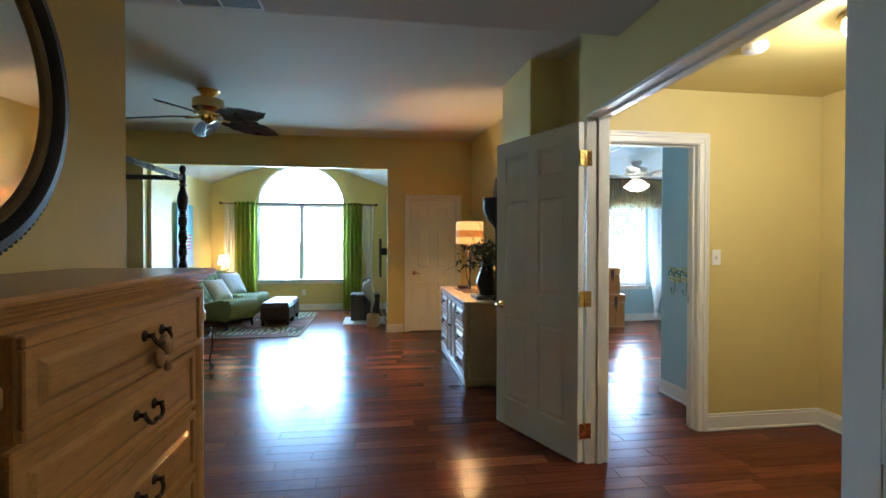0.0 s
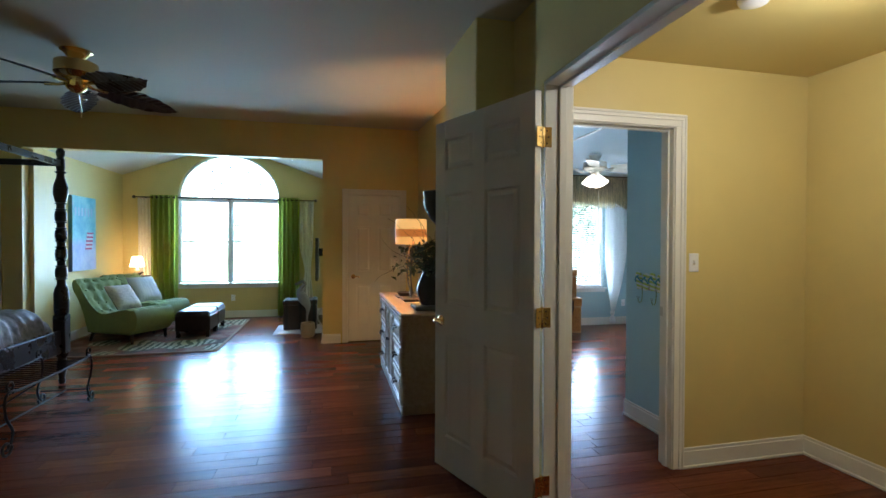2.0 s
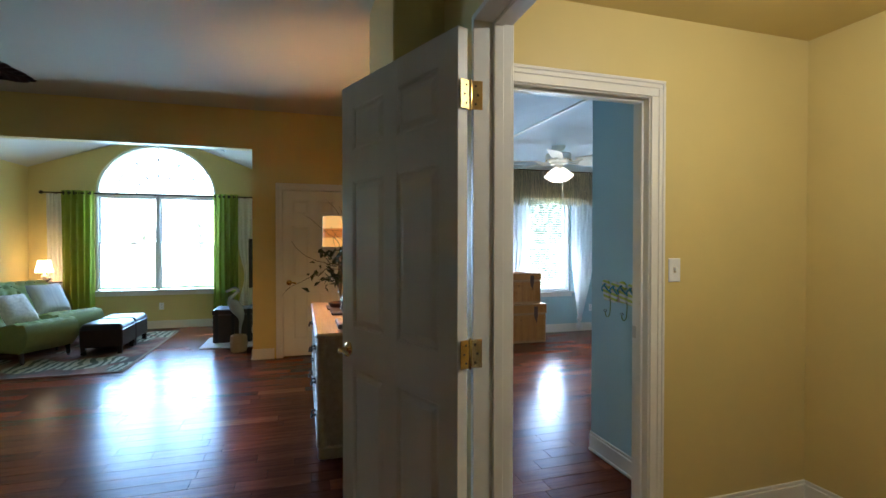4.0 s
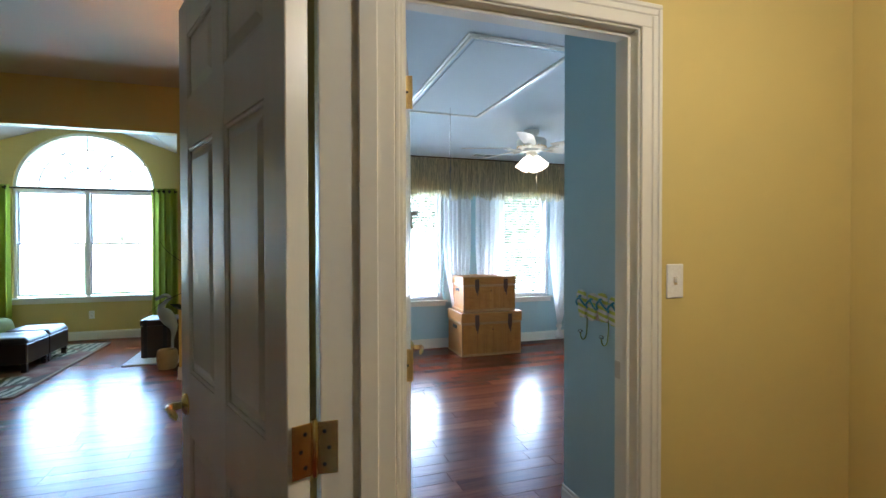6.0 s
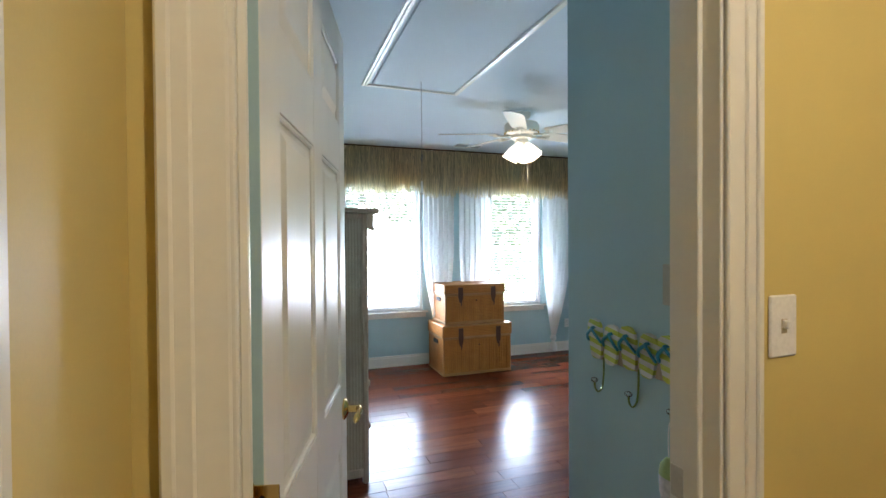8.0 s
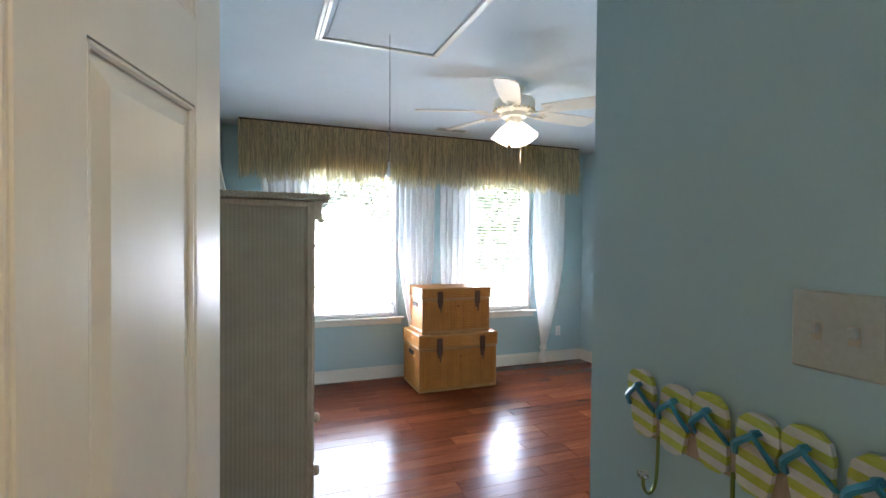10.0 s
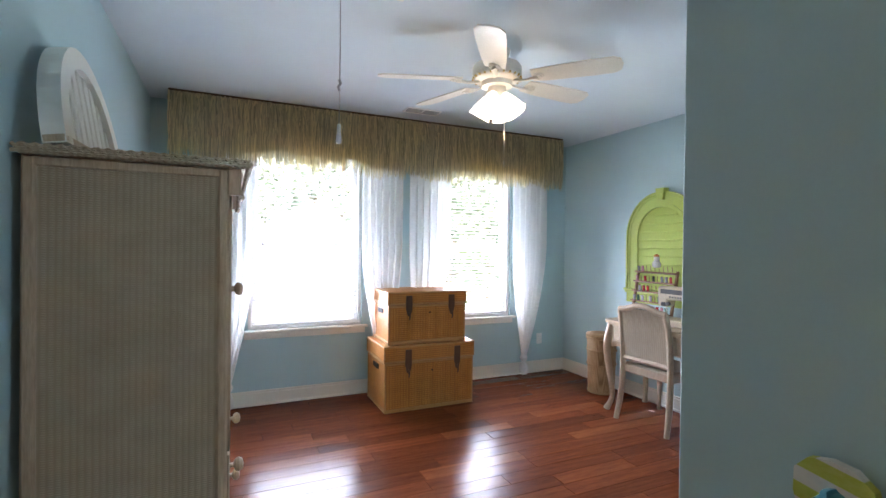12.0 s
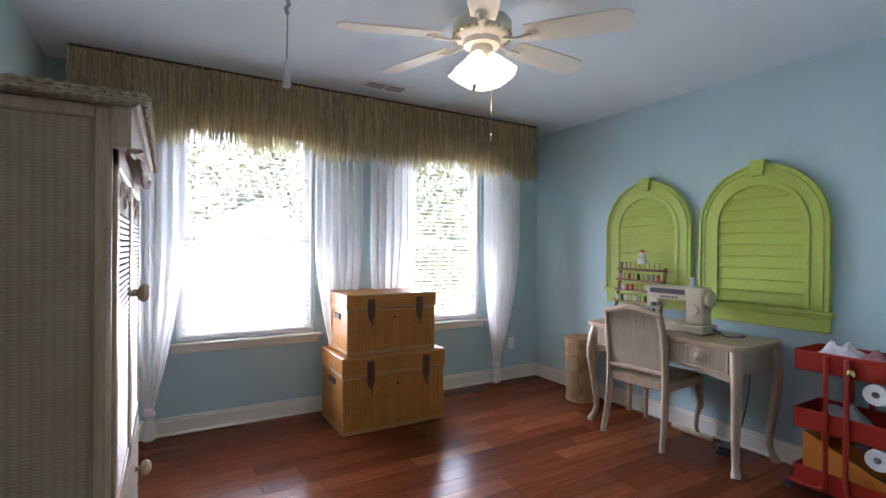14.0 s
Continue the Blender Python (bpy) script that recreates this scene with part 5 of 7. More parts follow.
def cart():
    ob = thing("utility_cart", "red metal three-tier trolley filled with sewing odds and ends", "trolley", pose(6.0, 6.10, 0))
    L, d = 0.44, 0.30
    for z, hh in ((0.035, 0.105), (0.345, 0.105), (0.66, 0.105)):
        tr = part("tray", boxes((0, d, 0, L, z, z + 0.006), (0, 0.004, 0, L, z, z + hh), (d - 0.004, d, 0, L, z, z + hh), (0, d, 0, 0.004, z, z + hh), (0, d, L - 0.004, L, z, z + hh), bevel=0.001), REDMETAL, ob)
        bm = bmesh.new()
        tube(bm, [(0, 0, z + hh), (d, 0, z + hh), (d, L, z + hh), (0, L, z + hh)], 0.005, 6, closed=True)
        part("rim", bm, REDMETAL, tr)
    for x in (-0.012, d + 0.012):
        bm = bmesh.new()
        tube(bm, smooth_path([(x, L + 0.02, 0.055), (x, L * 0.80, 0.05), (x, L * 0.69, 0.06), (x, L * 0.66, 0.12), (x, L * 0.66, 0.45), (x, L * 0.66, 0.755)], 5), 0.012, 8)
        part("upright", bm, REDMETAL, ob, "", True)
        bm = bmesh.new()
        tube(bm, smooth_path([(x, -0.02, 0.055), (x, L * 0.2, 0.05), (x, L * 0.40, 0.06), (x, L * 0.46, 0.12), (x, L * 0.46, 0.45), (x, L * 0.46, 0.755)], 5), 0.012, 8)
        part("upright", bm, REDMETAL, ob, "", True)
        for y in (-0.02, L + 0.02):
            bm = bmesh.new()
            lathe(bm, [(0, -0.012), (0.024, -0.012), (0.027, 0), (0.024, 0.012), (0, 0.012)], 14, pose(x, y, 0.027, 0, 90, 0))
            part("castor", bm, DKGREY, ob, "black castor wheel", True)
    return ob


cart()


def cloth_heap(name, x, y, z, r, hgt, color, label, seed):
    bm = bmesh.new()
    rnd = random.Random(seed)
    o = Vector((rnd.uniform(0, 50), rnd.uniform(0, 50), 0))

    def f(u, v):
        a, rr = u * 2 * math.pi, v * r
        px, py = rr * math.cos(a), rr * 1.3 * math.sin(a)
        k = noise.noise(Vector((px * 22, py * 22, 0)) + o)
        return Vector((px, py, hgt * (1 - v * v) * (0.75 + 0.7 * k) + 0.004))

    vs = [[bm.verts.new(f(i / 22, j / 8)) for j in range(1, 9)] for i in range(22)]
    c = bm.verts.new(f(0, 0))
    for i in range(22):
        n = (i + 1) % 22
        bm.faces.new((c, vs[i][0], vs[n][0]))
        for j in range(7):
            bm.faces.new((vs[i][j], vs[i][j + 1], vs[n][j + 1], vs[n][j]))
    bm.faces.new([vs[i][7] for i in range(22)][::-1])
    ob = part(name, bm, plain(name + "_cloth", color, 0.85, vary=0.3, scale=25, relief=0.3), None, "", True)
    ob.matrix_world = pose(x, y, z)
    return tagged(ob, label, "cloth")


cloth_heap("fabric_scrap", 6.15, 6.38, 0.72, 0.10, 0.11, (0.72, 0.70, 0.72), "crumpled white fabric in the red trolley's top tray", 3)
cloth_heap("fabric_scrap", 6.14, 6.22, 0.715, 0.08, 0.09, (0.55, 0.25, 0.28), "pink patterned fabric scraps in the red trolley", 4)
cloth_heap("fabric_scrap", 6.14, 6.36, 0.352, 0.12, 0.16, (0.28, 0.30, 0.32), "grey fabric scraps in the red trolley's middle tray", 5)


def magazine_bin(m):
    """Open-topped paper bin with sloping sides; local x along its length, tall end at x = 0."""
    ob = thing("magazine_bin", "orange cardboard magazine bin in the trolley's lowest tray", "bin", m)
    orange = plain("orange_card", (0.62, 0.20, 0.02), 0.6, vary=0.08)
    L, w = 0.38, 0.20
    for y in (0.0, w - 0.004):
        bm = bmesh.new()
        prism(bm, [(0, 0), (L, 0), (L, 0.11), (0.02, 0.27), (0, 0.27)], 0.004, pose(0, y, 0))
        part("side", bm, orange, ob)
    part("base", boxes((0, L, 0.004, w - 0.004, 0, 0.004)), orange, ob)
    part("back", boxes((0, 0.004, 0.004, w - 0.004, 0.004, 0.27)), orange, ob)
    part("front", boxes((L - 0.004, L, 0.004, w - 0.004, 0.004, 0.11)), orange, ob)
    for k in range(4):
        part("paper", boxes((0.01, L - 0.01, 0.03 + k * 0.04, 0.045 + k * 0.04, 0.005, 0.10)), plain("brown_paper", (0.40, 0.22, 0.08), 0.8) if k == 0 else bpy.data.materials["brown_paper"], ob)
    return ob


magazine_bin(pose(6.05, 6.515, 0.042, 0, 0, -90))
bm = bmesh.new()
lathe(bm, [(0, 0), (0.018, 0.004), (0.022, 0.02), (0.016, 0.036), (0, 0.04)], 14)
o = part("jingle_bell", bm, BRASS, None, "", True)
o.matrix_world = pose(5.977, 6.28, 0.675)
tagged(o, "small golden bell hanging on the red trolley", "bell")
for z, y in ((0.607, 6.19), (0.292, 6.18)):
    bm = bmesh.new()
    n = 20
    rings = [[Vector((r * math.cos(2 * math.pi * i / n), r * math.sin(2 * math.pi * i / n), h)) for i in range(n)] for r, h in ((0.016, 0.0), (0.05, 0.0), (0.052, 0.005), (0.052, 0.085), (0.05, 0.09), (0.016, 0.09))]
    ring_skin(bm, rings, False, True)
    o = part("paper_roll", bm, plain("white_paper", (0.75, 0.74, 0.72), 0.85), None, "", True)
    o.matrix_world = pose(5.99, y, z, 0, 90, 0) @ pose(0, 0, 0)
    tagged(o, "white paper roll held under a tray of the red trolley", "paper roll", "paper rolls")

# under the desk
bm = boxes((6.22, 6.27, 7.12, 7.42, 0.0, 0.03), bevel=0.008)
o = part("power_strip", bm, BEIGE)
tagged(o, "cream power strip on the floor under the desk", "power strip")
bm = bmesh.new()
tube(bm, smooth_path([(6.24, 7.12, 0.02), (6.2, 7.03, 0.006), (6.26, 6.95, 0.15), (6.30, 6.92, 0.42), (6.29, 6.92, 0.6)], 6), 0.004, 6)
o = part("power_cable", bm, DKGREY, o, "black power cable")
bm = boxes((-0.08, 0.08, -0.05, 0.05, 0, 0.03), bevel=0.008)
box(bm, -0.07, 0.06, -0.04, 0.04, 0.03, 0.05, 0.006)
o = part("foot_pedal", bm, DKGREY)
o.matrix_world = pose(6.15, 6.98, 0.0, 0, 0, 20)
tagged(o, "black sewing machine foot pedal on the floor", "pedal")


ALMOND = plain("almond_plate_plastic", (0.47, 0.48, 0.43), 0.4, vary=0.03, relief=0.02)


def wall_plate(name, m, label, toggles=1, outlet=False, plastic=VINYL):
    ob = thing(name, label, "light switch" if not outlet else "outlet", m)
    w = 0.035 + 0.023 * (toggles - 1)
    part("plate", boxes((-w, w, -0.006, 0, -0.057, 0.057), bevel=0.003), plastic, ob)
    for k in range(toggles):
        x = (k - (toggles - 1) / 2) * 0.046
        if outlet:
            for z in (-0.02, 0.02):
                s = part("socket", boxes((x - 0.016, x + 0.016, -0.008, -0.004, z - 0.014, z + 0.014), bevel=0.002), VINYL, ob)
                part("slot", boxes((x - 0.008, x - 0.005, -0.0085, -0.007, z - 0.004, z + 0.006), (x + 0.005, x + 0.008, -0.0085, -0.007, z - 0.004, z + 0.006)), DARK, s)
        else:
            part("toggle", boxes((x - 0.005, x + 0.005, -0.016, -0.004, -0.004, 0.012), bevel=0.002), plastic, ob)
            part("toggle_slot", boxes((x - 0.007, x + 0.007, -0.0068, -0.005, -0.013, 0.013)), BEIGE, ob)
    return ob


wall_plate("light_switch", pose(3.29, 4.32, 1.262), "white toggle light switch on the yellow hall wall")
wall_plate("light_switch", pose(3.44, 4.694, 1.298, 0, 0, -90), "almond double light switch on the blue wall", 2, plastic=ALMOND)
wall_plate("wall_outlet", pose(6.0, 9.017, 0.36), "white outlet on the blue wall", 1, True)

FLIPBLUE = plain("turquoise_strap", (0.03, 0.24, 0.34), 0.4)


def stripes_mat():
    m, t, b = shader("striped_foam", 0.6)
    v = coords(t)
    w = t.nodes.new("ShaderNodeTexWave")
    w.wave_type, w.bands_direction = "BANDS", "Z"
    w.inputs["Scale"].default_value = 6.9
    mp = t.nodes.new("ShaderNodeMapping")
    mp.inputs["Rotation"].default_value = (radians(-14), 0, 0)
    t.links.new(v, mp.inputs[0])
    t.links.new(mp.outputs[0], w.inputs["Vector"])
    c = ramp(t, w.outputs["Fac"], [(0.46, (0.74, 0.72, 0.66)), (0.54, (0.50, 0.55, 0.04))])
    t.links.new(mixed(t, 0.12, c, ramp(t, noise_of(t, v, 90), [(0.3, (0.2, 0.2, 0.15)), (0.7, (0.8, 0.8, 0.7))])), b.inputs["Base Color"])
    return m


STRIPES = stripes_mat()


def flip_flop_hooks():
    ob = thing("flip_flop_hook_rack", "rack of striped lime and turquoise flip-flop coat hooks on the wall", "coat rack", pose(3.44, 4.63, 1.008) @ Matrix.Diagonal((0.75, 1.03, 0.65, 1)))
    part("backboard", boxes((-0.014, -0.001, -0.03, 0.42, 0.03, 0.10), bevel=0.003), WHITEWASH, ob)
    sole = [(-0.024, 0.0), (-0.012, -0.012), (0.012, -0.012), (0.024, 0.0), (0.028, 0.04), (0.030, 0.09), (0.034, 0.13), (0.031, 0.165), (0.018, 0.185), (0.0, 0.19), (-0.018, 0.185), (-0.031, 0.165), (-0.034, 0.13), (-0.030, 0.09), (-0.028, 0.04)]
    for c in (0.0435, 0.1965, 0.3495):
        for s, dz, rot in ((-1, -0.01, 3), (1, 0.0, -4)):
            bm = bmesh.new()
            m = pose(-0.014, c + s * 0.0335, 0.045 + dz, rot, 0, 0)
            prism(bm, sole, 0.013, m @ pose(0, 0, 0, 0, 0, 90))
            fl = part("flip_flop", bm, STRIPES, ob, "lime and white striped flip-flop")
            for side in (-1, 1):
                bm = bmesh.new()
                tube(bm, [m @ Vector(p) for p in smooth_path([(-0.013, side * 0.032, 0.075), (-0.028, side * 0.024, 0.105), (-0.026, 0.0, 0.14), (-0.012, 0.0, 0.145)], 4)], 0.0095, 6, flat=0.6)
                part("strap", bm, FLIPBLUE, fl, "turquoise strap", True)
        bm = bmesh.new()
        tube(bm, smooth_path([(-0.02, c, 0.05), (-0.022, c, -0.04), (-0.03, c, -0.10), (-0.05, c, -0.12), (-0.066, c, -0.10), (-0.07, c, -0.07)], 5), 0.0038, 7)
        hk = part("hook", bm, plain("green_wire", (0.18, 0.24, 0.05), 0.35, 0.5), ob, "bent wire hook", True)
        bm = bmesh.new()
        bmesh.ops.create_icosphere(bm, subdivisions=2, radius=0.013, matrix=pose(-0.07, c, -0.058))
        part("glass_bead", bm, GLASS, hk, "clear glass bead")
    return ob


flip_flop_hooks()


def hanging_sachet():
    """A small stuffed cloth tag on a loop of ribbon."""
    ob = thing("fabric_sachet", "small white and green cloth sachet hanging from a wall hook", "sachet", pose(3.40, 4.69, 0.70))
    bm = bmesh.new()
    lathe(bm, [(0, 0), (0.022, 0.006), (0.034, 0.04), (0.036, 0.085), (0.026, 0.12), (0.010, 0.136), (0, 0.138)], 16, Matrix.Diagonal((0.45, 1, 1, 1)))
    part("pouch", bm, plain("printed_white_cloth", (0.62, 0.58, 0.55), 0.85, vary=0.35, scale=45, relief=0.3), ob, "", True)
    bm = bmesh.new()
    lathe(bm, [(0.0355, 0.088), (0.030, 0.118), (0.012, 0.139), (0, 0.141)], 16, Matrix.Diagonal((0.5, 1.03, 1, 1)), False)
    part("cap", bm, plain("pale_green_cloth", (0.34, 0.42, 0.16), 0.85), ob, "pale green cloth top", True)
    bm = bmesh.new()
    tube(bm, smooth_path([(0, 0.004, 0.136), (0.002, 0.008, 0.19), (0.0, 0.0, 0.235), (0.0, -0.012, 0.19), (0, -0.004, 0.136)], 5), 0.0015, 5)
    part("ribbon", bm, VINYL, ob)
    return ob


hanging_sachet()

# hall fittings
bm = bmesh.new()
lathe(bm, [(0, 0), (0.065, 0), (0.065, -0.018), (0.055, -0.034), (0.03, -0.04), (0, -0.041)], 24)
o = part("smoke_detector", bm, VINYL, None, "", True)
o.matrix_world = pose(2.93, 3.57, CEIL)
tagged(o, "round white smoke detector on the hall ceiling", "smoke detector")
lampbase = thing("ceiling_light", "flush brass hall ceiling light with a lit glass bowl", "ceiling light", pose(3.17, 3.12, CEIL))
bm = bmesh.new()
lathe(bm, [(0, 0), (0.14, 0), (0.145, -0.012), (0.13, -0.03), (0.0, -0.032)], 28)
part("canopy", bm, BRASS, lampbase, "", True)
bm = bmesh.new()
lathe(bm, [(0.125, -0.032), (0.13, -0.06), (0.11, -0.095), (0.06, -0.115)], 28, None, False)
part("glass_bowl", bm, glowing("hall_lamp_glass", (1.0, 0.82, 0.55), 0.5), lampbase, "lit frosted glass bowl", True)

# ---- things in the bedroom and alcove ----
PINE = wood("honey_pine", (0.40, 0.200, 0.058), (0.56, 0.310, 0.098), 0.36, (10, 0.9, 10), 0.05, coat=0.15)
PICKLED = wood("pickled_oak", (0.36, 0.25, 0.15), (0.52, 0.39, 0.26), 0.4, (10, 0.9, 10), 0.1)
BEDWOOD = plain("near_black_stained_wood", (0.018, 0.012, 0.011), 0.28, vary=0.3, relief=0.04)
OLDIRON = plain("antique_dark_metal", (0.06, 0.045, 0.035), 0.4, 0.8, vary=0.3, relief=0.15)
GREEN = plain("green_tufted_cloth", (0.235, 0.285, 0.10), 0.75, vary=0.12, scale=14, grain=300, relief=0.15)
BROWNLEATHER = plain("dark_brown_leather", (0.022, 0.013, 0.011), 0.3, vary=0.25, scale=12, grain=150, relief=0.12)
BLACKPAINT = plain("black_lacquer", (0.012, 0.011, 0.011), 0.5, vary=0.2)


def bail_pull(parent, x, y, z, s=1.0):
    """Drop handle on a front that faces +x: two rosettes and a bent bail."""
    bm = bmesh.new()
    for k in (-1, 1):
        lathe(bm, [(0, 0), (0.017 * s, 0.0), (0.015 * s, 0.005), (0.007 * s, 0.010), (0.007 * s, 0.02), (0.011 * s, 0.026), (0, 0.03)], 12, pose(x, y + k * 0.055 * s, z, 0, 90, 0))
    hd = part("handle", bm, OLDIRON, parent, "antique dark metal drop handle", True)
    bm = bmesh.new()
    tube(bm, smooth_path([(x + 0.022, y - 0.055 * s, z), (x + 0.03, y - 0.045 * s, z - 0.022 * s), (x + 0.032, y - 0.02 * s, z - 0.034 * s), (x + 0.032, y, z - 0.028 * s), (x + 0.032, y + 0.02 * s, z - 0.034 * s), (x + 0.03, y + 0.045 * s, z - 0.022 * s), (x + 0.022, y + 0.055 * s, z)], 4), 0.0065 * s, 8)
    part("bail", bm, OLDIRON, hd, "", True)
    return hd


def framed_front(name, parent, x, y0, y1, z0, z1, material, lip=0.02):
    """A drawer front facing +x with a raised edge frame and a fielded panel."""
    dr = part(name, boxes((x - 0.02, x + lip * 0.5, y0, y1, z0, z1), bevel=0.004), material, parent)
    e = min(0.05, (z1 - z0) * 0.22)
    part("edge_moulding", boxes((x + lip * 0.4, x + lip, y0 + 0.003, y1 - 0.003, z0 + 0.003, z0 + e * 0.6), (x + lip * 0.4, x + lip, y0 + 0.003, y1 - 0.003, z1 - e * 0.6, z1 - 0.003), (x + lip * 0.4, x + lip, y0 + 0.003, y0 + e * 0.6, z0 + e * 0.6, z1 - e * 0.6), (x + lip * 0.4, x + lip, y1 - e * 0.6, y1 - 0.003, z0 + e * 0.6, z1 - e * 0.6), bevel=0.004), material, dr)
    bm = bmesh.new()
    r = []
    for k, dx in ((e * 0.62, 0.46), (e * 0.63, 0.56), (e + 0.010, 0.56), (e + 0.024, 0.92), (e + 0.03, 0.94)):
        r.append([Vector((x + lip * dx, y, z)) for y, z in ((y0 + k, z0 + k), (y1 - k, z0 + k), (y1 - k, z1 - k), (y0 + k, z1 - k))])
    ring_skin(bm, r)
    part("field", bm, material, dr)
    return dr


def tall_chest():
    x0, x1, y0, y1, h = -0.30, 0.165, 2.06, 3.12, 1.263
    ob = thing("chest_of_drawers", "tall honey pine chest of drawers with dark drop handles", "dresser", pose(0, 0, 0))
    part("body", boxes((x0, x1, y0, y1, 0.06, h - 0.05), bevel=0.004), PINE, ob)
    part("plinth", boxes((x0, x1 + 0.02, y0 - 0.015, y1 + 0.015, 0.0, 0.075), bevel=0.01), PINE, ob)
    part("top", boxes((x0, x1 + 0.055, y0 - 0.05, y1 + 0.05, h - 0.022, h), bevel=0.008, ), PINE, ob)
    for k, (a, z) in enumerate(((0.045, h - 0.03), (0.03, h - 0.042), (0.018, h - 0.056))):
        part("cornice", boxes((x0, x1 + a, y0 - a + 0.004, y1 + a - 0.004, z, z + 0.014), bevel=0.005), PINE, ob)
    for y in (y0 + 0.002, y1 - 0.072):
        bm = bmesh.new()
        lathe(bm, [(0.0, 0.075), (0.042, 0.075), (0.042, 0.13), (0.034, 0.14), (0.034, 1.06), (0.042, 1.07), (0.042, 1.10), (0.036, 1.11), (0.036, h - 0.07), (0, h - 0.065)], 18, pose(x1 - 0.004, y + 0.035, 0))
        part("corner_post", bm, PINE, ob, "rounded corner post", True)
    zs = (1.197, 0.984, 0.758, 0.53, 0.305, 0.09)
    for i in range(5):
        out = 0.028 if i == 0 else 0.006
        dr = framed_front("drawer", ob, x1 + out - 0.008, y0 + 0.085, y1 - 0.085, zs[i + 1] + 0.006, zs[i] - 0.006, PINE, 0.026)
        bail_pull(dr, x1 + out + 0.016, (y0 + y1) / 2 + 0.06, (zs[i] + zs[i + 1]) / 2 + 0.012, 0.95)
    return ob


tall_chest()
# small plush tassel on the top drawer's handle
bm = bmesh.new()
rnd = random.Random(2)
for i in range(5):
    bmesh.ops.create_icosphere(bm, subdivisions=2, radius=0.022 - 0.002 * i, matrix=pose(0.006 * rnd.uniform(-1, 1), 0.02 * math.sin(i * 1.9), -0.018 * i) @ Matrix.Diagonal((0.8, 1, 1.2, 1)))
for v in bm.verts:
    v.co += Vector((0, 0, 0)) + v.co.normalized() * 0.004 * noise.noise(v.co * 120)
o = part("tassel", bm, plain("tan_fur", (0.40, 0.25, 0.14), 0.95, vary=0.4, scale=40, relief=0.5), None, "", True)
o.matrix_world = pose(0.232, 2.66, 1.072)
tagged(o, "small tan and white furry tassel hanging from a drawer handle", "tassel")


def round_mirror():
    ob = thing("round_mirror", "round mirror in a beaded black and gold frame", "mirror", pose(-0.318, 2.55, 1.84, 0, 90, 0))
    bm = bmesh.new()
    lathe(bm, [(0.0, 0.008), (0.49, 0.008), (0.49, 0.012), (0.0, 0.012)], 64)
    m, t, b = shader("mirror_glass", 0.02, 1.0)
    b.inputs["Base Color"].default_value = (0.82, 0.84, 0.82, 1)
    part("mirror_glass", bm, m, ob)

    def hoop(prof):
        bm = bmesh.new()
        seg = 72
        ring_skin(bm, [[Vector((r * math.cos(2 * math.pi * i / seg), r * math.sin(2 * math.pi * i / seg), z)) for r, z in prof] for i in range(seg)], False, True)
        return bm

    part("frame", hoop([(0.49, 0.0), (0.57, 0.0), (0.575, 0.02), (0.56, 0.045), (0.53, 0.05), (0.505, 0.035)]), BLACKPAINT, ob, "black rounded frame", True)
    part("gilt_ring", hoop([(0.475, 0.010), (0.492, 0.010), (0.497, 0.028), (0.485, 0.032), (0.475, 0.022)]), plain("worn_gilt", (0.30, 0.22, 0.12), 0.4, 0.8, vary=0.3), ob, "worn gilt inner ring", True)
    bm = bmesh.new()
    for i in range(260):
        a = 2 * math.pi * i / 150
        bmesh.ops.create_icosphere(bm, subdivisions=1, radius=0.0085, matrix=pose(0.573 * math.cos(a), 0.573 * math.sin(a), 0.028))
    tagged(part("beading", bm, BLACKPAINT, ob, "fine black beading", True), kind="stuff")
    return ob


round_mirror()

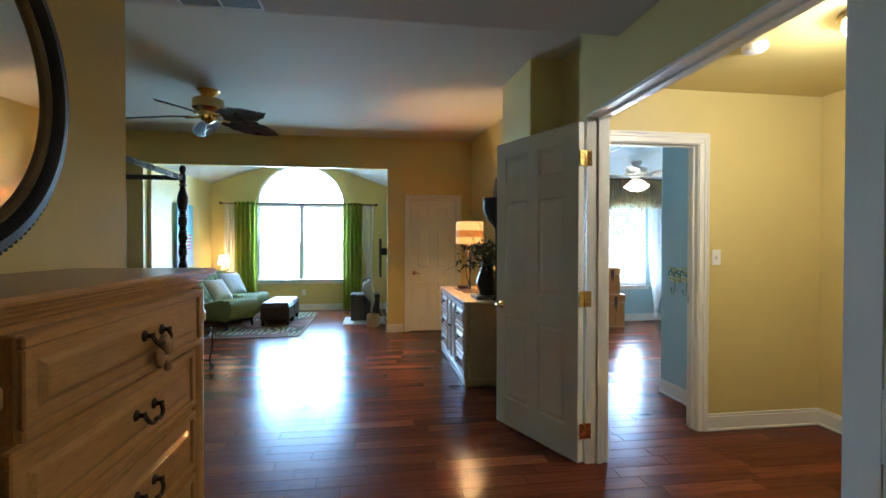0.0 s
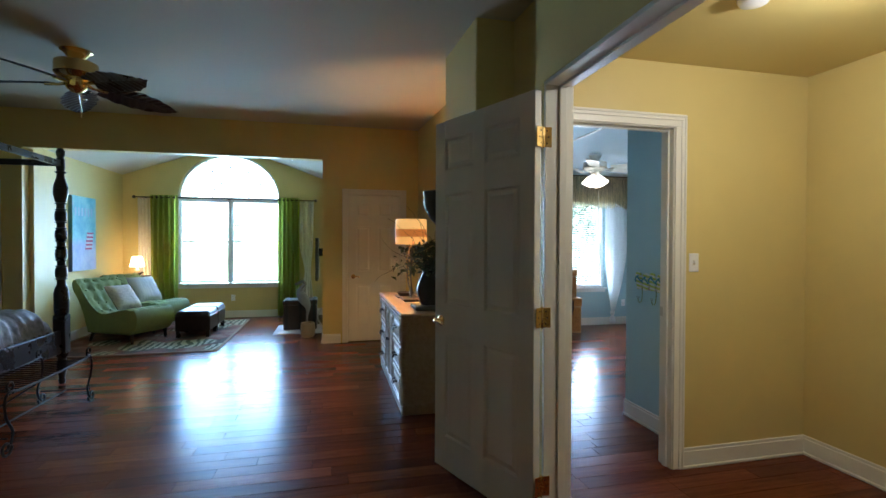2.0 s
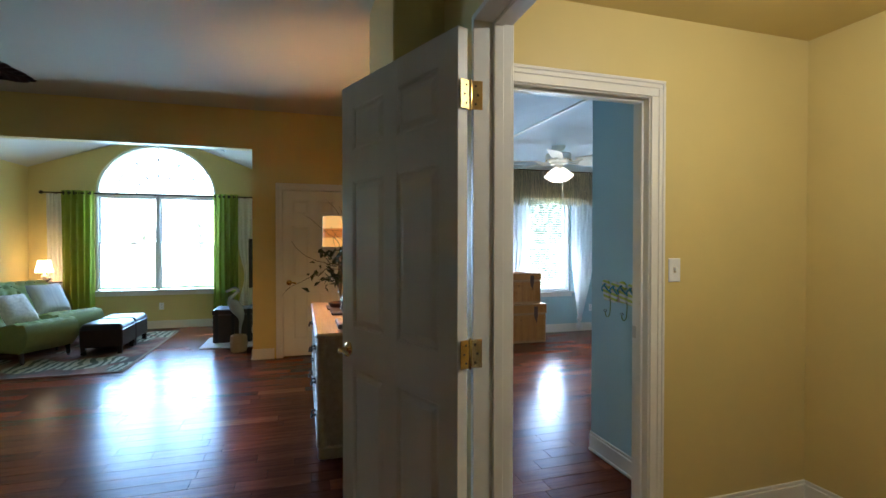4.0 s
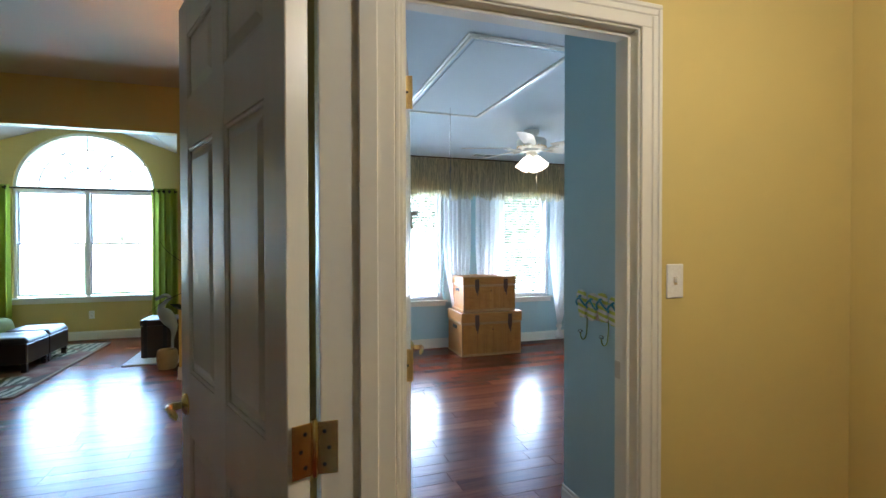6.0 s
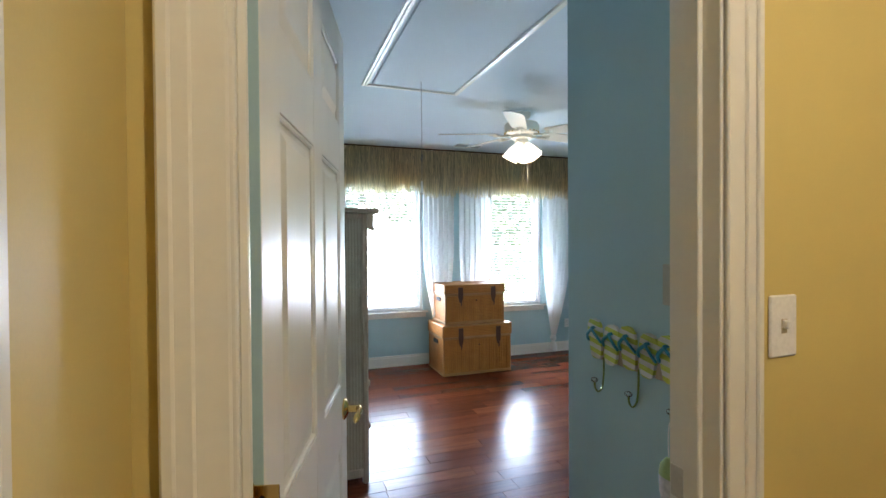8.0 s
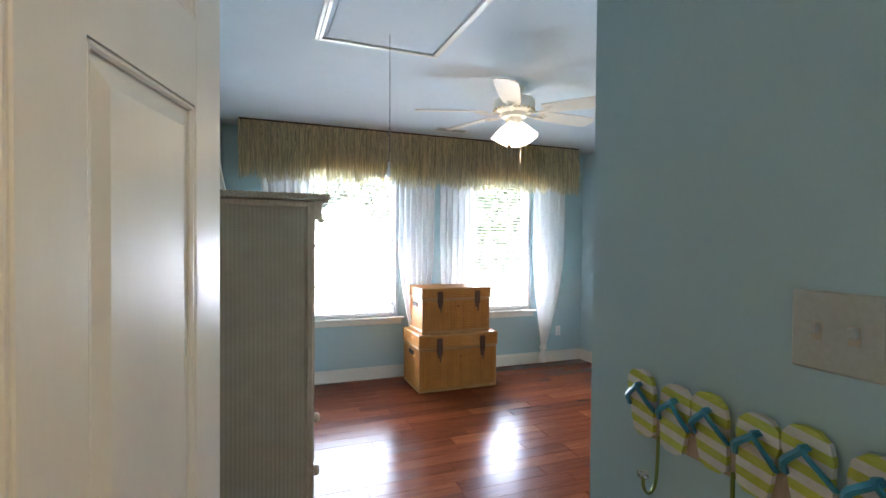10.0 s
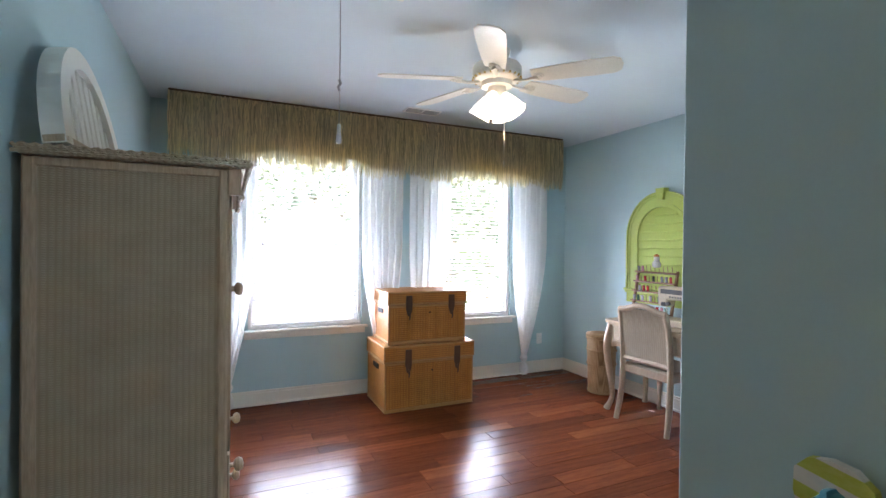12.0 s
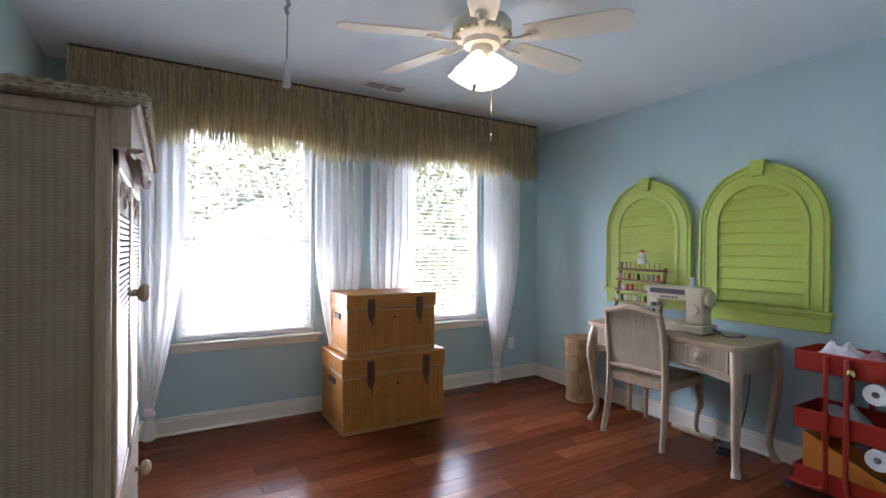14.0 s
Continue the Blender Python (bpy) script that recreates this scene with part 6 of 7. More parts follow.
# ---- canopy bed ----
def bed():
    xa, xb, ya, yb, hz = -3.75, -1.42, 5.42, 7.15, 2.27
    ob = thing("canopy_bed", "dark turned four-poster canopy bed with a satin bedspread", "bed")
    prof = [(0.0, 0), (0.022, 0.0), (0.03, 0.03), (0.024, 0.06), (0.038, 0.12), (0.045, 0.2), (0.034, 0.25), (0.05, 0.27), (0.052, 0.30)]
    prof2 = [(0.05, 0.66), (0.06, 0.70), (0.062, 0.88), (0.05, 0.93), (0.035, 0.96)]
    z = 0.99
    while z < 1.72:
        prof2 += [(0.034, z), (0.036, z + 0.018), (0.054, z + 0.026), (0.036, z + 0.036), (0.048, z + 0.046), (0.05, z + 0.09), (0.046, z + 0.13), (0.034, z + 0.14), (0.052, z + 0.15), (0.034, z + 0.16)]
        z += 0.182
    prof2 += [(0.036, 1.75), (0.052, 1.79), (0.062, 1.85), (0.056, 1.92), (0.034, 1.99), (0.03, 2.03), (0.048, 2.045), (0.03, 2.06), (0.036, 2.09), (0.036, 2.17), (0.026, 2.185), (0.036, 2.21), (0.036, 2.25), (0.02, 2.275), (0, 2.28)]
    for x, y in ((xa, ya), (xa, yb), (xb, ya), (xb, yb)):
        bm = bmesh.new()
        lathe(bm, prof + [(0.052, 0.31)], 16, pose(x, y, 0))
        box(bm, x - 0.052, x + 0.052, y - 0.052, y + 0.052, 0.30, 0.67, bevel=0.006)
        lathe(bm, prof2, 16, pose(x, y, 0))
        part("post", bm, BEDWOOD, ob, "turned dark wooden bedpost", True)
    zr = 2.13
    for a in ((xa, xb, ya - 0.016, ya + 0.016), (xa, xb, yb - 0.016, yb + 0.016), (xa - 0.016, xa + 0.016, ya, yb), (xb - 0.016, xb + 0.016, ya, yb)):
        part("canopy_rail", boxes((*a, zr - 0.028, zr + 0.028), bevel=0.004), BEDWOOD, ob)
    for a in ((xa, xb, ya - 0.018, ya + 0.018), (xa, xb, yb - 0.018, yb + 0.018)):
        part("side_rail", boxes((*a, 0.30, 0.50), bevel=0.006), BEDWOOD, ob)
    part("foot_rail", boxes((xb - 0.02, xb + 0.02, ya, yb, 0.30, 0.52), bevel=0.006), BEDWOOD, ob)
    part("headboard", boxes((xa - 0.025, xa + 0.025, ya, yb, 0.3, 1.35), bevel=0.015), BEDWOOD, ob)
    part("box_spring", boxes((xa + 0.04, xb - 0.04, ya + 0.03, yb - 0.03, 0.34, 0.50), bevel=0.02), plain("brown_bed_skirt", (0.05, 0.03, 0.025), 0.8), ob)
    return ob


bed()
SATIN = plain("silver_satin", (0.25, 0.25, 0.28), 0.48, vary=0.6, scale=20, grain=60, relief=0.2, stretch=(1, 1.6, 1))


def bedspread():
    """Puffy satin cover, wrinkled, with a ruffled hem round the mattress."""
    xa, xb, ya, yb = -3.70, -1.48, 5.47, 7.09
    bm = bmesh.new()

    def f(u, v):
        x, y = xa + (xb - xa) * u, ya + (yb - ya) * v
        ex = min(1.0, min(u, 1 - u) * 2.3 / 0.16)
        ey = min(1.0, min(v, 1 - v) * 1.6 / 0.14)
        e = math.sqrt(max(0.0, 1 - (1 - ex) ** 2)) * math.sqrt(max(0.0, 1 - (1 - ey) ** 2))
        w = noise.noise(Vector((x * 5, y * 4, 0))) * 0.03 + noise.noise(Vector((x * 13, y * 11, 3))) * 0.016
        z = 0.505 + 0.245 * e + w * e
        k = 0.012 * math.sin(v * 90) * (1 - ex) + 0.012 * math.sin(u * 110) * (1 - ey)
        return Vector((x + (k if u > 0.5 else -k), y + k, z))

    grid_sheet(bm, 70, 56, f)
    ob = part("bedspread", bm, SATIN, None, "", True)
    tagged(ob, "silver grey patterned bedspread, puffed and wrinkled, on the bed", "bedspread")
    bm = bmesh.new()

    def g(u, v):
        y = ya + (yb - ya) * u
        return Vector((xb + 0.012 * math.sin(u * 150) * v + 0.012 * v, y, 0.515 - 0.085 * v + 0.006 * math.sin(u * 60)))

    grid_sheet(bm, 160, 4, g)
    part("ruffle", bm, plain("brown_satin", (0.07, 0.045, 0.04), 0.4, vary=0.3), ob, "dark ruffled hem", True)
    return ob


bedspread()


def scroll(cx, cz, r, turns, y, start=0.0, hand=1, n=26):
    return [Vector((cx + r * (1 - 0.8 * i / n) * math.cos(start + hand * turns * 2 * math.pi * i / n), y, cz + r * (1 - 0.8 * i / n) * math.sin(start + hand * turns * 2 * math.pi * i / n))) for i in range(n + 1)]


def iron_bench():
    x0, x1, y0, y1, zs = -1.24, -0.88, 5.40, 6.46, 0.40
    ob = thing("iron_bench", "black wrought-iron bench with scrolled legs at the bed's foot", "bench")
    for x in (x0, x1):
        for y, s in ((y0, -1), (y1, 1)):
            bm = bmesh.new()
            pts = [(x, y - s * 0.10, zs), (x, y - s * 0.02, zs + 0.01), (x, y + s * 0.02, zs - 0.03), (x, y + s * 0.015, zs - 0.14), (x, y - s * 0.05, zs - 0.25), (x, y - s * 0.03, 0.07)]
            tube(bm, smooth_path(pts, 5), 0.0085, 8)
            tube(bm, [Vector((x, p.x, p.z)) for p in scroll(y + s * 0.012, 0.062, 0.055, 1.35, 0, math.pi * (1.0 if s > 0 else 0.0), s)], 0.0085, 8)
            part("leg", bm, IRON, ob, "scrolled iron leg", True)
            bm = bmesh.new()
            tube(bm, [Vector((x, p.x, p.z)) for p in scroll(y - s * 0.02, zs + 0.045, 0.045, 1.2, 0, -math.pi / 2, -s)], 0.0075, 8)
            part("end_scroll", bm, IRON, ob, "", True)
        bm = bmesh.new()
        tube(bm, smooth_path([(x, y0 + 0.05, zs), (x, (y0 + y1) / 2, zs - 0.012), (x, y1 - 0.05, zs)], 6), 0.009, 8)
        part("side_rail", bm, IRON, ob, "", True)
    for i in range(15):
        y = y0 + 0.10 + i * (y1 - y0 - 0.2) / 14
        bm = bmesh.new()
        tube(bm, [(x0, y, zs - 0.002), ((x0 + x1) / 2, y, zs - 0.012), (x1, y, zs - 0.002)], 0.005, 6)
        part("seat_bar", bm, IRON, ob)
    for y in (y0 - 0.0, y1):
        bm = bmesh.new()
        tube(bm, [(x0, y, 0.12), (x1, y, 0.12)], 0.006, 6)
        part("stretcher", bm, IRON, ob)
    bm = bmesh.new()
    tube(bm, [((x0 + x1) / 2, y0, 0.12), ((x0 + x1) / 2, y1, 0.12)], 0.006, 6)
    part("stretcher", bm, IRON, ob)
    bm = bmesh.new()
    tube(bm, [(x0, y0 + 0.02, 0.12), (x1, y0 + 0.30, zs - 0.02)], 0.006, 6)
    part("brace", bm, IRON, ob)
    return ob


iron_bench()


def leaf_fan():
    cx, cy, top = -0.735, 5.95, 2.667 + 0.0602 * (5.95 - 3.57)
    ob = thing("ceiling_fan", "brass ceiling fan with dark palm-leaf blades", "ceiling fan", pose(cx, cy, top))
    bm = bmesh.new()
    lathe(bm, [(0.0, 0.012), (0.10, 0.012), (0.103, -0.01), (0.085, -0.022), (0.08, -0.03), (0.068, -0.045), (0.05, -0.06), (0.045, -0.08), (0.12, -0.088), (0.138, -0.098), (0.14, -0.18), (0.12, -0.20), (0.085, -0.215), (0.08, -0.25), (0.06, -0.29), (0.03, -0.315), (0.0, -0.32)], 30)
    part("motor", bm, BRASS, ob, "polished brass motor housing", True)
    dark = plain("dark_carved_leaf", (0.075, 0.042, 0.036), 0.28, vary=0.25, relief=0.06)
    for k in range(5):
        rot = pose(0, 0, -0.245, 0, 0, 112 + 72 * k) @ pose(0, 0, 0, -16, 3, 0)
        bm = bmesh.new()

        def f(u, v):
            x = 0.17 + 0.56 * u
            half = 0.128 * (math.sin(math.pi * min(1, u * 0.86 + 0.12)) ** 0.7) * (1 if u < 0.97 else 0.55)
            s = (v - 0.5) * 2
            rib = 0.0055 * math.sin(u * 62 - abs(s) * 11) * (0.35 + abs(s)) * (1 - abs(s) ** 5)
            edge = 1 + 0.05 * math.sin(u * 30) * abs(s)
            return rot @ Vector((x - 0.03 * abs(s), s * half * edge, rib - 0.010 * s * s - 0.02 * u * u))

        grid_sheet(bm, 90, 14, f, 0.006)
        bl = part("leaf_blade", bm, dark, ob, "dark carved palm-leaf blade", True)
        bm = bmesh.new()
        tube(bm, [rot @ Vector(p) for p in ((0.06, 0, 0.0), (0.12, 0, -0.012), (0.2, 0, -0.008))], [0.014, 0.01, 0.016], 8)
        part("blade_arm", bm, BRASS, bl, "", True)
        bm = bmesh.new()
        tube(bm, [rot @ Vector((0.18 + 0.5 * i / 10, 0, -0.006 - 0.02 * (i / 10) ** 2)) for i in range(11)], 0.005, 6)
        part("midrib", bm, dark, bl)
    bm = bmesh.new()
    tube(bm, [(0.03, 0, -0.28), (0.03, 0, -0.46)], 0.0016, 5)
    lathe(bm, [(0, -0.46), (0.006, -0.47), (0.004, -0.50), (0, -0.505)], 8, pose(0.03, 0, 0))
    part("pull_chain", bm, BRASS, ob)
    return ob


leaf_fan()
grille("ceiling_vent", -0.05, 0.32, 3.38, 3.54, CEIL, None, "white louvred air vent in the entry ceiling", 9)
grille("ceiling_vent", -1.62, -1.32, 10.0, 10.14, 0.0, pose(0, 0, RIDGE_Z - PITCH * 0.8 - 0.004) @ pose(-1.47, 0, 0, 0, -math.degrees(math.atan(PITCH)), 0) @ pose(1.47, 0, 0), "white air vent in the vaulted ceiling", 6)
grille("ceiling_vent", 0.22, 0.52, 9.9, 10.04, 0.0, pose(0, 0, RIDGE_Z - PITCH * 1.04 - 0.004) @ pose(0.37, 0, 0, 0, math.degrees(math.atan(PITCH)), 0) @ pose(-0.37, 0, 0), "white air vent in the vaulted ceiling", 6)


# ---- long dresser ----
def long_dresser():
    """Front faces -x; built facing +x, then turned."""
    L, d, h = 1.62, 0.56, 0.815
    ob = thing("long_dresser", "pickled oak dresser with drawers and cupboard doors", "dresser", pose(2.24, 7.17, 0, 0, 0, 180))
    x1 = d
    part("body", boxes((0, x1 - 0.004, 0.012, L - 0.012, 0.06, h - 0.03), bevel=0.004), PICKLED, ob)
    part("plinth", boxes((0, x1 + 0.012, 0, L, 0.0, 0.085), bevel=0.012), PICKLED, ob)
    part("top", boxes((-0.004, x1 + 0.03, -0.022, L + 0.022, h - 0.032, h), bevel=0.012), PICKLED, ob)
    for y in (0.03, L - 0.03):
        bm = bmesh.new()
        lathe(bm, [(0, 0.085), (0.036, 0.085), (0.036, 0.13), (0.028, 0.14), (0.028, 0.7), (0.035, 0.71), (0.035, 0.735), (0.03, 0.745), (0.03, h - 0.032), (0, h - 0.03)], 16, pose(x1 - 0.012, y, 0))
        part("corner_post", bm, PICKLED, ob, "", True)
    zs = (0.09, 0.315, 0.54, 0.775)
    for a, b in ((0.07, 0.52), (L - 0.52, L - 0.07)):
        for i in range(3):
            dr = framed_front("drawer", ob, x1 - 0.004, a, b, zs[i] + 0.006, zs[i + 1] - 0.006, PICKLED, 0.024)
            bail_pull(dr, x1 + 0.018, (a + b) / 2, (zs[i] + zs[i + 1]) / 2 + 0.01, 0.8)
    for a, b in ((0.53, L / 2 - 0.003), (L / 2 + 0.003, L - 0.53)):
        dr = framed_front("door", ob, x1 - 0.004, a, b, 0.096, 0.769, PICKLED, 0.024)
        bm = bmesh.new()
        y = b - 0.03 if b < L / 2 else a + 0.03
        lathe(bm, [(0, 0), (0.008, 0), (0.006, 0.012), (0.013, 0.02), (0, 0.028)], 12, pose(x1 + 0.02, y, 0.46, 0, 90, 0))
        part("knob", bm, OLDIRON, dr, "", True)
    return ob


long_dresser()


def bamboo_lamp():
    ob = thing("table_lamp", "lit table lamp with a banded amber drum shade on the dresser", "lamp", pose(1.885, 6.42, 0.815))
    part("base", boxes((-0.09, 0.09, -0.13, 0.13, 0, 0.025), bevel=0.008), DKWOOD, ob)
    bm = bmesh.new()
    for y in (-0.02, 0.02):
        tube(bm, smooth_path([(0.0, y * 5, 0.55), (-0.01, y * 6, 0.40), (-0.02, y * 5.4, 0.22), (0.0, y * 3.2, 0.10), (0.0, y * 1.2, 0.05), (0.0, 0, 0.03)], 5), 0.008, 8)
    part("stem", bm, DKWOOD, ob, "bent dark wooden stem", True)
    bm = bmesh.new()
    tube(bm, [(0, 0, 0.025), (0, 0, 0.52)], 0.007, 8)
    part("pole", bm, DKWOOD, ob)
    m, t, b = shader("amber_shade", 0.7)
    v = coords(t)
    sx = t.nodes.new("ShaderNodeSeparateXYZ")
    t.links.new(v, sx.inputs[0])
    c = ramp(t, sx.outputs[2], [(0.0, (0.80, 0.36, 0.08)), (0.615, (0.80, 0.36, 0.08)), (0.62, (0.45, 0.13, 0.02)), (0.69, (0.45, 0.13, 0.02)), (0.695, (0.84, 0.42, 0.11))])
    t.links.new(c, b.inputs["Base Color"])
    t.links.new(c, b.inputs["Emission Color"])
    b.inputs["Emission Strength"].default_value = 0.05
    bm = bmesh.new()
    lathe(bm, [(0.155, 0.545), (0.15, 0.79), (0.146, 0.79), (0.151, 0.545)], 32, None, False)
    part("shade", bm, m, ob, "banded amber drum shade", True)
    return ob


DKWOOD = plain("dark_brown_wood", (0.04, 0.022, 0.014), 0.4, vary=0.3)
bamboo_lamp()


def vase():
    ob = thing("vase_of_greenery", "dark lobed vase of greenery and curly twigs on a tray", "vase", pose(1.94, 5.80, 0.815))
    part("tray", boxes((-0.14, 0.14, -0.14, 0.14, 0.0, 0.035), bevel=0.008), plain("grey_stone", (0.16, 0.15, 0.14), 0.6, vary=0.3), ob, "grey stone tray")
    bm = bmesh.new()
    seg = 32
    rings = []
    for r, z in ((0.07, 0.036), (0.085, 0.05), (0.115, 0.13), (0.118, 0.18), (0.09, 0.25), (0.06, 0.31), (0.058, 0.345), (0.078, 0.375), (0.07, 0.372), (0.05, 0.34)):
        rings.append([Vector((r * (1 - 0.07 * abs(math.cos(4 * 2 * math.pi * i / seg))) * math.cos(2 * math.pi * i / seg), r * (1 - 0.07 * abs(math.cos(4 * 2 * math.pi * i / seg))) * math.sin(2 * math.pi * i / seg), z)) for i in range(seg)])
    ring_skin(bm, rings)
    part("vase", bm, plain("dark_glazed_ceramic", (0.03, 0.028, 0.035), 0.25, vary=0.3), ob, "dark glazed lobed vase", True)
    rnd = random.Random(11)
    twig = plain("curly_twig", (0.10, 0.06, 0.035), 0.7)
    for i in range(16):
        a = rnd.uniform(0, 2 * math.pi)
        ln = rnd.uniform(0.35, 0.75)
        p, d = Vector((0, 0, 0.34)), Vector((math.cos(a) * 0.55, math.sin(a) * 0.55, 1.0)).normalized()
        if i < 5:
            d = Vector((-0.7 + 0.1 * i, 0.45 - 0.2 * i, 0.55)).normalized()
            ln = 0.62
        pts = [p.copy()]
        for s in range(14):
            d = (d + Vector((rnd.uniform(-1, 1), rnd.uniform(-1, 1), rnd.uniform(-0.75, 0.5))) * 0.42).normalized()
            p = p + d * ln / 14
            pts.append(p.copy())
        bm = bmesh.new()
        tube(bm, smooth_path(pts, 3), [0.0035 * (1 - 0.75 * k / 42) for k in range(43)], 5)
        part("twig", bm, twig, ob)
    leafm = plain("dark_green_leaf", (0.025, 0.055, 0.025), 0.4, vary=0.4, scale=20)
    bm = bmesh.new()
    for i in range(460):
        a, r = rnd.uniform(0, 6.28), abs(rnd.gauss(0, 0.15)) + 0.03
        c = Vector((r * math.cos(a), r * math.sin(a), 0.34 + rnd.uniform(0.0, 0.24) - r * 0.25))
        m = pose(*c, rnd.uniform(-60, 60), rnd.uniform(-60, 60), rnd.uniform(0, 360))
        s = rnd.uniform(0.03, 0.06)
        q = [m @ Vector(v) for v in ((0, 0, 0), (s * 0.5, s * 0.35, 0.006), (s * 1.3, 0, -0.004), (s * 0.5, -s * 0.35, 0.006))]
        vs = [bm.verts.new(v) for v in q]
        bm.faces.new((vs[0], vs[1], vs[2]))
        bm.faces.new((vs[0], vs[2], vs[3]))
    tagged(part("foliage", bm, leafm, ob, "dark green leaves"), kind="stuff")
    return ob


vase()
bm = bmesh.new()
lathe(bm, [(0, 0), (0.06, 0.0), (0.075, 0.06), (0.07, 0.11), (0.052, 0.14), (0.055, 0.19), (0.04, 0.23), (0.045, 0.27), (0.035, 0.30), (0, 0.312)], 18, Matrix.Diagonal((0.75, 1, 1, 1)))
o = part("statue", bm, plain("pale_stone", (0.34, 0.29, 0.22), 0.7, vary=0.25, scale=20, relief=0.3), None, "", True)
o.matrix_world = pose(1.985, 5.615, 1.797) @ Matrix.Scale(0.62, 4)
tagged(o, "small pale stone statue on a black carved pedestal", "statue")
bm = bmesh.new()
lathe(bm, [(0, 0), (0.042, 0), (0.042, 0.012), (0.02, 0.03), (0.013, 0.05), (0.013, 0.68), (0.03, 0.71), (0.075, 0.76), (0.115, 0.83), (0.13, 0.89), (0.122, 0.93), (0.132, 0.96), (0.128, 0.98), (0, 0.982)], 24)
for v in bm.verts:
    k = math.atan2(v.co.y, v.co.x)
    if v.co.z > 0.70:
        v.co.x, v.co.y = v.co.x * (1 + 0.05 * math.cos(6 * k)), v.co.y * (1 + 0.05 * math.cos(6 * k))
o = part("pedestal", bm, BLACKPAINT, None, "", True)
o.matrix_world = pose(1.985, 5.615, 0.815)
tagged(o, "tall black carved pedestal holding a statue on the dresser", "pedestal")
bm = bmesh.new()
lathe(bm, [(0, 0), (0.045, 0.0), (0.05, 0.03), (0.02, 0.10), (0.022, 0.14), (0.015, 0.2), (0, 0.205)], 14)
o = part("figurine", bm, plain("white_ceramic", (0.62, 0.57, 0.48), 0.3), None, "", True)
o.matrix_world = pose(2.02, 6.1, 0.815)
tagged(o, "small white ceramic figurine on the dresser", "figurine")
bm = boxes((-0.1, 0.1, -0.13, 0.13, 0, 0.012), bevel=0.004)
lathe(bm, [(0, 0.012), (0.07, 0.012), (0.09, 0.05), (0.07, 0.055), (0, 0.03)], 16)
o = part("trinket_dish", bm, DKWOOD, None, "", True)
o.matrix_world = pose(1.88, 6.72, 0.815)
tagged(o, "dark wooden trinket dish on the dresser", "dish")


# ---- alcove furniture ----
def slipper_chair(m, label):
    """Armless tufted chaise: an S-curved shell with rolled top, thick seat and turned feet. Local +x is the front."""
    ob = thing("tufted_slipper_chair", label, "chair", m, "green tufted slipper chairs")
    wd = 0.64
    prof = smooth_path([(0.84, 0.0, 0.14), (0.94, 0.0, 0.24), (0.96, 0.0, 0.38), (0.87, 0.0, 0.49), (0.62, 0.0, 0.45), (0.42, 0.0, 0.41), (0.27, 0.0, 0.45), (0.13, 0.0, 0.56), (0.01, 0.0, 0.70), (-0.07, 0.0, 0.81), (-0.14, 0.0, 0.86), (-0.195, 0.0, 0.81), (-0.185, 0.0, 0.72), (-0.12, 0.0, 0.64), (-0.04, 0.0, 0.50), (0.03, 0.0, 0.34), (0.09, 0.0, 0.14)], 4)
    n = len(prof)
    bm = bmesh.new()
    rings = []
    K = 26
    for j in range(K + 1):
        v = j / K
        y = (v - 0.5) * wd
        e = math.sqrt(max(0.0, 1 - (max(0.0, abs(v - 0.5) * 2 - 0.9) / 0.1) ** 2))
        ring = []
        for i, p in enumerate(prof):
            c = Vector((0.42, 0, 0.36))
            q = c + (p - c) * (0.90 + 0.10 * e)
            if 11 < i < 42:
                tx, ty = (i - 12) / 4.2, v * 5
                d = max(0.0, math.cos(math.pi * (tx + ty)) * math.cos(math.pi * (tx - ty)))
                nrm = (prof[min(n - 1, i + 1)] - prof[i - 1]).cross(Vector((0, 1, 0))).normalized()
                q = q + nrm * (0.034 * d ** 1.3) * (1 if e > 0.6 else 0)
            ring.append(Vector((q.x, y, q.z)))
        rings.append(ring)
    ring_skin(bm, rings)
    part("upholstery", bm, GREEN, ob, "green buttoned upholstery", True)
    for i in range(0, 6):
        for j in range(5):
            k = 14 + int(i * 4.6)
            if k < 40:
                p = prof[k]
                y = ((j + 0.5 + 0.5 * (i % 2)) / 5.5 - 0.5) * wd
                bm = bmesh.new()
                bmesh.ops.create_icosphere(bm, subdivisions=1, radius=0.011, matrix=pose(p.x + 0.008, y, p.z + 0.004))
                part("button", bm, GREEN, ob)
    for x, y, dx in ((0.82, -0.26, 0.02), (0.82, 0.26, 0.02), (0.14, -0.25, -0.07), (0.14, 0.25, -0.07)):
        bm = bmesh.new()
        tube(bm, [(x, y, 0.17), (x, y, 0.14), (x + dx * 0.4, y, 0.09), (x + dx * 0.6, y, 0.06), (x + dx, y, 0.0)], [0.03, 0.03, 0.02, 0.024, 0.013], 10)
        part("leg", bm, BEDWOOD, ob, "dark turned leg", True)
    return ob


slipper_chair(pose(-2.04, 9.52, 0, 0, 0, -30), "green tufted armless chair on the rug with a fluffy pillow")
slipper_chair(pose(-2.045, 10.31, 0, 0, 0, -30), "green tufted armless chair beside the corner lamp")


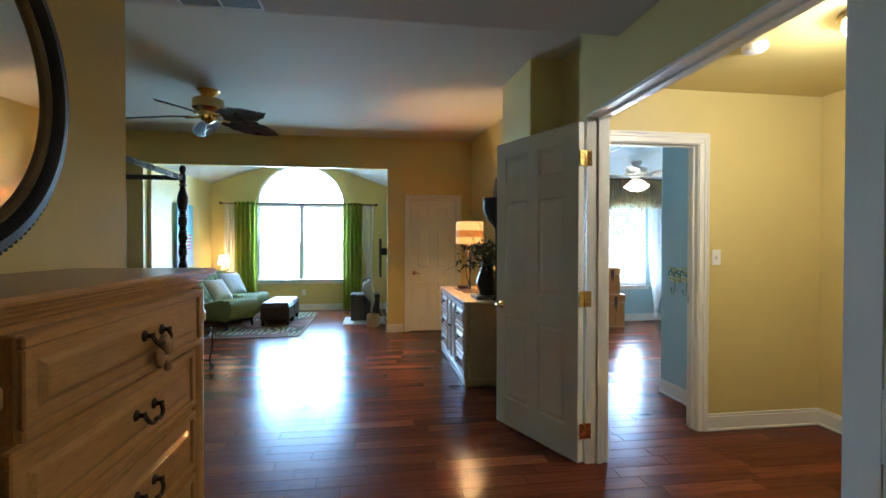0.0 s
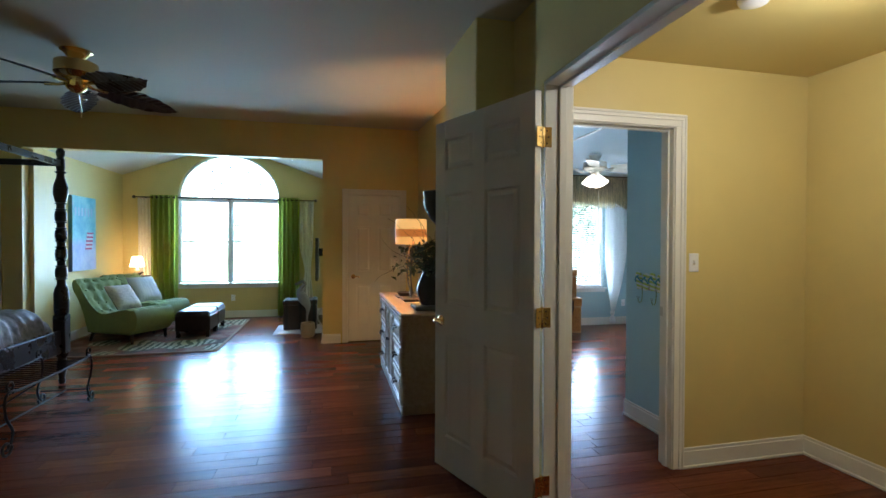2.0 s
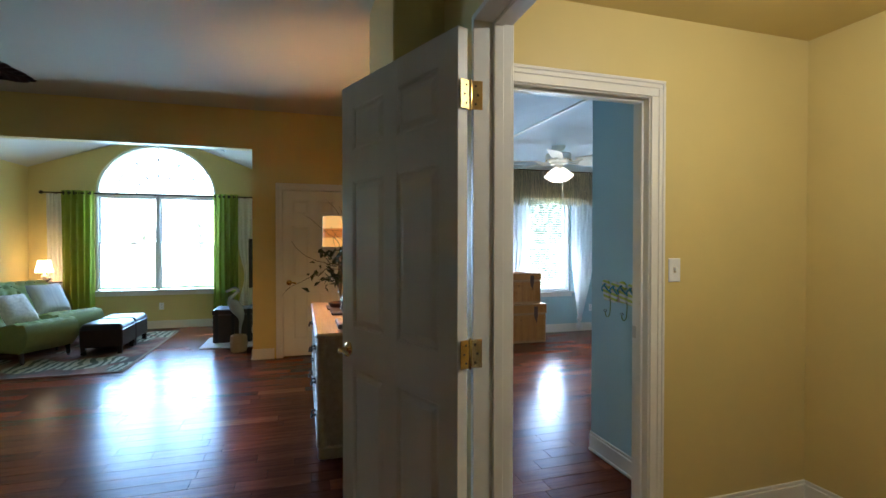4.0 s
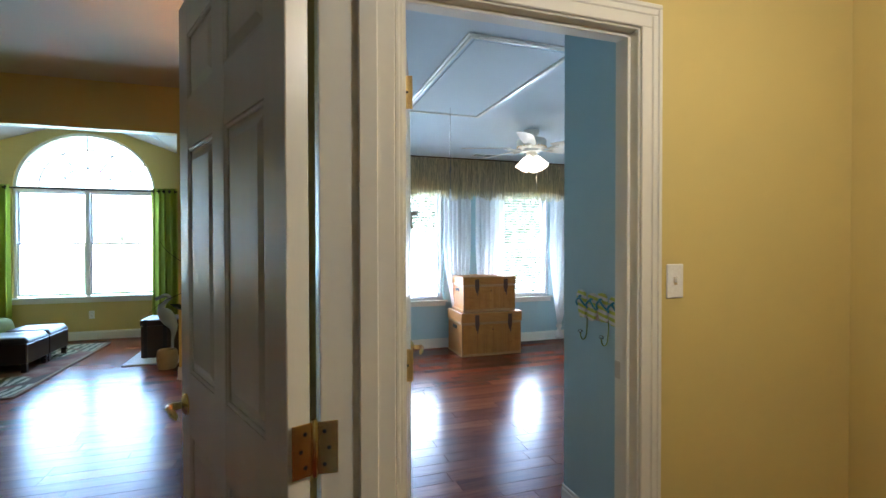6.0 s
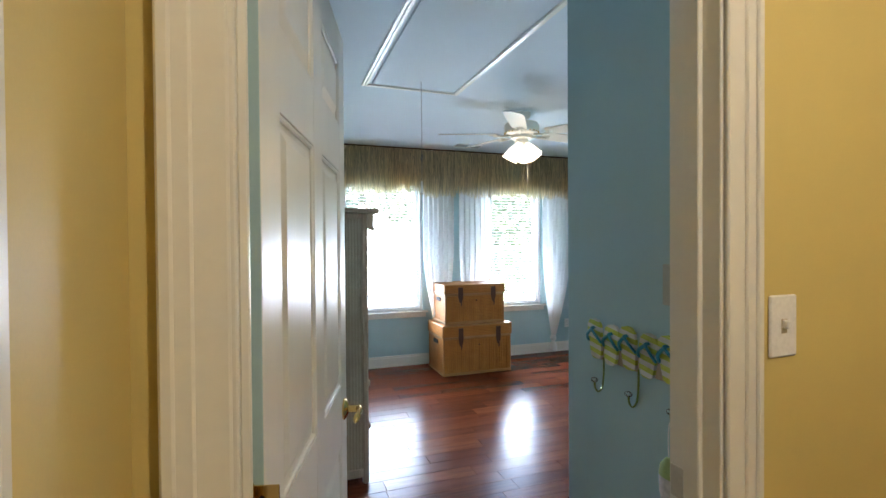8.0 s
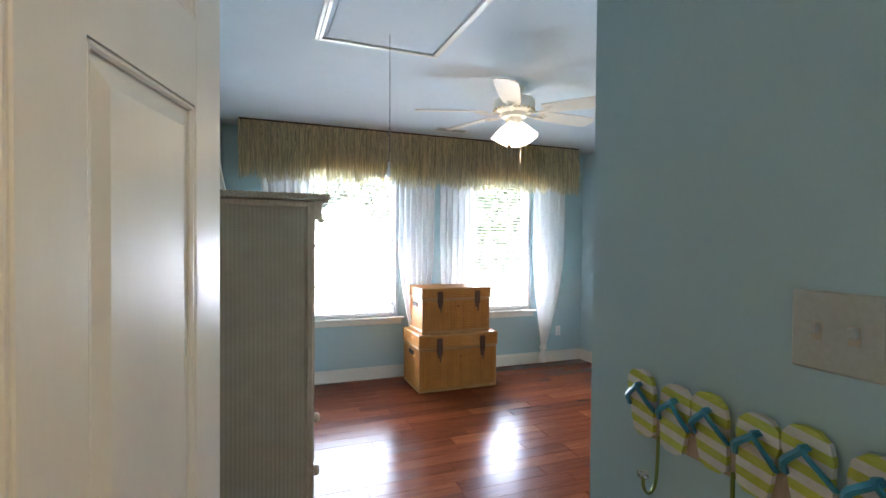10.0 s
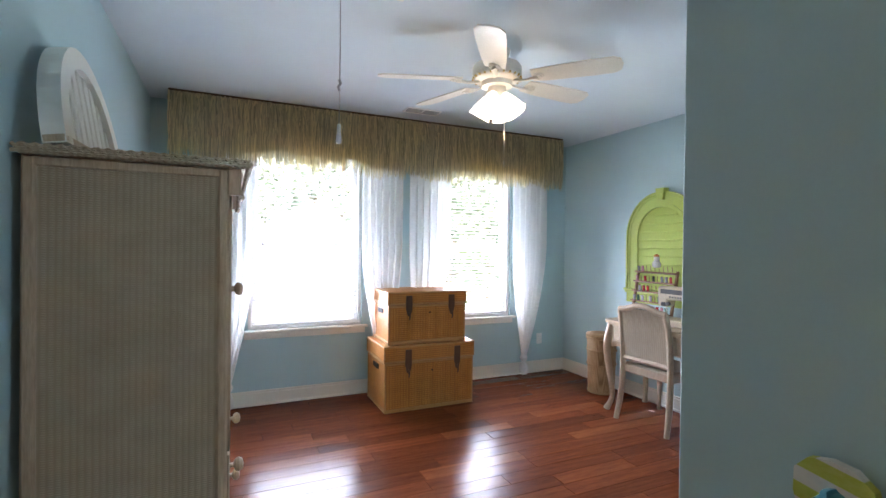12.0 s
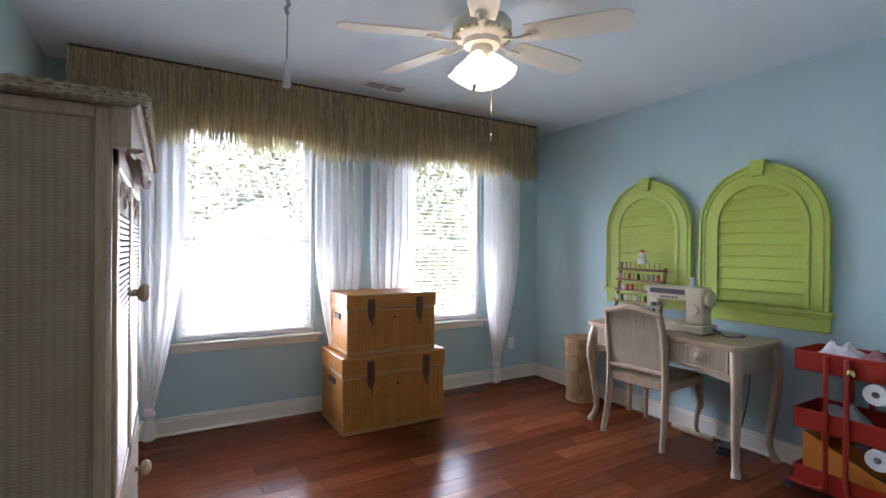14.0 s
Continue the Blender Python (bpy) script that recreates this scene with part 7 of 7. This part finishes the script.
def cushion(m, w, h, material, label, name="throw_pillow"):
    bm = bmesh.new()

    def f(s):
        def g(u, v):
            x, y = (u - 0.5) * 2, (v - 0.5) * 2
            k = (1 - x ** 4) * (1 - y ** 4)
            pin = 1 - 0.08 * (1 - abs(x)) * abs(y) ** 3
            pin2 = 1 - 0.08 * (1 - abs(y)) * abs(x) ** 3
            return Vector((x * w / 2 * pin2, y * h / 2 * pin, s * 0.075 * max(0, k) ** 0.5 + 0.004 * noise.noise(Vector((x * 4, y * 4, s)))))
        return g

    grid_sheet(bm, 20, 20, f(1))
    grid_sheet(bm, 20, 20, f(-1))
    bmesh.ops.remove_doubles(bm, verts=bm.verts, dist=0.0006)
    ob = part(name, bm, material, None, "", True)
    ob.matrix_world = m
    return tagged(ob, label, "pillow")


FUR = plain("white_faux_fur", (0.62, 0.58, 0.54), 0.95, vary=0.3, scale=30, grain=180, relief=0.8)
STRIPE = plain("grey_striped_linen", (0.46, 0.44, 0.42), 0.8, vary=0.25, scale=4, relief=0.15, stretch=(1, 9, 1))
cushion(pose(-1.70, 9.29, 0.60, 0, 50, -30), 0.42, 0.36, FUR, "fluffy white pillow on a green tufted chair", "fur_pillow")
cushion(pose(-1.715, 10.10, 0.64, 0, 58, -30), 0.44, 0.44, STRIPE, "grey and cream bordered pillow on a green chair")


def ottoman_half(y, label):
    ob = thing("leather_ottoman", label, "ottoman", pose(-1.03, y, 0.014), "dark leather ottomans")
    w, d, h = 0.46, 0.50, 0.385
    part("body", boxes((0, w, 0, d, 0.09, 0.31), bevel=0.012, ), BROWNLEATHER, ob)
    bm = bmesh.new()

    def f(u, v):
        x, y2 = u, v
        e = min(1, min(u, 1 - u) / 0.08) * min(1, min(v, 1 - v) / 0.08)
        return Vector((u * w, v * d, 0.312 + 0.062 * max(0, e) ** 0.4 - 0.012 * max(0, math.cos((u - 0.5) * 2 * math.pi)) * max(0, math.cos((v - 0.5) * 2 * math.pi))))

    grid_sheet(bm, 24, 24, f)
    part("cushion", bm, BROWNLEATHER, ob, "padded leather lid", True)
    for x in (0.035, w - 0.035):
        for y2 in (0.035, d - 0.035):
            part("leg", boxes((x - 0.025, x + 0.025, y2 - 0.025, y2 + 0.025, 0, 0.092), bevel=0.004), BEDWOOD, ob)
    return ob


ottoman_half(9.20, "dark brown leather storage ottoman with a padded lid on the rug")
ottoman_half(9.706, "dark brown leather storage ottoman with a padded lid on the rug")


def rug():
    m, t, b = shader("botanical_rug", 0.95, 0, 0.1)
    v = coords(t)
    vo = t.nodes.new("ShaderNodeTexVoronoi")
    vo.inputs["Scale"].default_value = 1.7
    n = noise_of(t, v, 2.2, 3)
    t.links.new(v, vo.inputs["Vector"])
    wv = t.nodes.new("ShaderNodeTexWave")
    wv.inputs["Scale"].default_value, wv.inputs["Distortion"].default_value, wv.inputs["Detail"].default_value = 3.4, 9.0, 2.0
    wv.inputs["Detail Scale"].default_value = 0.8
    t.links.new(v, wv.inputs["Vector"])
    leaf = ramp(t, wv.outputs["Fac"], [(0.40, (0.07, 0.085, 0.05)), (0.50, (0.44, 0.40, 0.30)), (0.90, (0.36, 0.34, 0.24))])
    ground = ramp(t, n, [(0.38, (0.05, 0.035, 0.028)), (0.5, (0.15, 0.045, 0.032)), (0.62, (0.22, 0.13, 0.09))])
    c = mixed(t, ramp(t, vo.outputs["Distance"], [(0.44, (1, 1, 1)), (0.50, (0, 0, 0))]), ground, leaf)
    c = mixed(t, 0.15, c, ramp(t, noise_of(t, v, 160, 2), [(0.3, (0.02, 0.02, 0.015)), (0.7, (0.5, 0.45, 0.35))]))
    t.links.new(c, b.inputs["Base Color"])
    bump(t, b, noise_of(t, v, 220, 2), 0.5, 0.004)
    ob = part("area_rug", boxes((-2.30, -0.30, 8.30, 10.72, 0.001, 0.013), bevel=0.003), m)
    tagged(ob, "botanical patterned rug in cream, green and rust on the floor", "rug")
    part("border", boxes((-2.32, -0.27, 8.27, 8.305, 0.0, 0.014), (-2.32, -0.27, 10.715, 10.75, 0.0, 0.014), (-2.32, -2.295, 8.305, 10.715, 0.0, 0.014), (-0.305, -0.27, 8.305, 10.715, 0.0, 0.014), bevel=0.002), plain("tan_rug_binding", (0.22, 0.14, 0.08), 0.9), ob)
    return ob


rug()


def corner_lamp():
    tb = thing("side_table", "small dark wooden side table in the corner", "side table", pose(-2.12, 10.83, 0))
    part("tabletop", boxes((-0.2, 0.2, -0.15, 0.15, 0.77, 0.80), bevel=0.006), DKWOOD, tb)
    part("apron", boxes((-0.17, 0.17, -0.125, 0.125, 0.70, 0.77), bevel=0.003), DKWOOD, tb)
    for x in (-0.15, 0.15):
        for y in (-0.105, 0.105):
            part("leg", boxes((x - 0.02, x + 0.02, y - 0.02, y + 0.02, 0, 0.72), bevel=0.004), DKWOOD, tb)
    ob = thing("table_lamp", "small lit lamp with a cream shade on a side table", "lamp", pose(-2.07, 10.80, 0.80) @ Matrix.Scale(0.82, 4))
    bm = bmesh.new()
    lathe(bm, [(0, 0), (0.06, 0), (0.065, 0.02), (0.035, 0.04), (0.05, 0.08), (0.048, 0.12), (0.02, 0.15), (0.012, 0.2), (0, 0.205)], 18)
    part("base", bm, plain("cream_ceramic", (0.55, 0.45, 0.32), 0.3), ob, "", True)
    bm = bmesh.new()
    lathe(bm, [(0.135, 0.19), (0.09, 0.40), (0.087, 0.40), (0.131, 0.19)], 28, None, False)
    part("shade", bm, glowing("cream_lamp_shade", (1.0, 0.68, 0.36), 0.5, (0.8, 0.68, 0.5)), ob, "lit cream cone shade", True)
    bm = bmesh.new()
    tube(bm, smooth_path([(0.08, -0.05, 0.008), (0.13, -0.03, 0.03), (0.17, -0.02, 0.06), (0.20, -0.03, 0.05)], 4), [0.012, 0.016, 0.018, 0.02, 0.02, 0.018, 0.016, 0.014, 0.012, 0.01, 0.008, 0.006, 0.004], 8)
    o = part("bird_figurine", bm, DKWOOD, None, "", True)
    o.matrix_world = pose(-2.15, 10.78, 0.80)
    tagged(o, "small dark bird figurine beside the corner lamp", "figurine")


corner_lamp()


def painting():
    y0, y1, z0, z1 = 9.36, 10.03, 0.96, 2.02
    m, t, b = shader("abstract_beach_paint", 0.55)
    v = coords(t)
    n1 = noise_of(t, v, 2.3, 6, 0.65)
    sx = t.nodes.new("ShaderNodeSeparateXYZ")
    t.links.new(v, sx.inputs[0])
    sky = ramp(t, n1, [(0.35, (0.10, 0.36, 0.50)), (0.5, (0.22, 0.52, 0.58)), (0.65, (0.40, 0.55, 0.62))])
    sand = ramp(t, n1, [(0.35, (0.16, 0.26, 0.52)), (0.55, (0.34, 0.40, 0.62)), (0.7, (0.45, 0.52, 0.66))])
    c = mixed(t, ramp(t, sx.outputs[2], [(0.36, (0, 0, 0)), (0.48, (1, 1, 1))]), sand, sky)
    t.links.new(c, b.inputs["Base Color"])
    bump(t, b, noise_of(t, v, 40, 5), 0.3, 0.004)
    ob = part("beach_painting", boxes((0, 0.05, 0, y1 - y0, 0, z1 - z0), bevel=0.003), m)
    ob.matrix_world = pose(-2.398, y0, z0)
    tagged(ob, "abstract blue canvas painting with a red-striped chair", "painting")
    red, pale = plain("red_stripe", (0.42, 0.05, 0.14), 0.6), plain("pale_stripe", (0.62, 0.55, 0.62), 0.6)
    for i in range(9):
        zz = 0.30 + i * 0.028
        bm = boxes((0.0505, 0.052, 0.35 + 0.006 * i, 0.54 + 0.006 * i, zz, zz + 0.025))
        part("painted_stripe", bm, red if i % 2 == 0 else pale, ob)
    for i in range(6):
        part("faint_lettering_bar", boxes((0.0505, 0.0515, 0.06 + i * 0.09, 0.11 + i * 0.09, 0.78, 0.90)), plain("pale_blue_letter", (0.30, 0.46, 0.60), 0.6) if i == 0 else bpy.data.materials["pale_blue_letter"], ob)
    return ob


painting()
GREENCURTAIN = sheer("lime_green_curtain", (0.50, 0.56, 0.13), 0.0)


def curtain(name, x0, x1, z0, z1, y, folds, material, label, amp=0.045, tied=None):
    ob = thing(name, label, "curtain", None, "alcove curtains")
    bm = bmesh.new()

    def f(u, v):
        z = z1 + (z0 - z1) * v
        x = x0 + (x1 - x0) * u
        if tied:
            g = math.exp(-((v - 0.62) / 0.16) ** 2)
            x = x * (1 - 0.55 * g) + tied * 0.55 * g
        return Vector((x + 0.006 * math.sin(v * 4 + u * 9), y + amp * (0.75 + 0.25 * v) * math.sin(u * folds * 2 * math.pi + 0.5 * math.sin(v * 2.5)), z))

    grid_sheet(bm, folds * 10, 20, f, 0.003 if material is GREENCURTAIN else 0.0)
    part("panel", bm, material, ob, "", True)
    return ob


curtain("green_curtain", -1.93, -1.50, 0.02, 2.19, 10.98, 5, GREENCURTAIN, "lime green grommet curtain hanging beside the window")
curtain("green_curtain", 0.17, 0.55, 0.02, 2.19, 10.98, 5, GREENCURTAIN, "lime green grommet curtain hanging beside the window")
curtain("sheer_curtain", -2.14, -1.92, 0.02, 2.14, 11.03, 4, SHEER, "white sheer curtain at the window's edge", 0.02)
curtain("sheer_curtain", 0.53, 0.80, 0.02, 2.14, 11.03, 4, SHEER, "white sheer curtain tied back at the window", 0.02, 0.72)


def rod():
    ob = thing("curtain_rod", "dark metal curtain rod with ball finials", "curtain rod")
    bm = bmesh.new()
    tube(bm, [(-2.16, 10.98, 2.15), (0.82, 10.98, 2.15)], 0.011, 10)
    part("pole", bm, OLDIRON, ob)
    for x in (-2.18, 0.84):
        bm = bmesh.new()
        bmesh.ops.create_icosphere(bm, subdivisions=2, radius=0.028, matrix=pose(x, 10.98, 2.15))
        part("finial", bm, OLDIRON, ob, "", True)
    for x in (-2.0, -0.67, 0.66):
        part("bracket", boxes((x - 0.01, x + 0.01, 10.97, 11.11, 2.13, 2.145), bevel=0.002), OLDIRON, ob)
    for a in (-1.93, 0.17):
        for i in range(6):
            bm = bmesh.new()
            x = a + 0.03 + i * 0.07
            tube(bm, [(x, 10.98 + 0.026 * math.cos(k), 2.15 + 0.026 * math.sin(k)) for k in [j * math.pi / 6 for j in range(12)]], 0.005, 6, closed=True)
            part("grommet", bm, OLDIRON, ob)
    return ob


rod()


def tv():
    ob = thing("wall_television", "black flat television on a wall arm", "television", pose(0.91, 9.58, 0.80, 0, 0, 0))
    part("panel", boxes((-0.02, 0.02, -0.36, 0.36, -0.01, 0.645), bevel=0.006), DKGREY, ob)
    part("screen", boxes((-0.0215, -0.019, -0.345, 0.345, 0.005, 0.63)), plain("black_screen", (0.008, 0.008, 0.01), 0.12), ob)
    part("wall_arm", boxes((0.02, 0.15, -0.03, 0.03, 0.36, 0.48), bevel=0.005), IRON, ob)
    return ob


tv()


def small_chest():
    ob = thing("wooden_coffer", "dark banded wooden coffer on a white rug", "coffer", pose(0.40, 9.52, 0.016))
    part("body", boxes((0, 0.50, 0, 0.42, 0, 0.38), bevel=0.006), DKWOOD, ob)
    part("lid", boxes((-0.008, 0.508, -0.008, 0.428, 0.384, 0.455), bevel=0.012), DKWOOD, ob)
    for x in (0.03, 0.235, 0.44):
        part("slat_band", boxes((x, x + 0.04, -0.013, 0.43, 0.455, 0.461), (x, x + 0.04, -0.013, -0.005, 0.0, 0.455), bevel=0.002), BLACKPAINT, ob)
    for z in (0.09, 0.20, 0.31):
        part("plank_joint", boxes((0.004, 0.496, -0.003, 0.002, z, z + 0.006)), BLACKPAINT, ob)
    o = part("white_mat", boxes((0.28, 0.98, 9.22, 9.98, 0.0, 0.015), bevel=0.005), plain("white_shag", (0.62, 0.60, 0.58), 0.95, vary=0.2, scale=30, relief=0.7))
    tagged(o, "white shaggy mat under the coffer", "mat")


small_chest()
bm = bmesh.new()
path = smooth_path([(0, 0, 0.0), (0.0, 0.0, 0.18), (0.01, 0, 0.32), (-0.05, 0, 0.44), (-0.10, 0, 0.53), (-0.05, 0, 0.60), (-0.02, 0, 0.63), (-0.06, 0, 0.66), (-0.15, 0, 0.62)], 5)
n = len(path)
tube(bm, path, [0.012 + 0.058 * math.exp(-((i / n - 0.36) / 0.13) ** 2) + 0.006 * (1 if i > 0.5 * n else 0) for i in range(n)], 12)
lathe(bm, [(0, 0), (0.09, 0.0), (0.09, 0.015), (0.015, 0.03), (0, 0.03)], 16)
o = part("heron_figurine", bm, plain("whitewashed_carving", (0.33, 0.30, 0.28), 0.6, vary=0.25), None, "", True)
o.matrix_world = pose(0.76, 9.40, 0.015) @ Matrix.Scale(1.15, 4)
tagged(o, "pale carved heron figurine beside the coffer", "figurine")
bm = bmesh.new()
lathe(bm, [(0, 0), (0.085, 0), (0.10, 0.03), (0.105, 0.10), (0.10, 0.19), (0.085, 0.21), (0.078, 0.205), (0.085, 0.1), (0.0, 0.02)], 22)
o = part("basket", bm, WICKER_PALE, None, "", True)
o.matrix_world = pose(0.79, 9.0, 0.0)
tagged(o, "small pale woven basket on the floor", "basket")
bm = bmesh.new()
for k in range(3):
    tube(bm, [Vector((0.0, 0.06 * k + 0.0, 0)) + p for p in smooth_path([(0, 0, 0), (0.05, 0.02, 0.22), (0.0, 0.05, 0.36), (-0.06, 0.03, 0.22), (0.03, 0.0, 0.05)], 5)], 0.006, 6)
o = part("wire_rack", bm, NICKEL, None, "", True)
o.matrix_world = pose(0.985, 9.2, 0.005)
tagged(o, "bent metal wire rack on the floor", "rack")
wall_plate("wall_outlet", pose(-0.62, 11.11, 0.36), "white outlet on the yellow wall", 1, True)
wall_plate("wall_outlet", pose(0.45, 11.11, 0.36), "white outlet on the yellow wall", 1, True)

# ---- outside ----
GRASS = plain("lawn_grass", (0.07, 0.11, 0.03), 0.9, vary=0.35, scale=0.6, grain=30, relief=0.4)
SIDING = plain("white_siding", (0.78, 0.78, 0.76), 0.6, vary=0.04, relief=0.02)
BARK = plain("tree_bark", (0.10, 0.075, 0.05), 0.9, vary=0.4, scale=8, relief=0.6)
structure("ground", boxes((-400, 400, 12.5, 800, -3.4, -3.0)), GRASS, "green lawn outside the windows", "ground")


def leaf_mat():
    m, t, b = shader("tree_leaves", 0.55, 0, 0.3)
    g = t.nodes.new("ShaderNodeNewGeometry")
    t.links.new(ramp(t, g.outputs["Random Per Island"], [(0.0, (0.06, 0.08, 0.045)), (0.5, (0.11, 0.135, 0.085)), (1.0, (0.19, 0.21, 0.145))]), b.inputs["Base Color"])
    return m


LEAVES = leaf_mat()


def tree(seed, m, h, r):
    rnd = random.Random(seed)
    ob = thing("tree", "leafy green tree outside the windows", "tree", m, "trees outside")
    bm = bmesh.new()
    tube(bm, smooth_path([(0, 0, 0), (0.1, 0.05, h * 0.25), (-0.1, 0.1, h * 0.5), (0.05, 0, h * 0.85)], 4), [0.22 * (1 - 0.8 * k / 12) for k in range(13)], 8)
    part("trunk", bm, BARK, ob, "", True)
    tips = []
    for i in range(11):
        a, z = i * 2.4, h * (0.28 + 0.055 * i)
        ln = r * (0.9 - 0.05 * i)
        e = Vector((ln * math.cos(a), ln * math.sin(a), z + ln * 0.45))
        bm = bmesh.new()
        tube(bm, [(0, 0, z), (e * 0.5 + Vector((0, 0, z * 0.5 - 0.1))), e], [0.07, 0.05, 0.015], 5)
        part("limb", bm, BARK, ob)
        tips += [e, e * 0.6 + Vector((0, 0, z * 0.4))]
    tips.append(Vector((0, 0, h * 0.9)))
    verts, faces = [], []
    for c in tips:
        for k in range(130):
            p = c + Vector((rnd.gauss(0, 0.42), rnd.gauss(0, 0.42), rnd.gauss(0, 0.30))) * r * 0.42
            q = Euler((rnd.uniform(0, 6.3), rnd.uniform(0, 6.3), rnd.uniform(0, 6.3))).to_matrix()
            s = rnd.uniform(0.10, 0.2)
            n = len(verts)
            verts += [p + q @ Vector(v) * s for v in ((-1, 0, 0), (0, 0.5, 0.1), (1, 0, 0), (0, -0.5, 0.1))]
            faces.append((n, n + 1, n + 2, n + 3))
    me = bpy.data.meshes.new("crown")
    me.from_pydata(verts, [], faces)
    me.materials.append(LEAVES)
    cr = new("crown", me)
    cr.parent = ob
    return ob


t_a = tree(21, pose(21, 26, -3), 8.5, 2.9)
t_b = tree(22, pose(10.5, 21, -3), 8.0, 2.8)
rnd = random.Random(4)
for x, y, s, src in ((-26, 150, 1.5, t_b), (-14, 160, 1.5, t_a), (7.2, 31, 1.25, t_a), (13.5, 27, 1.1, t_a), (24.5, 40, 1.2, t_a), (12.0, 34, 1.2, t_b), (17.5, 30, 1.2, t_b), (-5, 165, 1.5, t_b), (5.0, 38, 1.3, t_a), (15.5, 22, 1.0, t_b), (-40, 150, 1.5, t_b)):
    copy_thing(src, pose(x, y, -3, 0, 0, rnd.uniform(0, 360)) @ Matrix.Scale(s, 4))


def neighbour_house():
    ob = thing("house", "white sided neighbouring house with a gable roof", "house", pose(5.9, 24.5, -3.0))
    w, d, h = 7.2, 7.0, 3.9
    bm = bmesh.new()
    prism(bm, [(-w / 2, 0), (w / 2, 0), (w / 2, h), (0, h + 2.0), (-w / 2, h)], d)
    part("wall", bm, SIDING, ob)
    for i in range(22):
        z = 0.2 + i * 0.17
        part("clapboard", boxes((-w / 2 - 0.01, w / 2 + 0.01, -0.03, 0.002, z, z + 0.155)), SIDING, ob)
    bm = bmesh.new()
    for s in (-1, 1):
        prism(bm, [(s * (w / 2 + 0.4), h - 0.22), (0, h + 2.0), (0, h + 2.16), (s * (w / 2 + 0.4), h - 0.06)], d + 0.8, pose(0, -0.4, 0))
    part("roof", bm, plain("grey_shingles", (0.30, 0.30, 0.31), 0.85, vary=0.2, scale=8), ob, "pale grey shingle roof")
    for x in (-2.3, 0.0, 2.3):
        wn = part("window", boxes((x - 0.5, x + 0.5, -0.07, -0.02, 1.6, 3.0), bevel=0.01), SIDING, ob)
        part("pane", boxes((x - 0.42, x + 0.42, -0.09, -0.06, 1.68, 2.26), (x - 0.42, x + 0.42, -0.09, -0.06, 2.34, 2.92)), plain("dark_pane", (0.30, 0.33, 0.36), 0.1) if x < -2 else bpy.data.materials["dark_pane"], wn)
    return ob


neighbour_house()

# ---- floor planks ----
def plank_verts(x0, x1, y0, y1):
    g, e = 0.0006, 0.0016
    low = [(x0 + g, y0 + g, -0.004), (x1 - g, y0 + g, -0.004), (x1 - g, y1 - g, -0.004), (x0 + g, y1 - g, -0.004)]
    top = [(x0 + e, y0 + e, 0.0), (x1 - e, y0 + e, 0.0), (x1 - e, y1 - e, 0.0), (x0 + e, y1 - e, 0.0)]
    return low + top


PLANK_FACES = [(4, 5, 6, 7), (0, 1, 5, 4), (1, 2, 6, 5), (2, 3, 7, 6), (3, 0, 4, 7)]


def lay_floor():
    rnd = random.Random(17)
    floor_ob = bpy.data.objects["floor"]
    meshes, verts, faces, count = {}, [], [], 0
    wid, y = 0.118, -1.2
    while y < 11.1:
        x = -4.6 + rnd.uniform(-0.8, 0)
        while x < 6.33:
            ln = rnd.choice((0.42, 0.56, 0.7, 0.86, 1.05))
            x1 = x + ln
            xa, xb = x, x1
            x = x1
            if y > 9.0 and (xa > 1.06 or xb < -2.6):
                continue
            if xb < -4.6 or (y < 3.3 and xb < -0.5) or (y < 5.0 and xa > 4.2):
                continue
            near = (0.2 < xa < 2.0 and 2.4 < y < 7.6) or (2.4 < xa < 5.7 and 4.7 < y < 8.4)
            if near and count < 300:
                me = meshes.get(ln)
                if me is None:
                    me = bpy.data.meshes.new("plank")
                    me.from_pydata(plank_verts(0, ln, 0, wid), [], PLANK_FACES)
                    me.materials.append(FLOORWOOD)
                    meshes[ln] = me
                p = new("plank", me)
                p.parent = floor_ob
                p.location = (xa, y, 0)
                count += 1
            else:
                n = len(verts)
                verts += plank_verts(xa, xb, y, y + wid)
                faces += [tuple(n + k for k in f) for f in PLANK_FACES]
        y += wid
    me = bpy.data.meshes.new("planks")
    me.from_pydata(verts, [], faces)
    me.materials.append(FLOORWOOD)
    rest = new("planks", me)
    rest.parent = floor_ob
    tagged(rest, "dark cherry floor planks", kind="stuff")


lay_floor()
